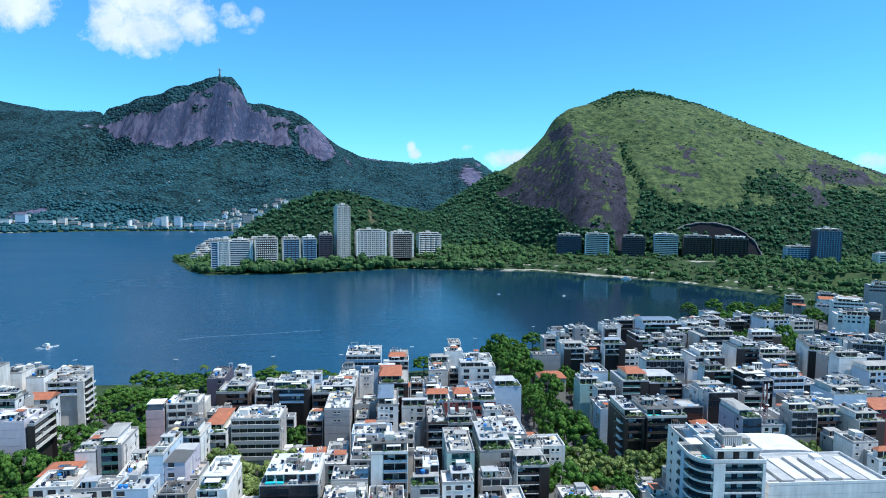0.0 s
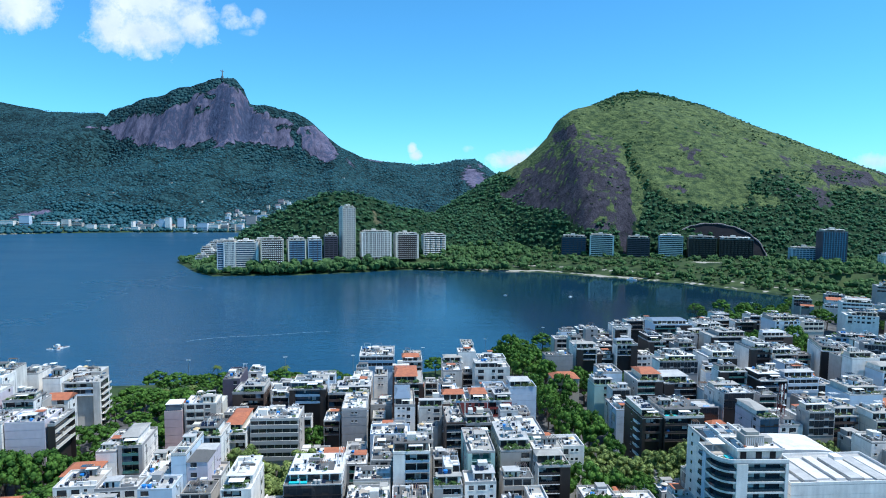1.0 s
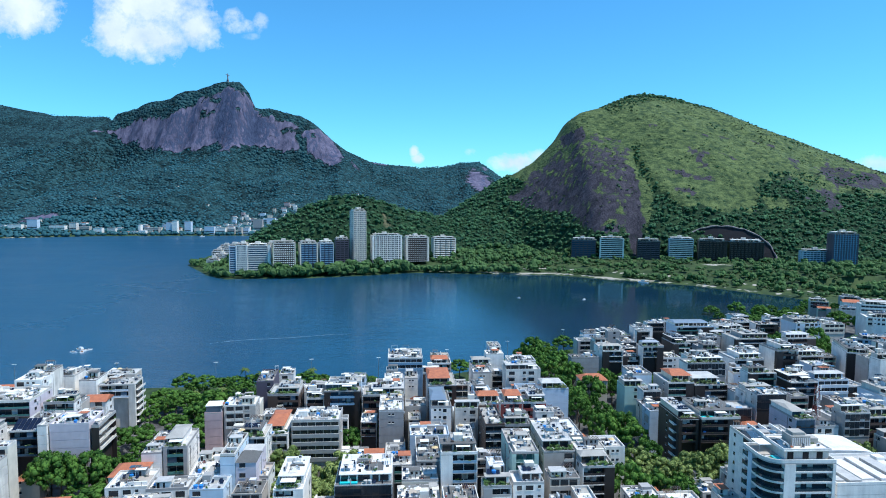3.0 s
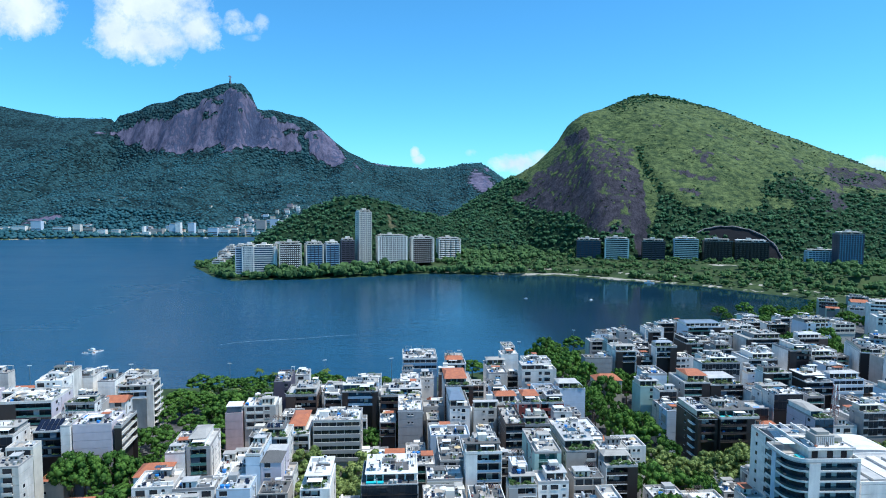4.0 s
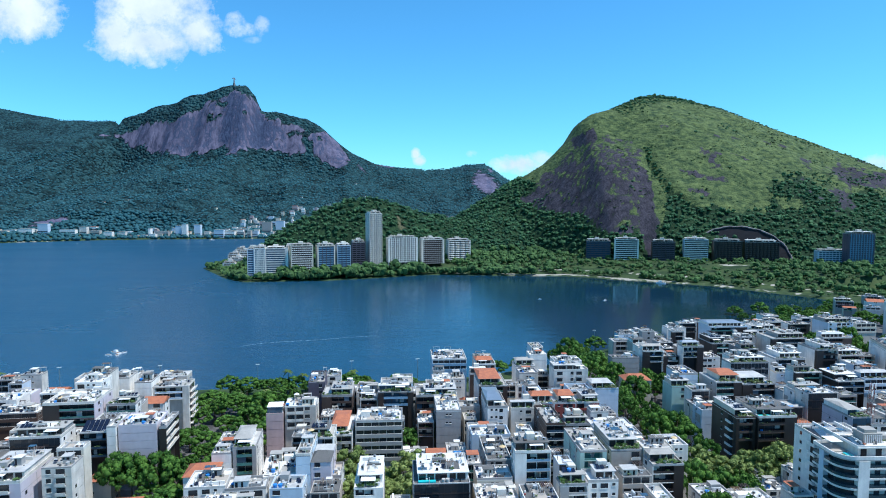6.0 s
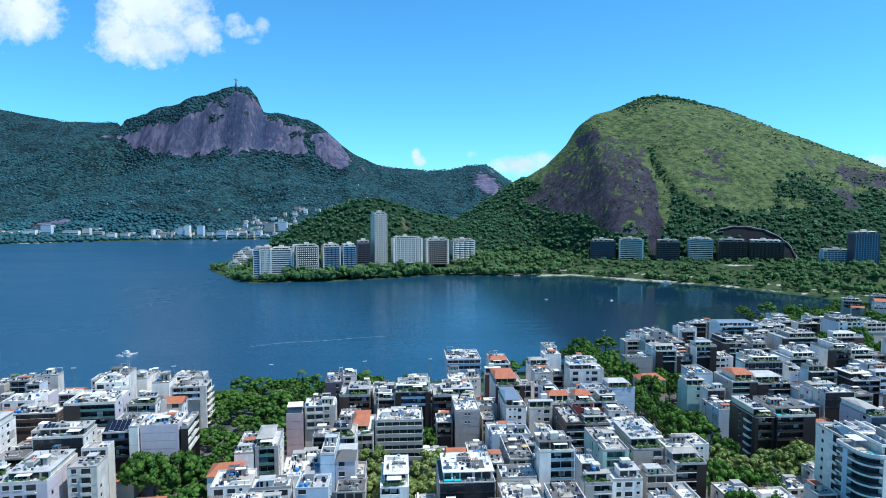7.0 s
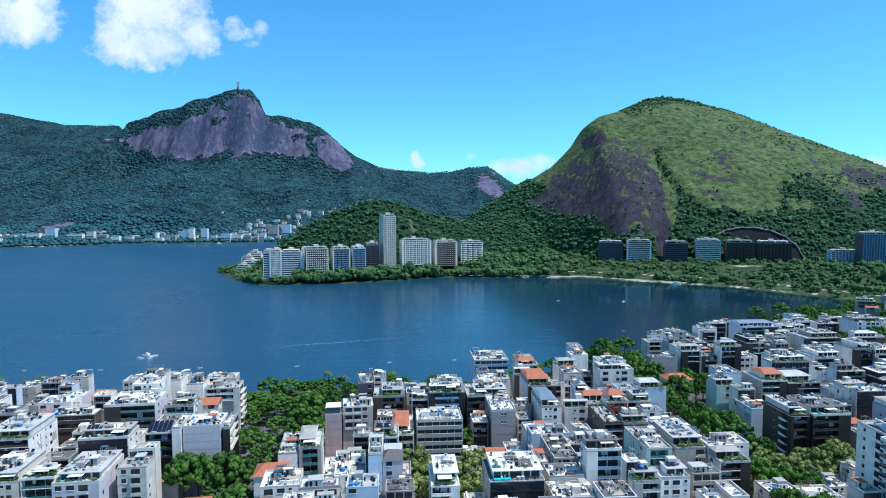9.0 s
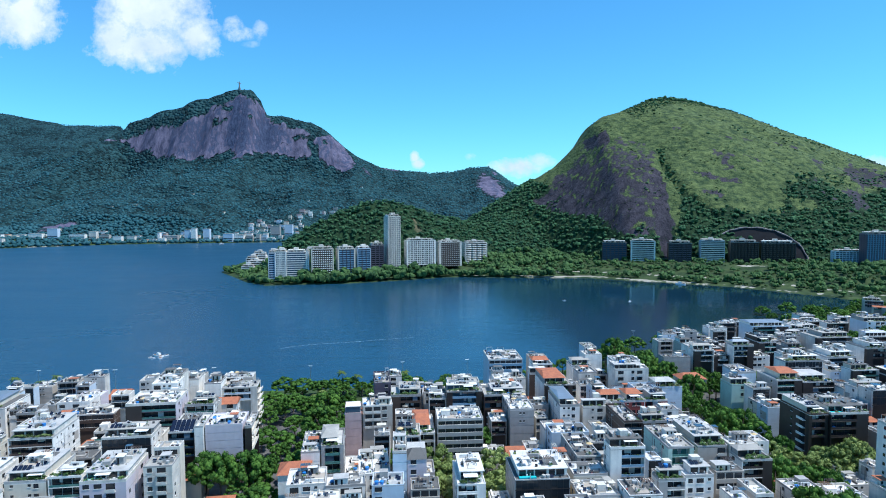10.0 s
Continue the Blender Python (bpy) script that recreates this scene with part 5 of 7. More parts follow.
plot(-144, 171, 13, 12, 25.5, "grid", "lilac", roof_mat="roof_white", extra="awning")
plot(-129, 179, 8.5, 14, 27, "grid", "offwhite", side="joint", roof="flat")
plot(-153, 199, 16.2, 16, 28, "curtain", "white", front="dark", side="joint", extra="solar")
plot(-156, 221, 18.2, 16, 32.5, "balcony", "lilac", front="dark", rail="brown", edge="purple", roof="flat", whole=True)
plot(-155, 240, 10, 9, 35, "grid", "white", roof="flat")
plot(-154.4, 262, 9.2, 14, 30.5, "blank", "white", roof="flat")
plot(-141.5, 260, 7, 12, 29.5, "blank", "white", roof="flat")
plot(-138, 231, 11, 14, 29, "balcony", "white", extra="plants")
plot(-136.6, 262, 17, 18, 26.5, "balcony", "offwhite", rail="paleblue", roof="flat", side="balcony")
plot(-131, 246, 8, 8, 25, "grid", "white", roof="gable")
plot(-133.4, 206, 8.8, 16, 27.5, "balcony", "dark", rail="dark", edge="dark", roof="flat", roof_mat="roof_dark", extra="panels", whole=True)
plot(-124.3, 206.6, 3.0, 17, 29.4, "blank", "white", roof="flat", roof_mat="roof_white", whole=True)
plot(-121, 208, 12.8, 16, 29.5, "blank", "lilac", roof="flat", extra="tarp", whole=True)
plot(-105.2, 210.3, 15.5, 2.4, 28.0, "balcony", "dark", front="dark", rail="cream", edge="offwhite", rz=98, roof="flat", extra="plants", whole=True)
plot(-84, 175, 11.8, 11, 22.5, "grid", "white", roof="flat", roof_mat="roof_white", whole=True)
plot(-90, 188.0, 10, 10, 20.5, "grid", "white", roof="hip", whole=True)
plot(-71.5, 207, 9, 12, 11.5, "grid", "white", roof="flat", roof_mat="roof_white", whole=True)
plot(-127, 198.5, 7.5, 6, 14, "grid", "cream", roof="hip", whole=True)
plot(-85, 199, 6.4, 24, 23, "blank", "white", roof="flat", roof_mat="roof_white", whole=True)
plot(-78.2, 200, 7.6, 20, 24.5, "balcony", "white", front="grey", rail="glass_green", roof="house", extra="plants awning", whole=True)
plot(-74, 225, 6.3, 10, 27.8, "blank", "pink", roof="flat", extra="glasshouse")
plot(-67.4, 227, 11.5, 16, 30, "grid", "beige", roof="flat")
plot(-52.5, 199, 8.5, 12, 28.5, "balcony", "white", extra="plants")
plot(-52, 180.5, 4.3, 14, 30.5, "blank", "paleblue", roof="flat", rz=4)
plot(-47.5, 181, 6, 14, 28.5, "grid", "lilac", roof="darkhip", whole=True)
plot(-63, 183, 10, 14, 22.5, "grid", "white", roof="flat", roof_mat="roof_white")
plot(-72, 175, 12, 8, 22, "grid", "white", roof="flat", roof_mat="roof_white")
plot(-57.5, 171, 9.5, 9, 24.5, "grid", "paleblue", roof="flat")
plot(-47, 209.5, 7.8, 12, 25.5, "balcony", "white", front="grey", extra="tile plants")
plot(-38.4, 212.5, 16.8, 16, 29.5, "band", "beige", rail="grey", roof="flat", roof_mat="roof_white", deep=17, whole=True)
plot(-67.3, 267, 7.4, 16, 27, "grid", "purple", roof="flat")
plot(-59, 255, 13, 18, 25, "balcony", "brown", extra="plants")
plot(-45, 262, 10, 12, 24.5, "grid", "offwhite", roof="flat", roof_mat="roof_dark")
plot(-34.6, 253, 15, 18, 27.5, "balcony", "dark", rail="blue", pane="glass_blue", extra="plants")
plot(-18.5, 253.5, 17.5, 18, 25.5, "balcony", "brown", extra="plants")
plot(-12.6, 307, 17.7, 20, 27.6, "band", "paleblue", rail="blue", pane="glass", roof="flat", roof_mat="roof_pale", whole=True)
plot(-9.6, 233, 9.6, 14, 26.3, "slit", "grey", roof="flat", whole=True)
plot(-12.5, 211, 6.5, 13, 15.0, "grid", "white", roof="gable", whole=True)
plot(-5.2, 211.5, 7.2, 13, 16.5, "grid", "offwhite", roof="flat", roof_mat="roof_pale", whole=True)
plot(-23, 214, 11, 12, 14, "grid", "offwhite", roof="flat", roof_mat="roof_white")
plot(-15.4, 167.5, 16.2, 20, 27.6, "curtain", "grey", front="dark", roof="house", extra="pool")
plot(-32.2, 166, 8.2, 14, 27, "balcony", "white", extra="plants", roof="house")
plot(-46, 185, 7, 10, 21.5, "grid", "white", roof="flat", roof_mat="roof_white")
plot(9.5, 301, 10, 14, 26.5, "balcony", "white", rail="grey", extra="tile")
plot(8.8, 260.5, 12.4, 16, 28, "balcony", "white", front="dark", rail="paleblue", extra="tile plants")
plot(29.6, 303, 10, 10, 25.5, "grid", "white")
plot(37.5, 308, 9, 12, 30, "blank", "white", roof="flat")
plot(44.2, 276, 16, 12, 30.5, "grid", "offwhite")
plot(29, 243, 9.2, 12, 26, "grid", "white", front="red", extra="tile")
plot(38.4, 243.6, 9.2, 12, 26, "grid", "white", front="red", extra="tile")
plot(47.8, 244.3, 9.5, 12, 26, "balcony", "red", extra="plants awning")
plot(58.5, 261, 11.5, 10, 26.5, "blank", "paleblue", extra="plants")
plot(10.6, 235, 8, 14, 27, "grid", "white")
plot(20, 236, 13, 12, 26, "grid", "offwhite", roof_mat="roof_grey")
plot(14.5, 176, 10.8, 14, 33.3, "balcony", "white", rail="blue")
plot(3.5, 214, 14, 12, 23.5, "grid", "paleblue", roof="flat")
plot(6.9, 187.5, 8, 12, 26, "grid", "grey", roof="flat", roof_mat="roof_dark")
plot(36.9, 189, 8.6, 14, 28.3, "balcony", "green", rail="green", edge="green", pane="glass_green", whole=True, roof="flat", roof_mat="roof_grey")
plot(47.4, 191, 10, 14, 27.8, "grid", "beige", side="windows", extra="plants")
plot(30.4, 215.5, 7, 14, 27.3, "balcony", "brown", roof="flat")
plot(37.6, 216, 9, 14, 27, "balcony", "dark", rail="white")
plot(50, 216, 16, 12, 23, "grid", "green", pane="glass_green", roof="flat", roof_mat="roof_white")
plot(26.5, 168, 8, 12, 27, "balcony", "white", front="grey", extra="plants")
plot(35.3, 171.5, 9, 12, 26.5, "grid", "white", roof="house", extra="solar")
plot(15.5, 160, 9.5, 10, 26.5, "grid", "white", roof="flat")
plot(2.5, 164, 12, 10, 24, "grid", "yellow", roof="flat", roof_mat="roof_white")
plot(58, 183, 10, 18, 26.5, "balcony", "white", front="dark", extra="plants")
plot(67.5, 201, 9, 10, 25, "grid", "white", roof="flat")
plot(71, 178, 10, 8, 19, "grid", "white", roof="flat", roof_mat="roof_white")
plot(82, 176, 12, 10, 17, "grid", "offwhite", roof="flat", roof_mat="roof_white")
plot(98.8, 276, 11, 10, 23, "grid", "green")
plot(100.6, 247.5, 8, 14, 21.8, "blank", "paleblue", roof="flat")
plot(102.9, 222.5, 7.6, 22, 27.5, "balcony", "brown", front="dark", rail="brown", edge="dark", side="balconies", extra="plants", whole=True)
plot(110.9, 222, 15, 22, 27.8, "balcony", "dark", rail="dark", edge="brown", extra="pool awning", whole=True)
plot(104, 281, 9, 14, 27.5, "blank", "paleblue", roof="flat")
plot(115.6, 268, 12, 14, 27.5, "balcony", "grey", front="dark", rail="dark", side="joint", extra="tile plants", whole=True)
plot(127.9, 268.8, 15, 14, 26.5, "balcony", "dark", extra="hip plants")
plot(117, 246, 26, 14, 23, "curtain", "grey", front="dark", roof="flat", roof_mat="roof_grey", extra="sheds tarp")
plot(123.4, 326, 11.5, 18, 30, "balcony", "white", front="dark", roof="house")
plot(102, 326, 11, 14, 27.5, "balcony", "white", front="dark", rail="grey")
plot(113.5, 329, 9, 12, 24, "balcony", "dark", rail="grey", roof="flat")
plot(120, 398, 20, 14, 20, "balcony", "purple")
plot(84.8, 325, 15, 12, 24, "blank", "grey", roof="flat")
plot(84.5, 299, 13, 10, 19.5, "grid", "cream", roof="hip")
plot(134.5, 329, 11, 10, 23, "grid", "white", roof="flat", roof_mat="roof_white")
plot(146.5, 343, 10, 14, 28, "balcony", "dark", rail="grey")
plot(136.5, 299, 20, 12, 28, "curtain", "white", front="grey", extra="plants")
plot(166.7, 313, 16, 16, 26.5, "balcony", "white", front="dark")
plot(193, 321, 12, 14, 29.5, "balcony", "white", front="dark")
plot(206, 321, 13, 12, 26.5, "balcony", "offwhite", front="brown")
plot(230, 320, 14, 34, 29, "balcony", "white", front="dark", rz=-18)
plot(184.8, 272, 14.6, 14, 28, "band", "paleblue", roof="house")
plot(171.5, 270, 12.6, 14, 27.5, "balcony", "dark", extra="awning")
plot(157.5, 279, 13, 14, 29, "balcony", "white", front="dark")
plot(144.5, 247.5, 13, 12, 29, "curtain", "offwhite", front="dark", roof="flat", roof_mat="roof_white")
plot(146.2, 222.5, 7.6, 20, 27.5, "curtain", "lilac", front="dark", pane="glass_blue", extra="plants")
plot(154.6, 224, 9, 8, 24, "grid", "white", roof="flat")
plot(165, 223.5, 10, 16, 29.5, "curtain", "grey", front="grey", extra="solar")
plot(176, 226, 10, 12, 27.3, "balcony", "offwhite", front="brown")
plot(187, 219, 10, 12, 28, "balcony", "cream", front="brown")
plot(209.9, 243, 14, 12, 24.5, "grid", "red", roof="gable")
plot(175, 204.5, 9, 14, 26, "grid", "white", side="joint", roof="flat", roof_mat="roof_dark")
plot(176, 193.5, 20, 11, 24.6, "grid", "white", side="joint", roof="house", extra="tile")
plot(192.5, 242, 14, 14, 30.5, "blank", "paleblue", side="joint", roof="house")
plot(228, 293, 14, 14, 32, "blank", "white")
plot(235, 282, 18, 11, 28.5, "grid", "paleblue")
plot(285, 393, 24, 12, 20, "grid", "blue", rz=-18)
plot(268, 342, 16, 14, 27.5, "curtain", "grey", rz=-18)
plot(313, 385, 18, 12, 18, "grid", "paleblue", rz=-18)
plot(212, 205, 16, 16, 26, "grid", "white")
plot(127, 197, 32, 16, 25, "grid", "white", roof="vault", roof_mat="roof_white")
plot(127.5, 170, 36, 24, 27.5, "blank", "white", roof="flat", roof_mat="roof_pale", extra="lanes")
plot(415, 537, 16, 16, 34, "band", "grey", rz=-20)
plot(315, 428, 20, 14, 28, "grid", "white", rz=-20)
plot(340, 470, 20, 26, 30, "band", "white", rz=-20)
plot(167, 392, 25, 14, 27.5, "balcony", "paleblue", front="dark")
plot(196, 400, 20, 14, 24, "grid", "white")
plot(190, 360, 22, 14, 27, "balcony", "offwhite", front="dark")
plot(222, 362, 18, 14, 27, "balcony", "offwhite", front="brown")
plot(255, 410, 18, 14, 27, "grid", "paleblue")
# small tiled houses among the trees
plot(-114, 186, 9, 7, 11, "grid", "cream", roof="hip")
plot(-104, 171, 8.5, 8, 9.5, "grid", "offwhite", roof="gable")
plot(64, 236, 10, 9, 13, "grid", "offwhite", roof="hip")
plot(80, 197, 8, 7, 11, "grid", "cream", roof="hip")
plot(101.0, 196.5, 8.5, 6.5, 12, "grid", "white", roof="flat", roof_mat="roof_white", whole=True)
plot(101.6, 204.2, 8.5, 4.5, 12.5, "grid", "offwhite", roof="flat", roof_mat="roof_white", whole=True)
plot(111.0, 199.5, 4.6, 6, 16.5, "grid", "white", roof="flat", roof_mat="roof_white", whole=True)
corner_tower(104.4, 165.0, 19.6, 12.6, 36.0, 2)
plot(107.4, 178.4, 16.5, 17, 36.2, "grid", "white", side="balconies", roof="flat", roof_mat="roof_pale", extra="skylight", whole=True, rz=2)
build_plots()


# lower houses and blocks that fill the plots between
def clear_plot(cx, cy, hw, hd):
    return all(free(cx + a * hw, cy + c * hd, 0.35) for a in (-1, -0.33, 0.33, 1) for c in (-1, 0, 1))


def fill(x0, x1, y0, y1, most, low, high, size, dark, seed, lean=True, turn=None):
    infill = random.Random(seed)
    count = 0
    for _ in range(4200):
        w, d = infill.uniform(size * 0.6, size * 1.15), infill.uniform(5, 11)
        cx, cy = infill.uniform(x0, x1), infill.uniform(y0, y1)
        if any(a - w / 2 < cx < b + w / 2 and c - d / 2 < cy < e + d / 2 for a, b, c, e in GREEN) or count >= most:
            continue
        if (cy > 296 and cx < 72) or not clear_plot(cx, cy, w / 2 * (1 if turn is None else 1.2), d / 2 * (1 if turn is None else 1.25)) or shore_distance(np.array([cx]), np.array([cy]))[0] < 27:
            continue
        rz = turn if turn is not None else 8 if cx < -60 else 4
        px = cx - math.cos(radians(rz)) * w / 2 + math.sin(radians(rz)) * d / 2
        py = cy - math.sin(radians(rz)) * w / 2 - math.cos(radians(rz)) * d / 2
        tall = low + (high - low) * infill.random() ** 0.6
        # share of fronts whose shade is given as a dark wall colour
        front = infill.choice(("dark", "dark", "brown", "grey")) if infill.random() < dark else None
        style = infill.choice(("balcony", "balcony", "curtain")) if front else infill.choice(("grid", "balcony", "slit", "band", "slit"))
        block(px, py, w, d, tall, style, rz=rz, wall=infill.choice(("white", "white", "offwhite", "cream", "grey", "paleblue", "beige", "white")), front=front,
              roof=infill.choice(("flat", "flat", "gable", "hip")) if tall < 18.5 else infill.choice(("house", "flat", "flat")), deep=6.5 if tall > 20 else 3.4, lean=lean and infill.random() < 0.75, strips=True)
        count += 1


fill(96, 310, 226, 455, 42, 21.5, 26, 13, 0.8, 31)
fill(96, 270, 226, 380, 30, 17, 24.5, 9, 0.75, 34)
fill(-20, 100, 158, 320, 54, 15, 26, 8, 0.5, 32)
fill(-236, -20, 158, 300, 62, 14, 25, 9, 0.5, 33)
fill(262, 440, 396, 590, 26, 14, 22, 15, 0.7, 35, False, -20)

# ---------------------------------------------------------------- waterside towers on the far bank
def tower(px, py, w, d, top, rz, base, style, wall, rail, bays, label, pane="recess", pier=None, ends=0.6, storey=3.1, podium=0.0):
    """A residential tower: dark recessed glazing between end walls, a railed slab at each storey, upright piers, a cluttered roof.
    (px, py): the near corner at the left end of the front."""
    h = top - base
    n = max(2, int(round((h - podium) / storey)))
    fh = (h - podium) / n
    r = random.Random(int(px * 7 + py))
    b = thing("apartment_tower", pose(px, py, base, 0, 0, rz), label, "building", "waterside towers")
    part("glazed_core", Shape().box(0.3, w - 0.3, 1.5, d - 0.3, 0, h - 0.2), M[pane], b, "dark recessed windows and balcony doors")
    for x0, x1 in ((0, ends), (w - ends, w)):
        part("end_wall", Shape().box(x0, x1, -0.25, d, podium, h), M[wall], b)
    part("back_wall", Shape().box(ends, w - ends, d - 0.29, d, 0, h), M[wall], b)
    side = Shape()
    for i in range(n):
        for y in (d * 0.3, d * 0.62):
            side.box(-0.06, -0.004, y, y + 1.5, podium + i * fh + 1.0, podium + i * fh + 2.3)
            side.box(w + 0.004, w + 0.06, y, y + 1.5, podium + i * fh + 1.0, podium + i * fh + 2.3)
    part("side_windows", side, M["recess"], b)
    if podium:
        for q in range(bays + 1):
            x = 0.4 + q * (w - 1.4) / bays
            part("column", Shape().tube(x + 0.3, 0.6, 0, podium, 0.4, k=8), M[wall], b)
        part("floor_slab", Shape().box(0, w, -0.25, 1.49, podium - 0.4, podium), M[wall], b)
    bw = (w - 2 * ends) / bays
    meshes = []
    for odd in (0, 1):
        s = Shape()
        if style == "bands":
            s.box(ends, w - ends, -0.1, 1.48, 0, 0.25).box(ends, w - ends, -0.15, 0.1, 0.25, 1.3)
        elif style == "checks":
            s.box(ends, w - ends, 0.3, 1.48, 0, 0.3)
            for q in range(bays):
                x = ends + q * bw + 0.12 * bw + (0.1 * bw if odd else 0)
                s.box(x, x + bw * 0.62, -0.6, 0.3, 0, 1.35)
        elif style == "glass":
            s.box(ends, w - ends, 0.2, 1.48, 0, 0.4).box(ends, w - ends, 0.2, 0.3, 0.4, 1.15)
        elif style == "bays":
            for q in range(bays):
                x = ends + q * bw
                s.prism([(x + 0.2, 1.48), (x + 0.1, 0.4), (x + bw * 0.25, -0.9), (x + bw * 0.75, -0.9), (x + bw - 0.1, 0.4), (x + bw - 0.2, 1.48)], 0, 1.35)
        else:
            for q in range(bays):
                s.box(ends + q * bw + 0.15, ends + (q + 1) * bw - 0.15, -0.1, 1.48, 0, 0.9)
                s.box(ends + q * bw + bw * 0.36, ends + q * bw + bw * 0.64, 0.6, 1.48, 0.9, fh - 0.02)
        meshes.append(s.mesh("balcony", M[rail]))
    for i in range(n):
        tier = part("balcony", meshes[i % 2], None, b)
        tier.location = (0, 0, podium + i * fh)
        if style in ("checks", "bays", "grid"):
            tagged(tier, kind="stuff")
    pier_me = Shape().box(-0.22, 0.22, -0.3, 1.48, podium, h - 0.01).mesh("pier", M[pier or wall])
    if pier:
        for q in range(1, bays):
            part("pier", pier_me, None, b).location = (ends + q * bw, 0, 0)
    part("roof", Shape().box(0, w, -0.3, d, h, h + 0.5), M["roof_pale"], b)
    part("parapet", ring_wall(Shape(), 0, w, -0.3, d, h + 0.502, h + 1.4), M[wall], b)
    part("penthouse", Shape().box(w * 0.08, w * 0.9, 3.0, d - 1.5, h + 0.502, h + 3.4), M[r.choice(("offwhite", "cream", "white"))], b)
    part("penthouse_window", Shape().box(w * 0.14, w * 0.5, 2.9, 2.995, h + 0.9, h + 2.8).box(w * 0.56, w * 0.84, 2.9, 2.995, h + 0.9, h + 2.8), M["recess"], b)
    part("penthouse_roof", Shape().box(w * 0.05, w * 0.93, 2.0, d - 1.2, h + 3.403, h + 3.7), M[r.choice(("roof_white", "roof_pale", "roof_grey"))], b)
    part("lift_house", Shape().box(w * 0.36, w * 0.36 + 6.5, 6.0, 12.0, h + 3.703, h + 6.6), M["offwhite"], b)
    s = Shape()
    for _ in range(10):
        x, y, q = r.uniform(0.6, w - 2.5), r.uniform(0.4, 2.0), r.uniform(0.6, 1.8)
        s.box(x, x + q, y, y + 0.8, h + 0.502, h + 0.5 + r.uniform(0.9, 2.4))
        x, y = r.uniform(w * 0.1, w * 0.85), r.uniform(4.0, d - 3)
        s.box(x, x + q, y, y + q, h + 3.703, h + 3.7 + r.uniform(0.6, 1.6))
    tagged(part("roof_clutter", s, M[r.choice(("offwhite", "grey", "terrace"))], b), kind="stuff")
    return b


# white house stepping down to the point
for x0, y0, w, top in ((-358, 966, 20, 12), (-352, 974, 30, 18), (-356, 984, 17, 24), (-338, 986, 14, 28), (-348, 996, 16, 31)):
    tower(x0, y0, w, 12, top, 0, 4, "bands", "white", "white", 4, "white stepped apartment house by the point", ends=0.9)
tower(-281, 849, 9, 20, 42.5, 8, 4, "glass", "paleblue", "paleblue", 2, "pale blue wing of a white tower", "recess_blue")
tower(-271.8, 849.6, 15.5, 20, 44, 8, 4, "grid", "white", "white", 4, "white tower front with a grid of windows", "recess_blue", "white", 1.4)
tower(-256, 852.3, 26.4, 20, 43.5, 8, 4, "bands", "white", "white", 3, "white and blue banded tower by the lagoon", "recess_blue", ends=0.3)
tower(-229.2, 856.0, 3.6, 18, 44.5, 8, 4, "grid", "white", "white", 1, "narrow white end tower", ends=1.5)
tower(-221, 852, 31, 18, 47.5, 15, 5, "checks", "cream", "white", 10, "tower with white staggered balconies and brown piers", "recess", "brown", 1.6)
tower(-185, 860, 25, 18, 47, 20, 6, "glass", "cream", "blue", 4, "blue glazed tower with brown piers", "recess_blue", "brown", 1.6, podium=4)
tower(-158, 868, 19, 18, 47, 20, 6, "glass", "paleblue", "blue", 3, "blue glazed tower with brown piers", "recess_blue", "brown", 0.5, podium=4)
tower(-145, 920, 20, 16, 49, 16, 8, "bands", "purple", "purple", 3, "plum coloured narrow tower behind the trees", "recess", "purple")
tower(-119.5, 932, 20.5, 18, 91.8, 28, 8, "grid", "offwhite", "offwhite", 5, "tall pale tower with a grid of windows", "recess_blue", "offwhite", 0.8)
tower(-92, 942, 47, 18, 53.8, 17, 12, "grid", "white", "white", 7, "wide white framed tower with dark balconies", "recess", "white", 2.6, podium=5)
tower(-41.5, 970, 38, 18, 49.8, 18, 12, "checks", "offwhite", "grey", 9, "tower with brown front and pale end walls", "recess", "brown", 3.0)
tower(2, 1008, 38, 18, 46.3, 16, 12, "bays", "white", "white", 4, "white tower with projecting balcony bays", "recess", None, 1.0)
tower(230, 1012, 40, 20, 46.2, -14, 8, "glass", "brown", "purple", 6, "dark brown tower below the granite hill", "recess_blue", "brown", 1.0)
tower(272, 992, 38, 20, 49.2, -14, 8, "bands", "white", "white", 4, "white tower banded with dark windows", "recess", None, 2.2)
tower(328, 976, 35, 20, 47.2, -14, 8, "glass", "dark", "purple", 5, "almost black tower below the granite hill", "recess", "dark", 1.0)
tower(379, 975, 36, 20, 50.2, -14, 8, "bands", "paleblue", "white", 4, "white tower banded with dark windows", "recess", None, 0.5)
tower(421, 962, 41, 20, 49.2, -14, 8, "checks", "dark", "brown", 8, "dark brown tower before the rock cutting", "recess", "dark", 1.0)
tower(467, 956, 49, 20, 48.2, -14, 8, "checks", "dark", "brown", 9, "dark brown tower before the rock cutting", "recess", "dark", 1.0)
tower(562, 922, 44, 18, 36.2, -12, 6, "glass", "paleblue", "paleblue", 9, "pale blue apartment block among trees", "recess_blue", "paleblue", 1.0)
tower(590, 895, 34, 22, 64.2, -10, 6, "grid", "purple", "blue", 9, "tall blue tower among trees", "recess", "purple", 1.0)
tower(650, 850, 40, 18, 33.2, -10, 5, "bands", "white", "white", 4, "white low block among trees", "recess", None, 2.0)

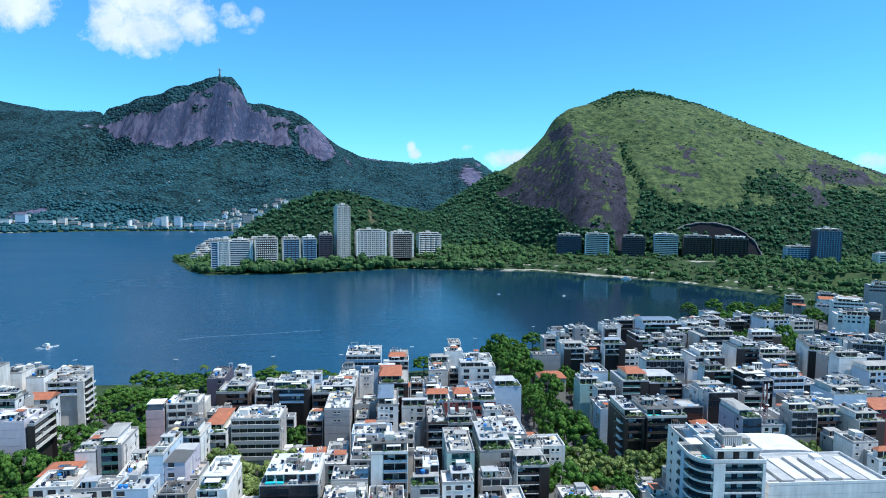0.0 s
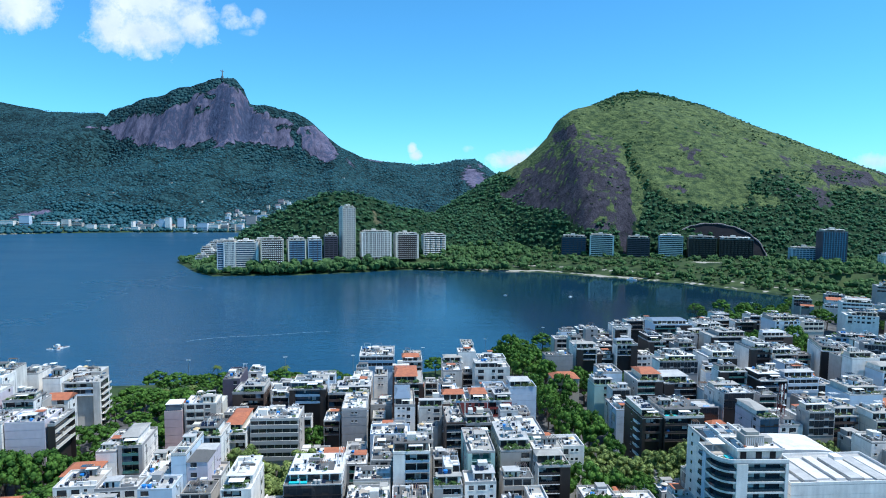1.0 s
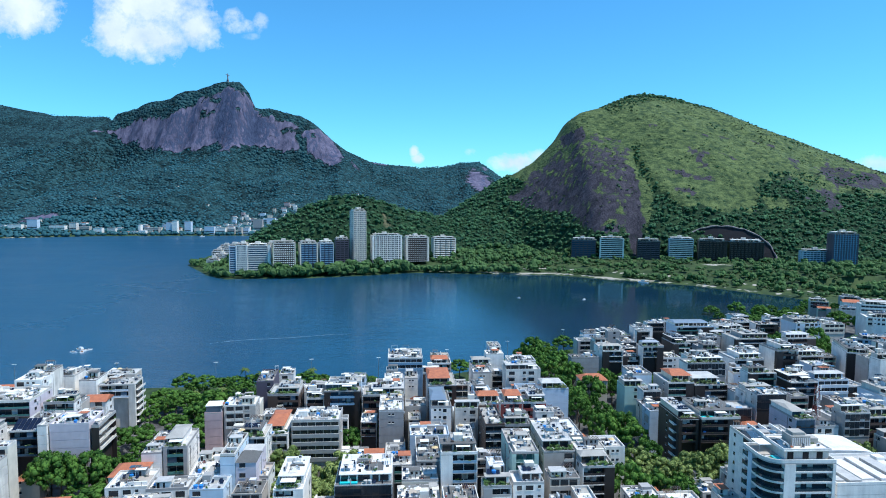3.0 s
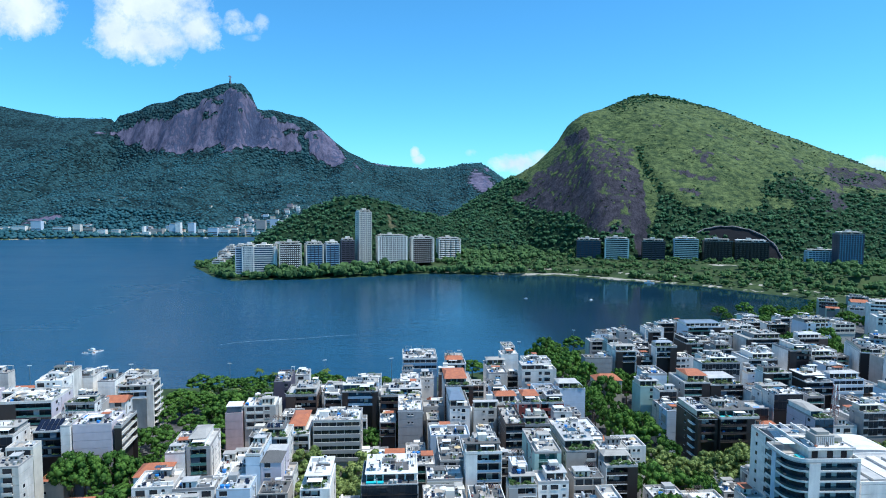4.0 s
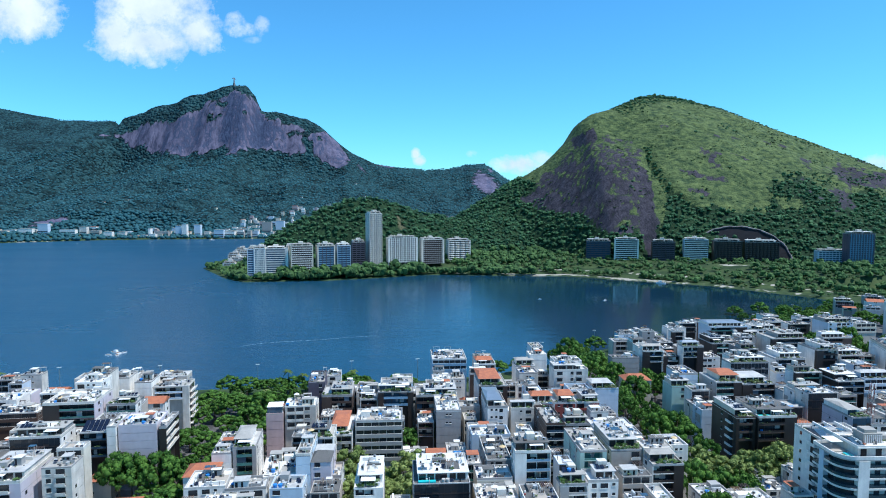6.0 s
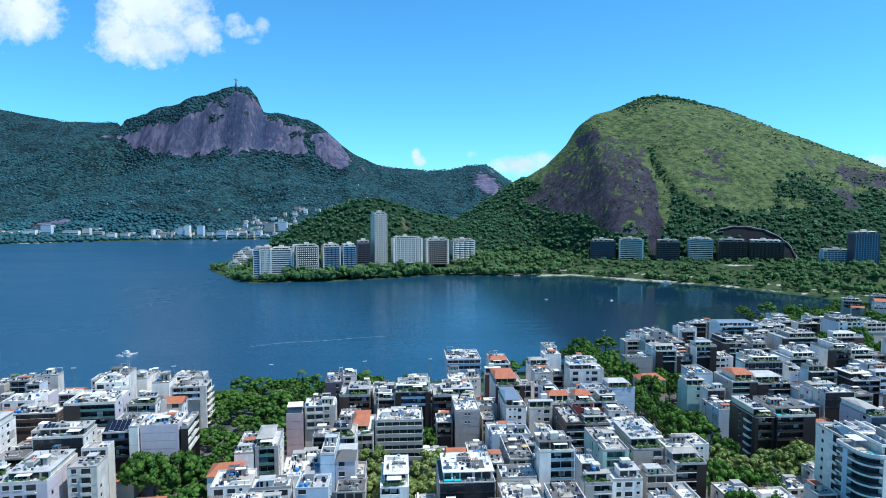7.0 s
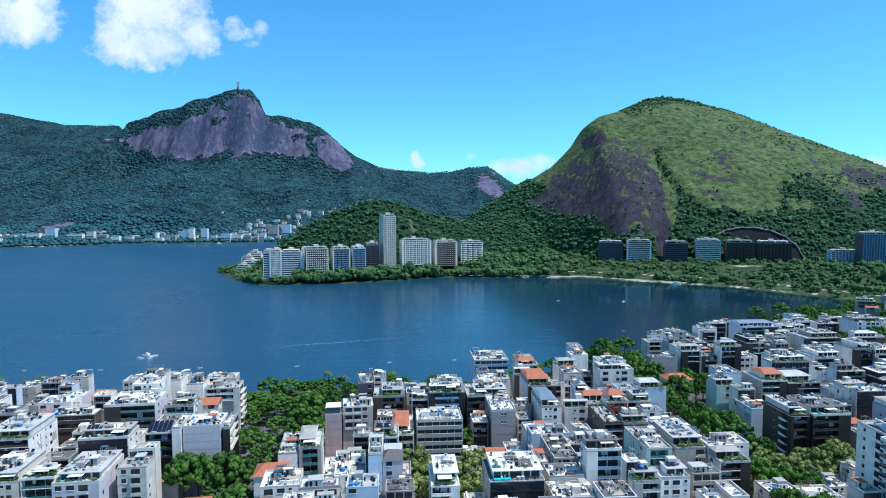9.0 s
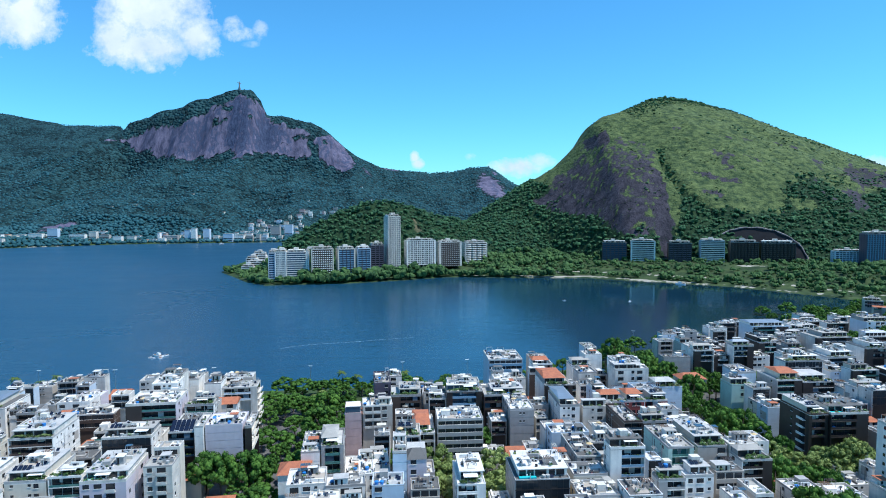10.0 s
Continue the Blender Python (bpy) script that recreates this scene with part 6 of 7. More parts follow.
# ---------------------------------------------------------------- woods and trees
def leaf_material(name, dark, light, scale=0.25):
    m = bpy.data.materials.new(name)
    m.use_nodes = True
    nt = m.node_tree
    b = nt.nodes["Principled BSDF"]
    b.inputs["Roughness"].default_value = 0.65
    b.inputs["Specular IOR Level"].default_value = 0.1
    geo, tc, n = nt.nodes.new("ShaderNodeNewGeometry"), nt.nodes.new("ShaderNodeTexCoord"), nt.nodes.new("ShaderNodeTexNoise")
    info = nt.nodes.new("ShaderNodeObjectInfo")
    n.inputs["Scale"].default_value, n.inputs["Detail"].default_value = scale, 5
    nt.links.new(tc.outputs["Object"], n.inputs["Vector"])
    a = nt.nodes.new("ShaderNodeMath")
    a.operation = "MULTIPLY_ADD"
    nt.links.new(geo.outputs["Random Per Island"], a.inputs[0])
    a.inputs[1].default_value = 0.55
    nt.links.new(n.outputs["Fac"], a.inputs[2])
    c = nt.nodes.new("ShaderNodeMath")
    c.operation = "MULTIPLY_ADD"
    nt.links.new(info.outputs["Random"], c.inputs[0])
    c.inputs[1].default_value = 0.3
    nt.links.new(a.outputs[0], c.inputs[2])
    r = nt.nodes.new("ShaderNodeMapRange")
    r.inputs["From Min"].default_value, r.inputs["From Max"].default_value = 0.45, 1.25
    nt.links.new(c.outputs[0], r.inputs["Value"])
    mix = nt.nodes.new("ShaderNodeMix")
    mix.data_type = "RGBA"
    mix.inputs[6].default_value, mix.inputs[7].default_value = (*dark, 1), (*light, 1)
    nt.links.new(r.outputs[0], mix.inputs[0])
    nt.links.new(mix.outputs[2], b.inputs["Base Color"])
    # sunlight shining through the leaves
    thin, blend, end = nt.nodes.new("ShaderNodeBsdfTranslucent"), nt.nodes.new("ShaderNodeMixShader"), nt.nodes["Material Output"]
    nt.links.new(mix.outputs[2], thin.inputs["Color"])
    blend.inputs[0].default_value = 0.15
    nt.links.new(b.outputs[0], blend.inputs[1])
    nt.links.new(thin.outputs[0], blend.inputs[2])
    nt.links.new(blend.outputs[0], end.inputs["Surface"])
    return m


# wood_far: leaf colours carry the blue cast of distance haze
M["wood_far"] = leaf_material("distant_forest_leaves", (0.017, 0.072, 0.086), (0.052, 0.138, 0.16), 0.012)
M["wood_hill"] = leaf_material("hill_forest_leaves", (0.017, 0.056, 0.035), (0.078, 0.16, 0.068), 0.05)
M["wood_bank"] = leaf_material("park_tree_leaves", (0.011, 0.038, 0.018), (0.092, 0.162, 0.052), 0.045)
M["crown"] = leaf_material("broadleaf_leaves", (0.02, 0.062, 0.014), (0.125, 0.235, 0.042), 0.3)
M["crown_pale"] = leaf_material("pale_mango_leaves", (0.06, 0.105, 0.026), (0.31, 0.37, 0.12), 0.3)
M["palm"] = leaf_material("palm_leaves", (0.03, 0.06, 0.012), (0.14, 0.18, 0.04), 0.4)


def ico(sub):
    bm = bmesh.new()
    bmesh.ops.create_icosphere(bm, subdivisions=sub, radius=1.0)
    v = np.array([p.co[:] for p in bm.verts])
    f = np.array([[q.index for q in p.verts] for p in bm.faces])
    bm.free()
    return v, f


ICO = {1: ico(1), 2: ico(2)}


def clumps(name, xyz, radius, material, label, category, sub=2, squash=0.8, rough=0.28, seed=1, ob_kind="stuff", lumps=1, smooth=False):
    """Many lumpy crowns in one object, each of several smaller lumps."""
    rs = np.random.RandomState(seed)
    if lumps > 1:
        xyz, radius = np.repeat(xyz, lumps, 0), np.repeat(radius, lumps)
        a, q = rs.uniform(0, 2 * math.pi, len(radius)), np.sqrt(rs.uniform(0.05, 1, len(radius)))
        xyz = xyz + np.column_stack([np.cos(a) * q, np.sin(a) * q, rs.uniform(-0.25, 0.62, len(radius)) * (1.15 - q)]) * radius[:, None] * 0.78
        radius = radius * rs.uniform(0.40, 0.66, len(radius))
    v, f = ICO[sub]
    forms = []
    for _ in range(8):
        k = 1 + rough * rs.uniform(-1, 1, len(v)) + 0.18 * np.sin(v[:, 0] * 3 + rs.uniform(0, 6)) * np.sin(v[:, 1] * 3 + rs.uniform(0, 6))
        w = v * k[:, None]
        w[:, 2] *= squash
        forms.append(w)
    n = len(xyz)
    verts, pick = np.empty((n, len(v), 3)), rs.randint(0, 8, n)
    turn = rs.uniform(0, 2 * math.pi, n)
    base = np.array(forms)[pick]
    cs, sn = np.cos(turn)[:, None], np.sin(turn)[:, None]
    verts[:, :, 0] = (base[:, :, 0] * cs - base[:, :, 1] * sn) * radius[:, None] + xyz[:, 0:1]
    verts[:, :, 1] = (base[:, :, 0] * sn + base[:, :, 1] * cs) * radius[:, None] + xyz[:, 1:2]
    verts[:, :, 2] = base[:, :, 2] * radius[:, None] + xyz[:, 2:3]
    faces = (f[None] + (np.arange(n) * len(v))[:, None, None]).reshape(-1, 3)
    me = bpy.data.meshes.new(name)
    me.vertices.add(n * len(v))
    me.vertices.foreach_set("co", verts.ravel())
    me.loops.add(len(faces) * 3)
    me.loops.foreach_set("vertex_index", faces.ravel())
    me.polygons.add(len(faces))
    me.polygons.foreach_set("loop_start", np.arange(len(faces)) * 3)
    me.polygons.foreach_set("use_smooth", np.full(len(faces), smooth))
    me.update(calc_edges=True)
    me.materials.append(material)
    ob = new(name, me)
    return tagged(ob, label, category, kind=ob_kind)


def scatter(x0, x1, y0, y1, gap, seed):
    rs = np.random.RandomState(seed)
    gx, gy = np.meshgrid(np.arange(x0, x1, gap), np.arange(y0, y1, gap))
    x = gx.ravel() + rs.uniform(-0.55, 0.55, gx.size) * gap
    y = gy.ravel() + rs.uniform(-0.55, 0.55, gx.size) * gap
    return x, y, rs


# far range: crowns over every slope that faces the lagoon
x, y, rs = scatter(-2500, 450, 1640, 3480, 10.4, 5)
seen = (x > -0.78 * y - 140) & (x < 0.2 * y)
x, y = x[seen], y[seen]
z = massif(x, y)
ridge_y = np.interp(x, [-3600, -2100, -1640, -1500, -1200, -900, -600, -400, -200, 100, 330, 900], [3350, 3300, 3200, 2900, 2850, 2850, 2900, 2900, 3050, 3350, 3450, 3500])
keep = (z > 14) & (massif_rock(x, y) + np.where(z > 380, 0.55, 0.2) * rs.uniform(-0.4, 1, len(x)) < 0.34) & (z > dome(x, y)) & (z > low_ground(x, y) + 2) & (y < ridge_y + 10) & ((z < 390) | (x < -1560) | (rs.uniform(0, 1, len(x)) < 0.5))
x, y, z = x[keep], y[keep], z[keep]
rad = np.where(z > 330, 0.52, 1.0) * (2.6 + 4.4 * rs.uniform(0, 1, len(x)) ** 2.2) * (1 + 0.2 * wave(x, y, 240, 71))
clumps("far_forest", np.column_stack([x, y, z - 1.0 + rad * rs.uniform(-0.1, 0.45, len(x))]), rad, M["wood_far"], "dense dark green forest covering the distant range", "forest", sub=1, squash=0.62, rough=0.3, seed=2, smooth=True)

# granite hill: woods at its foot and on its far shoulder, bushes on the grass
x, y, rs = scatter(-40, 1300, 930, 1600, 6.4, 6)
z = dome(x, y)
open_ = np.maximum(dome_grass(x, y) * 1.0, dome_rock(x, y) * 1.25)
top_wood = ((z > np.interp(x, [350, 372, 412, 440, 560, 650], [330, 296, 300, 326, 332, 322]) + 7 * wave(x, y, 70, 61)) & (x > 352) & (x < 650)).astype(float)
shoulder = ease((wave(x, y, 170, 41) - 0.2) / 0.25) * ease((x - 640) / 60) * (z < 170)
chance = np.clip(1.25 - 1.5 * open_, 0, 1)
chance = np.maximum(chance, np.maximum(0.95 * top_wood, 0.9 * shoulder))
chance = np.maximum(chance, 0.008 + 0.3 * ease((wave(x, y, 90, 44) - 0.55) / 0.2))
cleft = (np.abs(x - cleft_x(y) - 2) < 7.0) & (y < 1205)
chance = np.where(cleft, 1.0, chance)
ridge_y = np.interp(x, [-60, 218, 300, 485, 620, 900, 1200, 1700, 2300], [1330, 1345, 1335, 1410, 1455, 1490, 1650, 1800, 2000])
keep = (rs.uniform(0, 1, len(x)) < chance) & (z > 13) & (y < ridge_y + 25) & (z > knoll(x, y) - 6)
x, y, z, open_ = x[keep], y[keep], z[keep], open_[keep]
cleft = (np.abs(x - cleft_x(y) - 2) < 7.0) & (y < 1205)
rad = np.where(cleft, rs.uniform(3.0, 4.8, len(x)), np.where(open_ > 0.5, rs.uniform(1.2, 3.6, len(x)), 2.7 + 3.9 * rs.uniform(0, 1, len(x)) ** 2))
clumps("hillside_wood", np.column_stack([x, y, z + rad * 0.35]), rad, M["wood_hill"], "dense green woodland and scrub on the granite hill", "forest", sub=1, squash=0.8, rough=0.36, seed=3, lumps=3)

# low scrub over the grass and on ledges of the rock
x, y, rs = scatter(150, 1250, 980, 1560, 6.4, 16)
z, rock = dome(x, y), dome_rock(x, y)
grass = dome_grass(x, y)
keep = (grass > 0.4) & (y < np.interp(x, [-60, 218, 300, 485, 620, 900, 1200, 1700], [1330, 1345, 1335, 1410, 1455, 1490, 1650, 1800]) + 15)
keep &= rs.uniform(0, 1, len(x)) < np.where(rock > 0.45, 0.22, 0.22 + 0.7 * ease((wave(x, y, 75, 49) + 0.05) / 0.35))
x, y, z = x[keep], y[keep], z[keep]
rad = (0.8 + 2.4 * rs.uniform(0, 1, len(x)) ** 2) * (1 + 0.4 * wave(x, y, 140, 48))
M["scrub"] = leaf_material("dry_scrub", (0.01, 0.03, 0.013), (0.07, 0.112, 0.038), 0.03)
clumps("scrub", np.column_stack([x, y, z + 0.1]), rad, M["scrub"], "low green scrub and tussock grass on the hill", "scrub", sub=1, squash=0.45, seed=13, lumps=2)

# knoll behind the point
x, y, rs = scatter(-345, 262, 905, 1330, 5.6, 7)
z = knoll(x, y)
keep = (z > 8) & (z > low_ground(x, y)) & (knoll_scar(x, y) < 0.45 + 0.3 * rs.uniform(-1, 1, len(x))) & (z > dome(x, y) - 6)
x, y, z = x[keep], y[keep], z[keep]
rad = 2.4 + 3.8 * rs.uniform(0, 1, len(x)) ** 2
clumps("knoll_wood", np.column_stack([x, y, z + rad * 0.35]), rad, M["wood_hill"], "thick green woodland covering the low hill", "forest", sub=1, squash=0.8, rough=0.36, seed=4, lumps=3)

# parkland along the far banks
x, y, rs = scatter(-420, 900, 660, 1130, 8.2, 8)
s = shore_distance(x, y)
ground_h = height(x, y)
dens = 0.4 + 0.7 * ease((wave(x, y, 90, 51) + 0.15) / 0.4)
dens = np.where(s > 72, 0.85, dens) * np.where(s < 17, np.where(x > 60, 0.22, 0.8), 1) * np.where((x > 140) & (s < 72), 0.92, 1)
lawn = 0.9 * np.exp(-(((x - 420) / 70) ** 2 + ((y - 890 + 0.25 * (x - 420)) / 26) ** 2)) + 0.8 * np.exp(-((s - 46 - 4 * wave(x, y, 180, 39)) / 5) ** 2) * (x > 120) + 0.35 * ease((wave(x, y, 55, 57) - 0.15) / 0.2) * (s < 75)
keep = (s > 5) & (rs.uniform(0, 1, len(x)) < dens - lawn) & (ground_h < 26) & (y > 650)
keep &= ~((x < 460) & (y < 690))
x, y, ground_h, s = x[keep], y[keep], ground_h[keep], s[keep]
# a thick belt of trees at the water's edge before the towers
belt = [(-316, 882), (-296, 850), (-276, 838), (-236, 846), (-172, 856), (-98, 890), (-28, 932), (80, 922), (130, 916)]
bx, by = [], []
for (ax, ay), (cx2, cy2) in zip(belt, belt[1:]):
    n = int(math.hypot(cx2 - ax, cy2 - ay) / 3.2)
    t = rs.uniform(0, 1, n)
    bx.append(ax + (cx2 - ax) * t + rs.uniform(-3.5, 3.5, n))
    by.append(ay + (cy2 - ay) * t + rs.uniform(-6, 1.5, n))
bx, by = np.concatenate(bx), np.concatenate(by)
ok = shore_distance(bx, by) > 2
rad = (2.2 + 5.4 * rs.uniform(0, 1, len(x)) ** 2.2) * np.where(x < 180, 0.95, np.where(y > 900, 0.66, 0.85))
clumps("bank_trees", np.column_stack([x, y, ground_h + rad * rs.uniform(0.6, 1.15, len(x))]), rad, M["wood_bank"], "leafy green park trees along the far bank", "trees", sub=1, squash=0.95, rough=0.4, seed=5, lumps=7)

bx, by = bx[ok], by[ok]
# a second, taller row close before the facades
row = rs.uniform(-236, -40, 90)
bx, by = np.concatenate([bx, row]), np.concatenate([by, np.interp(row, [-236, -172, -98, -40], [852, 864, 899, 933]) + rs.uniform(-4, 2, 90)])
rad = rs.uniform(3.4, 6.8, len(bx)) * np.where(bx < -235, 0.85, np.where(bx < -30, 1.2, 1.0))
clumps("waterside_trees", np.column_stack([bx, by, height(bx, by) + rad * rs.uniform(0.75, 1.6, len(bx)) + np.where(np.arange(len(bx)) >= len(bx) - 90, rs.uniform(0, 5.5, len(bx)), 0)]), rad, M["wood_bank"], "tall dark green trees at the water's edge before the towers", "trees", sub=1, squash=1.05, rough=0.4, seed=15, lumps=8)

# far shore, below the range
x, y, rs = scatter(-1900, -330, 1380, 2060, 11.0, 9)
s = shore_distance(x, y)
keep = (s > 6) & (s < 330) & (rs.uniform(0, 1, len(x)) < 0.8) & (massif_rock(x, y) < 0.4)
x, y = x[keep], y[keep]
rad = rs.uniform(4.0, 8.0, len(x))
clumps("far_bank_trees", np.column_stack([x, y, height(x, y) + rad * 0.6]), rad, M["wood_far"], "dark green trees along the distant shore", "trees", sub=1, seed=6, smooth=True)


def crown_shape(r, wide, tall, lumps, leaf):
    """Soft lumps round a domed outline, each shaggy with small leaf sprays, with gaps between them."""
    s = Shape()
    v, f = ICO[1]
    for i in range(lumps):
        a, e = i * 2.4 + r.uniform(-0.4, 0.4), math.asin(r.uniform(-0.25, 1.0))
        q = r.uniform(0.5, 1.0) ** 0.5
        c = Vector((math.cos(a) * math.cos(e) * wide * q, math.sin(a) * math.cos(e) * wide * q, math.sin(e) * tall * q))
        k = r.uniform(0.12, 0.23) * wide
        n = len(s.v)
        s.v += [(c.x + p[0] * k * r.uniform(0.8, 1.2), c.y + p[1] * k * r.uniform(0.8, 1.2), c.z + p[2] * k * 0.7 * r.uniform(0.8, 1.2)) for p in v]
        s.f += [tuple(int(n + j) for j in t) for t in f]
        for _ in range(26):
            d = Vector((r.gauss(0, 1), r.gauss(0, 1), r.gauss(0.5, 0.8))).normalized()
            p = c + Vector((d.x, d.y, d.z * 0.72)) * k * r.uniform(0.9, 1.12)
            u = d.cross(Vector((r.uniform(-1, 1), r.uniform(-1, 1), r.uniform(-1, 1)))).normalized() * leaf * r.uniform(0.7, 1.4)
            w = (d * 0.45 + u.cross(d).normalized()).normalized() * leaf * r.uniform(0.8, 1.5)
            n = len(s.v)
            s.v += [tuple(p - u), tuple(p + u), tuple(p + w)]
            s.f.append((n, n + 1, n + 2))
    return s


def make_tree(seed, wide, high, leaves, label):
    r = random.Random(seed)
    t = thing("tree", pose(0, 0, -200), label, "tree", "street and park trees")
    s = Shape()
    s.rod((0, 0, 0), (0.2, 0.1, high * 0.42), 0.38, 0.28, 7)
    for i in range(4):
        a = i * 1.6 + r.uniform(-0.3, 0.3)
        s.rod((0.2, 0.1, high * 0.4), (math.cos(a) * wide * 0.6, math.sin(a) * wide * 0.6, high * r.uniform(0.62, 0.8)), 0.2, 0.07, 5)
    part("trunk", s, M["bark"], t)
    c = part("crown", crown_shape(r, wide, high * 0.36, 58, 0.36), M[leaves], t, smooth=True)
    c.location = (0, 0, high * 0.62)
    return t


TREES = [make_tree(s, wd, hi, lv, lb) for s, wd, hi, lv, lb in (
    (1, 5.2, 12, "crown", "broad dark green leafy street tree"), (2, 6.4, 13, "crown", "wide spreading green shade tree"),
    (3, 4.4, 11, "crown", "round bright green leafy tree"), (4, 5.6, 12, "crown_pale", "pale green tree with feathery clumped crown"),
    (5, 4.2, 10, "crown_pale", "small pale green leafy tree"))]
used_tree = [False] * len(TREES)


def tree(x, y, kind, size=1.0, turn=0.0, tall=1.0):
    z = float(low_ground(np.array([x]), np.array([y]))[0])
    m = pose(x, y, z - 0.1, 0, 0, turn)
    if not used_tree[kind]:
        used_tree[kind] = True
        TREES[kind].matrix_basis = m @ Matrix.Diagonal((size, size, size * tall, 1))
        return
    TREES[kind].scale = (1, 1, 1)
    c = copy_thing(TREES[kind], m)
    c.matrix_basis = m @ Matrix.Diagonal((size, size, size * tall, 1))


def grove(x0, x1, y0, y1, gap, kinds, seed, low=0.85, high=1.2, far=2.0, tall=1.5):
    r = random.Random(seed)
    yy = y0
    while yy <= y1:
        xx = x0 + r.uniform(0, gap * 0.5)
        while xx <= x1:
            px, py = xx + r.uniform(-1.5, 1.5), yy + r.uniform(-1.5, 1.5)
            if free(px, py, far):
                tree(px, py, r.choice(kinds), r.uniform(low, high), r.uniform(0, 360), tall * r.uniform(0.85, 1.1))
            xx += gap
        yy += gap


def avenue(points, gap, side, kinds, seed, low=0.8, high=1.15, rows=(0,), tall=1.0):
    r = random.Random(seed)
    for (ax, ay), (bx, by) in zip(points, points[1:]):
        n = max(1, int(math.hypot(bx - ax, by - ay) / gap))
        for i in range(n):
            for row in rows:
                t = (i + r.uniform(0, 0.6)) / n
                px, py = ax + (bx - ax) * t + row + r.uniform(-side, side), ay + (by - ay) * t + r.uniform(-side, side)
                if free(px, py, 1.0):
                    tree(px, py, r.choice(kinds), r.uniform(low, high), r.uniform(0, 360), tall * r.uniform(0.9, 1.1))


# the shaded street that runs down to the lagoon, and the other green spots between the blocks
avenue([(76, 392), (80, 330), (84, 285), (86, 240), (88, 214)], 10, 1.5, (0, 1, 2), 11, rows=(-6, 4), tall=1.45)
grove(86, 99, 196, 209, 7.0, (3, 0, 1), 12, 0.9, 1.2, tall=1.2)
grove(84, 134, 210.5, 220, 6.0, (3, 3, 4), 39, 0.9, 1.15, far=0.8, tall=1.15)
grove(74, 93, 150, 194, 8.5, (0, 1, 2), 13)
grove(-128, -88, 160, 202, 9.5, (0, 3, 2, 1), 14, 0.8, 1.15, tall=1.0)
avenue([(-119, 201.5), (-98, 206)], 4.0, 1.0, (0, 3, 1), 37, 0.9, 1.1, tall=1.3)
grove(-116, -78, 208, 298, 10.5, (0, 1, 2), 15, 0.65, 1.15, tall=1.05)
grove(-128, -86, 286, 306, 10.5, (0, 1, 2), 16, 0.75, 1.0, tall=0.95)
grove(-45, -14, 186, 210, 6.5, (3, 4, 3), 17, 0.95, 1.25, tall=1.2)
grove(-22, -8, 236, 250, 6.5, (0, 2), 18, 0.7, 0.95)
grove(-62, -52, 212, 222, 6.0, (0, 2), 19, 0.6, 0.8)
grove(98, 126, 296, 322, 9, (0, 1, 2), 20)
grove(196, 226, 250, 268, 7.5, (0, 1), 21)
grove(232, 268, 372, 404, 10, (0, 1), 22)
grove(270, 430, 420, 600, 24, (0, 1, 2), 23, tall=1.0)
grove(0, 22, 198, 212, 6.5, (3, 0), 24, 0.6, 0.85)
grove(148, 172, 205, 221, 6.5, (0, 3), 25, 0.7, 1.0)
avenue([(-126, 330), (-70, 338), (-40, 346), (20, 364)], 13.0, 2.5, (0, 1, 2), 26, 0.5, 0.8, rows=(0,), tall=0.75)
avenue([(20, 362), (62, 386), (100, 424), (178, 452), (246, 490), (326, 546), (392, 600)], 12.5, 2.5, (0, 1, 2), 40, 0.8, 1.1, rows=(0,), tall=0.95)
avenue([(-126, 322), (-70, 329), (-40, 336), (20, 353), (62, 377), (100, 416), (178, 444), (246, 482), (326, 540), (392, 594)], 26.0, 2.5, (0, 1, 2), 27, 0.55, 0.8, rows=(0,), tall=0.8)
avenue([(-128, 324), (-70, 332), (-36, 342)], 6.5, 3.0, (0, 1, 2), 36, 0.75, 1.05, rows=(0,), tall=0.85)
avenue([(-126, 314), (-70, 322), (-36, 330)], 7.5, 2.0, (0, 2, 4), 38, 0.55, 0.75, rows=(0,), tall=0.8)
avenue([(-236, 322), (-214, 323)], 9.0, 2.0, (0, 2), 28, 0.6, 0.8)
avenue([(-176, 324), (-160, 326)], 7.0, 2.0, (0, 2), 29, 0.8, 1.0)


def make_palm(seed, high):
    r = random.Random(seed)
    t = thing("palm_tree", pose(0, 0, -200), "slim coconut palm with arching fronds by the water", "palm tree", "shore palms")
    part("trunk", Shape().rod((0, 0, 0), (0.5, 0.2, high * 0.55), 0.24, 0.19, 7).rod((0.5, 0.2, high * 0.55), (0.7, 0.4, high), 0.19, 0.14, 7), M["bark"], t)
    for i in range(12):
        a, lift = i * 2.4, r.uniform(-0.35, 1.0)
        s = Shape()
        ln, seg = r.uniform(3.0, 3.9), 6
        for j in range(seg + 1):
            u = j / seg
            rad, up = u * ln * (1 - 0.12 * u), lift * u * ln * 0.55 - 1.9 * u * u
            cx, cy, cz = 0.7 + math.cos(a) * rad, 0.4 + math.sin(a) * rad, high + up
            wd = 0.52 * math.sin(math.pi * min(1, 0.12 + 0.86 * u)) + 0.05
            px, py = -math.sin(a) * wd, math.cos(a) * wd
            s.v += [(cx - px, cy - py, cz - wd * 0.5), (cx, cy, cz), (cx + px, cy + py, cz - wd * 0.5)]
            if j:
                n = len(s.v) - 6
                s.f += [(n, n + 1, n + 4, n + 3), (n + 1, n + 2, n + 5, n + 4)]
        part("frond", s, M["palm"], t)
    return t


PALM = make_palm(3, 11.5)
first_palm = True
r_p = random.Random(33)
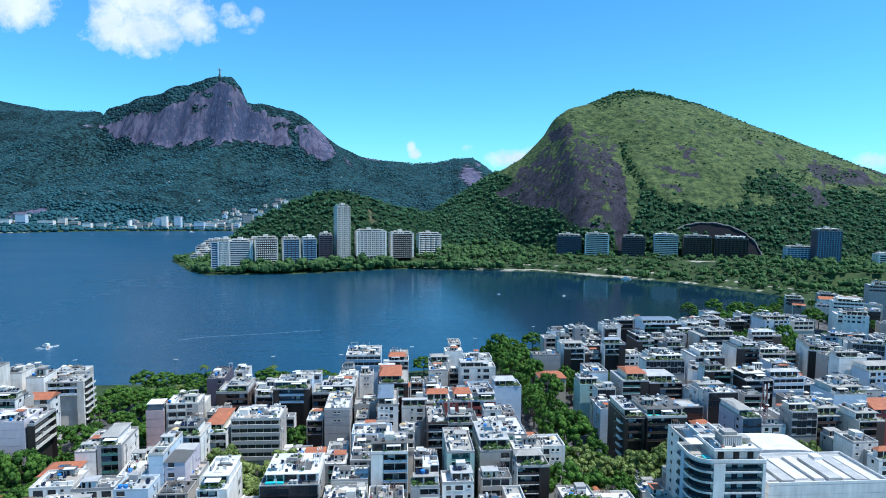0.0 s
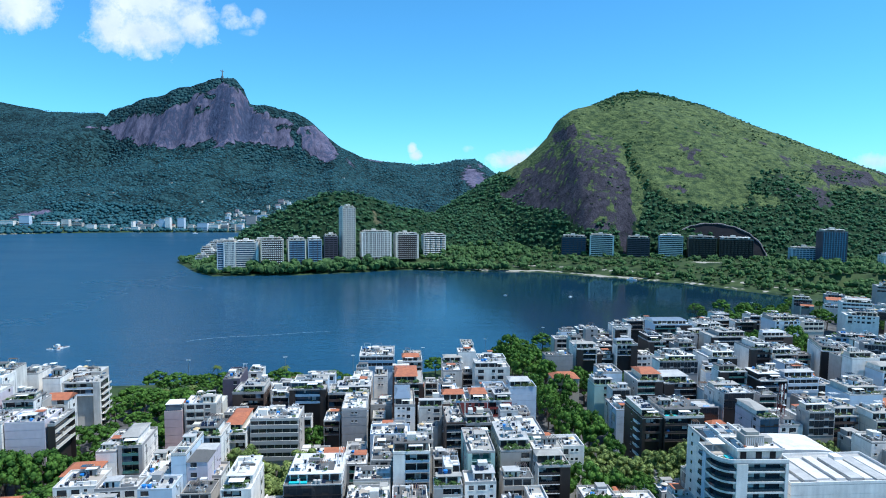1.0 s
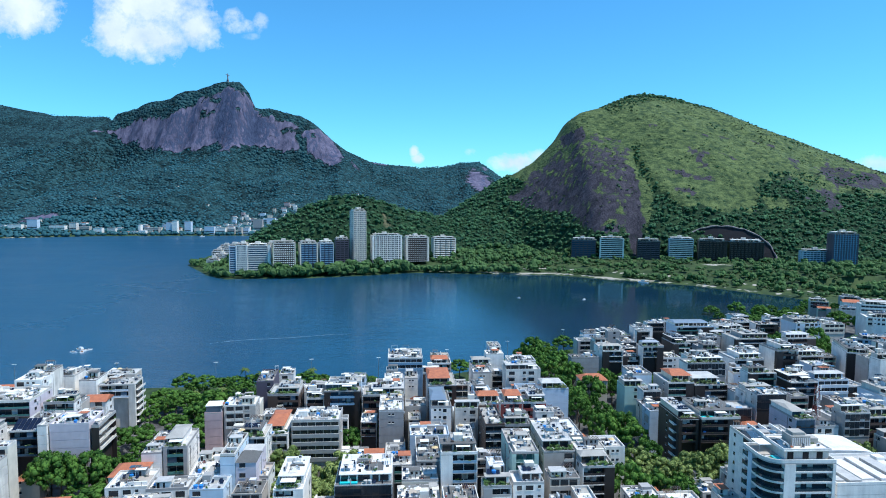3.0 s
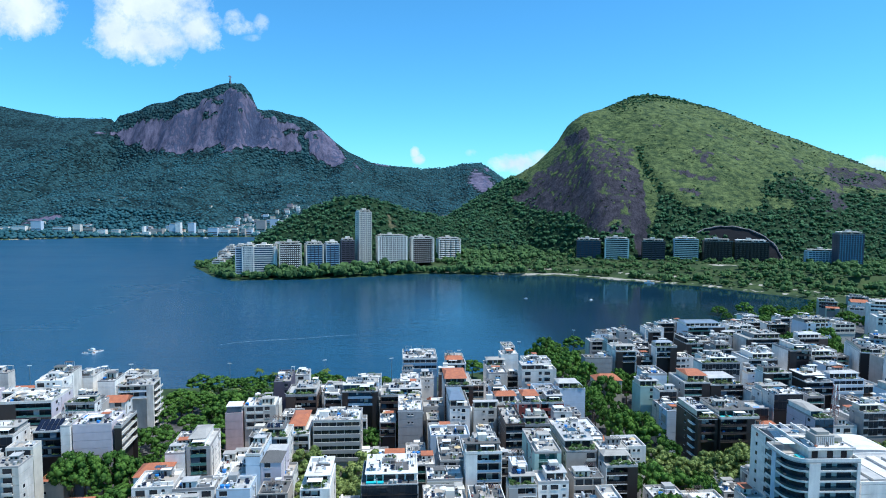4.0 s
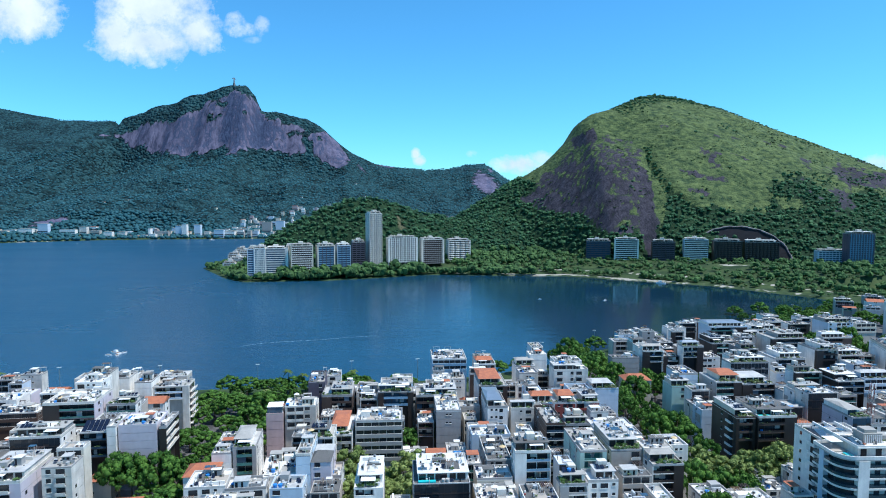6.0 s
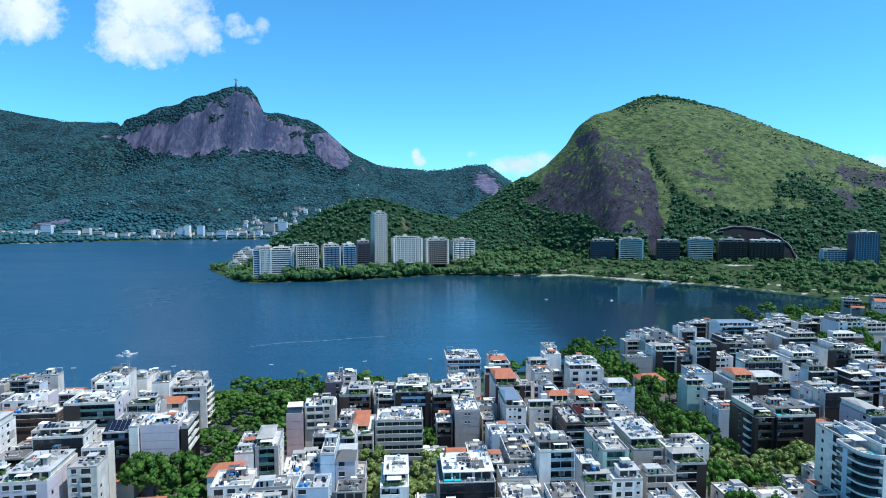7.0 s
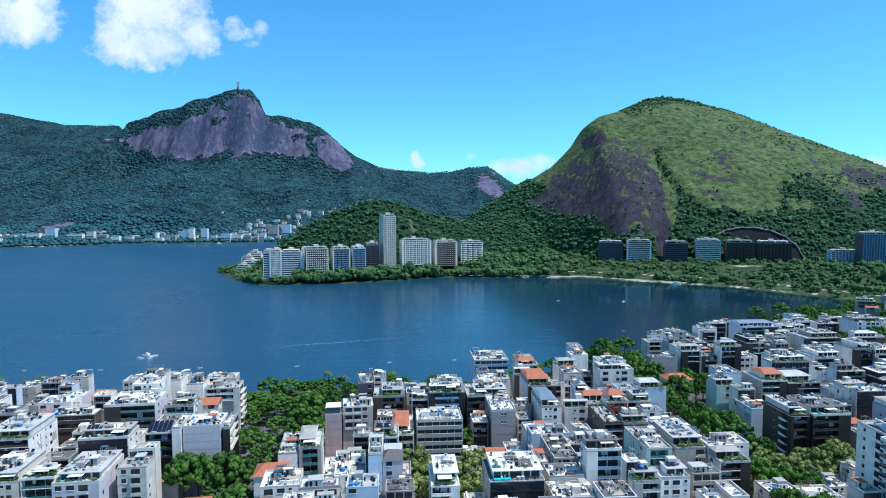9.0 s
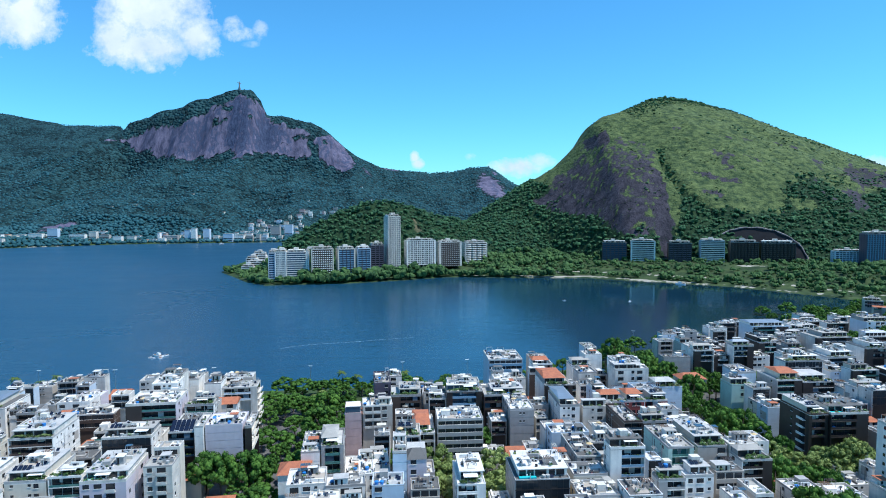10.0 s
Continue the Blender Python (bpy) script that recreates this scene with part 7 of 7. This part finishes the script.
for px, py in ((-270, 325), (-256, 322), (-248, 326), (-238, 321), (-226, 325), (-92, 331), (-83, 330), (-74, 331), (-57, 338)):
    m = pose(px, py, 3.0, 0, 0, r_p.uniform(0, 360)) @ Matrix.Diagonal((1, 1, r_p.uniform(0.8, 1.1), 1))
    if first_palm:
        PALM.matrix_basis, first_palm = m, False
    else:
        copy_thing(PALM, m).matrix_basis = m

# ---------------------------------------------------------------- small things of the shore and the distance
# stone: colour lowered so the monument shows as a silhouette on the sky
M["stone"] = mat("weathered_soapstone", (0.17, 0.18, 0.19), 0.8, vary=0.1)
# cut_rock: dark rock, blackened further with the shade of the hollow
M["cut_rock"] = mat("dark_cut_rock", (0.009, 0.008, 0.012), 0.9, vary=0.5, scale=0.12, fine=0.8, streak=0.6, bump=0.5)
M["rim_rock"] = mat("pale_weathered_rock", (0.24, 0.2, 0.2), 0.9, vary=0.4, scale=0.2, fine=1.0)
M["hull"] = mat("white_hull_paint", (0.75, 0.75, 0.74), 0.4, vary=0.08)
M["foam"] = mat("foam", (0.42, 0.52, 0.56), 0.6, vary=0.3, scale=0.4)

# monument on the summit: one plain mesh
top_z = float(massif(np.array([-967.0]), np.array([2846.0]))[0])
s = Shape().box(-4.5, 4.5, -4.5, 4.5, -4, 8, 0.8)
s.tube(0, 0, 8, 27, 3.4, 2.6, 10).tube(0, 0, 27, 31, 2.6, 3.0, 10).tube(0, 0, 31, 36, 1.7, 1.2, 8)
s.box(-13, 13, -1.3, 1.3, 27.6, 30.2, 0.4)
statue = new("statue", s.mesh("statue", M["stone"]))
statue.location = (-967, 2846, top_z)
statue.rotation_euler = (0, 0, math.radians(72))
tagged(statue, "grey stone monument on a plinth atop the peak", "statue")

# the old quarry face behind the dark towers
cut = thing("rock_cut", pose(0, 0, 0), "arched dark rock cutting with a pale rim behind the towers", "rock face")
s, k = Shape(), 26
cx, hw, zt, zb = 478.0, 70.0, 71.0, 14.0
s.v = [(cx, 990, zb)]
for i in range(k + 1):
    a = math.pi * i / k
    wob = 1 + 0.012 * math.sin(i * 2.3)
    zz = zb + max(0.0, math.sin(a)) ** 0.8 * (zt - zb) * wob
    s.v.append((cx - math.cos(a) * hw * wob, 984 + (zz - zb) * 0.5 - (-math.cos(a)) * 20, zz))
s.f = [(0, i + 2, i + 1) for i in range(k)]
part("rock_face", s, M["cut_rock"], cut)
s2 = Shape()
for i in range(1, k + 1):
    a, b = Vector(s.v[i]), Vector(s.v[i + 1])
    s2.rod(a - Vector((0, 0.5, 0)), b - Vector((0, 0.5, 0)), 1.2 + 0.4 * math.sin(i * 1.7), 1.2 + 0.4 * math.sin((i + 1) * 1.7), 6)
part("rock_rim", s2, M["rim_rock"], cut)


# distant town at the foot of the range
def far_block(x, y, w, h, wall, d=14.0, roof="roof_grey"):
    z, h = float(height(np.array([x]), np.array([y]))[0]), h * 0.85 + 2.0
    b = thing("town_building", pose(x, y, z - 2), f"{M[wall].name.replace('_', ' ')} town building on the distant shore", "building", "distant town")
    part("wall", Shape().box(-w / 2, w / 2, 0, d, 0, h + 2), M[wall], b)
    part("roof", Shape().box(-w / 2 - 0.3, w / 2 + 0.3, -0.3, d + 0.3, h + 2, h + 2.6), M[roof], b)
    n = min(2, max(1, int(h / 8.5)))
    for i in range(n):
        part("window_band", Shape().box(-w / 2 + 1, w / 2 - 1, -0.3, -0.01, 4.2 + i * 6.3, 6.4 + i * 6.3), M["glass"], b)


r_t = random.Random(5)
far_block(-802, 1870, 15, 46, "white")
far_block(-824, 1880, 18, 38, "paleblue")
far_block(-770, 1890, 20, 42, "paleblue")
far_block(-905, 1862, 7, 30, "white")
far_block(-872, 1872, 40, 18, "grey")
far_block(-700, 1880, 30, 26, "paleblue")
far_block(-672, 1890, 34, 20, "white")
far_block(-640, 1900, 22, 18, "grey")
far_block(-600, 1905, 26, 20, "paleblue")
far_block(-575, 1960, 30, 42, "grey")
far_block(-536, 1975, 26, 44, "paleblue")
far_block(-610, 1890, 12, 24, "beige")
far_block(-1235, 1790, 40, 16, "white")
far_block(-1190, 1800, 30, 36, "paleblue")
far_block(-1130, 1820, 46, 18, "white")
far_block(-1092, 1835, 22, 28, "offwhite")
far_block(-1060, 1840, 30, 18, "beige")
far_block(-1022, 1842, 26, 17, "white")
far_block(-985, 1850, 24, 17, "offwhite")
far_block(-1330, 1760, 34, 15, "white")
far_block(-1290, 1700, 44, 12, "offwhite")
for _ in range(74):
    x = r_t.uniform(-720, -340)
    y = r_t.uniform(1930, 2130) + 60 * r_t.random() ** 2
    far_block(x, y, r_t.uniform(7, 17), r_t.uniform(6, 14), r_t.choice(("white", "white", "offwhite", "cream", "paleblue")), roof=r_t.choice(("roof_grey", "tile", "roof_white")))
for _ in range(26):
    far_block(r_t.uniform(-930, -540), r_t.uniform(1885, 1960), r_t.uniform(9, 20), r_t.uniform(7, 17), r_t.choice(("white", "offwhite", "cream", "paleblue", "beige")), roof=r_t.choice(("roof_grey", "tile", "roof_white")))
# houses that climb the foot of the slope
for i in range(17):
    k = r_t.uniform(0, 1) if i < 13 else r_t.uniform(-0.45, 0)
    far_block(-600 + 165 * k + r_t.uniform(-10, 10), 2135 + 175 * max(k, -0.1) + r_t.uniform(-24, 24), r_t.uniform(8, 20), r_t.uniform(11, 17), r_t.choice(("white", "offwhite", "cream", "grey", "pink")), 9.0, r_t.choice(("roof_grey", "tile", "roof_pale")))
for _ in range(26):
    x = r_t.uniform(-1500, -820)
    far_block(x, r_t.uniform(1830, 1930) - max(0, (-1150 - x)) * 0.35, r_t.uniform(10, 26), r_t.uniform(7, 14), r_t.choice(("white", "offwhite", "cream")), roof=r_t.choice(("roof_grey", "tile", "roof_white")))
for x, y, w, h in ((-1120, 2150, 26, 15), (-1180, 2110, 16, 12), (-820, 2180, 14, 10), (-960, 2260, 16, 12), (-700, 2330, 14, 10), (-560, 2380, 16, 10), (-380, 2600, 18, 12), (-330, 2500, 18, 12), (10, 2350, 16, 16), (30, 2360, 20, 20), (60, 2350, 18, 14), (85, 2360, 16, 18)):
    far_block(x, y, w * 0.55, h * 0.35, r_t.choice(("white", "offwhite", "cream")), roof="tile")


# tall lamps along the shore road
def make_lamp():
    t = thing("street_lamp", pose(0, 0, -50), "tall grey street lamp with twin flat heads", "street lamp", "shore road lamps")
    part("pole", Shape().tube(0, 0, 0, 14, 0.16, 0.09, 8), M["metal"], t)
    arm = part("lamp_arm", Shape().box(-0.6, 0.6, -0.06, 0.06, 13.9, 14.05), M["metal"], t)
    for q in (-0.6, 0.6):
        part("lamp_head", Shape().box(q - 0.55, q + 0.55, -0.28, 0.28, 14.05, 14.25), M["hull"], arm)
    return t


LAMP = make_lamp()
for i, (x, y) in enumerate(((-112, 339), (-60, 347), (-22, 352), (18, 372), (58, 396), (102, 434), (186, 466), (250, 500), (-166, 336), (-220, 332), (-262, 331), (-8, 300), (310, 548))):
    m = pose(x, y, 2.4, 0, 0, 20 * math.sin(i))
    if i == 0:
        LAMP.matrix_basis = m
    else:
        copy_thing(LAMP, m)


# boats
def boat(x, y, length, turn, label, cabin=True):
    t = thing("boat", pose(x, y, 0, 0, 0, turn), label, "boat")
    a, w = length / 2, length * 0.17
    ring = [(-a, -w), (a * 0.35, -w), (a * 0.8, -w * 0.6), (a, 0), (a * 0.8, w * 0.6), (a * 0.35, w), (-a, w)]
    part("hull", Shape().prism(ring, -0.2, length * 0.12), M["hull"], t)
    part("deck", Shape().prism([(p * 0.9, q * 0.8) for p, q in ring], length * 0.12, length * 0.13), M["wood"], t)
    if cabin:
        cabin_part = part("cabin", Shape().box(-a * 0.5, a * 0.2, -w * 0.6, w * 0.6, length * 0.13, length * 0.28, 0.1), M["hull"], t)
        part("windscreen", Shape().box(a * 0.2 + 0.003, a * 0.2 + 0.06, -w * 0.5, w * 0.5, length * 0.16, length * 0.25), M["glass"], cabin_part)


boat(174, 676, 4.5, 30, "small white motor boat on the lagoon")
boat(102, 684, 4.0, 160, "small white boat adrift on the lagoon")
boat(-242.0, 430, 9.5, 150, "white pleasure boat on the lagoon")
boat(-238.0, 425, 6.0, 120, "small white boat beside a larger one", False)
boat(-237.0, 432.5, 4.2, 60, "small white dinghy beside a pleasure boat", False)
boat(-244.5, 425.5, 4.0, 15, "small white dinghy beside a pleasure boat", False)
boat(290, 826, 13, -35, "long white boat moored at the bank")
boat(168, 470, 3.5, 10, "tiny white boat near the shore", False)
boat(-690, 1800, 14, 10, "white boat moored at the distant shore")

# churned water round the moored boats
s, r_f = Shape(), random.Random(9)
for _ in range(26):
    cx, cy, q = -240.5 + r_f.gauss(0, 2.6), 428.5 + r_f.gauss(0, 3.0), r_f.uniform(0.4, 1.2)
    n = len(s.v)
    s.v += [(cx + math.cos(a * 1.05) * q * r_f.uniform(0.6, 1.3), cy + math.sin(a * 1.05) * q * 0.6, 0.03) for a in range(6)]
    s.f.append(tuple(range(n, n + 6)))
churn = new("foam_patch", s.mesh("foam_patch", M["foam"]))
tagged(churn, "patch of white churned water round small boats", "foam", kind="stuff")

# foam trail of a boat that has passed
s, n = Shape(), 90
for i in range(n + 1):
    u = i / n
    x, y = -160 + u * 100, 452 + 38 * u ** 0.7 + 1.3 * math.sin(u * 9)
    wd = 0.07 + 0.3 * abs(math.sin(i * 1.9) * math.sin(i * 0.63)) * (1 - abs(u - 0.45))
    s.v += [(x, y - wd, 0.02), (x, y + wd, 0.02)]
    if i:
        q = 2 * i
        s.f.append((q - 2, q, q + 1, q - 1))
wake = new("wake", s.mesh("wake", M["foam"]))
tagged(wake, "thin white foam trail on the water", "wake", kind="stuff")


# lattice mast with aerials on a low roof
M["mast_red"] = mat("faded_red_paint", (0.22, 0.05, 0.04), 0.6, vary=0.2)
mast = thing("antenna_mast", pose(157.2, 228.5, 23.9, 0, 0, 20), "red and white lattice mast carrying aerials on a roof", "mast")
MH, MW = 15.0, 1.1
corners = ((-1, -1), (1, -1), (1, 1), (-1, 1))
for a, c in corners:
    for i in range(4):
        u, v = 1 - 0.14 * i, 1 - 0.14 * (i + 1)
        part("leg", Shape().rod((a * MW * u, c * MW * u, MH * i / 4), (a * MW * v, c * MW * v, MH * (i + 1) / 4), 0.11, 0.11, 5), M["mast_red" if i % 2 else "grey"], mast)
for i in range(8):
    u = 1 - 0.07 * i
    s = Shape()
    for k in range(4):
        (a, c), (e, g) = corners[k], corners[(k + 1) % 4]
        s.rod((a * MW * u, c * MW * u, MH * i / 8), (e * MW * u * 0.95, g * MW * u * 0.95, MH * (i + 1) / 8), 0.06, 0.06, 4)
        s.rod((a * MW * u, c * MW * u, MH * i / 8), (e * MW * u, g * MW * u, MH * i / 8), 0.06, 0.06, 4)
    part("brace", s, M["mast_red" if i % 2 else "grey"], mast)
for x, y, z in ((1.0, -0.9, 9.5), (-1.0, -0.9, 10.5), (0.9, 0.9, 11.5), (-0.9, -0.8, 13.2), (0.8, -0.8, 13.4)):
    part("aerial_panel", Shape().box(x - 0.22, x + 0.22, y - 0.12, y + 0.12, z, z + 1.9), M["white"], mast)
part("dish", Shape().tube(0.2, -1.2, 7.2, 7.4, 0.7, 0.5, 10), M["pipe"], mast)
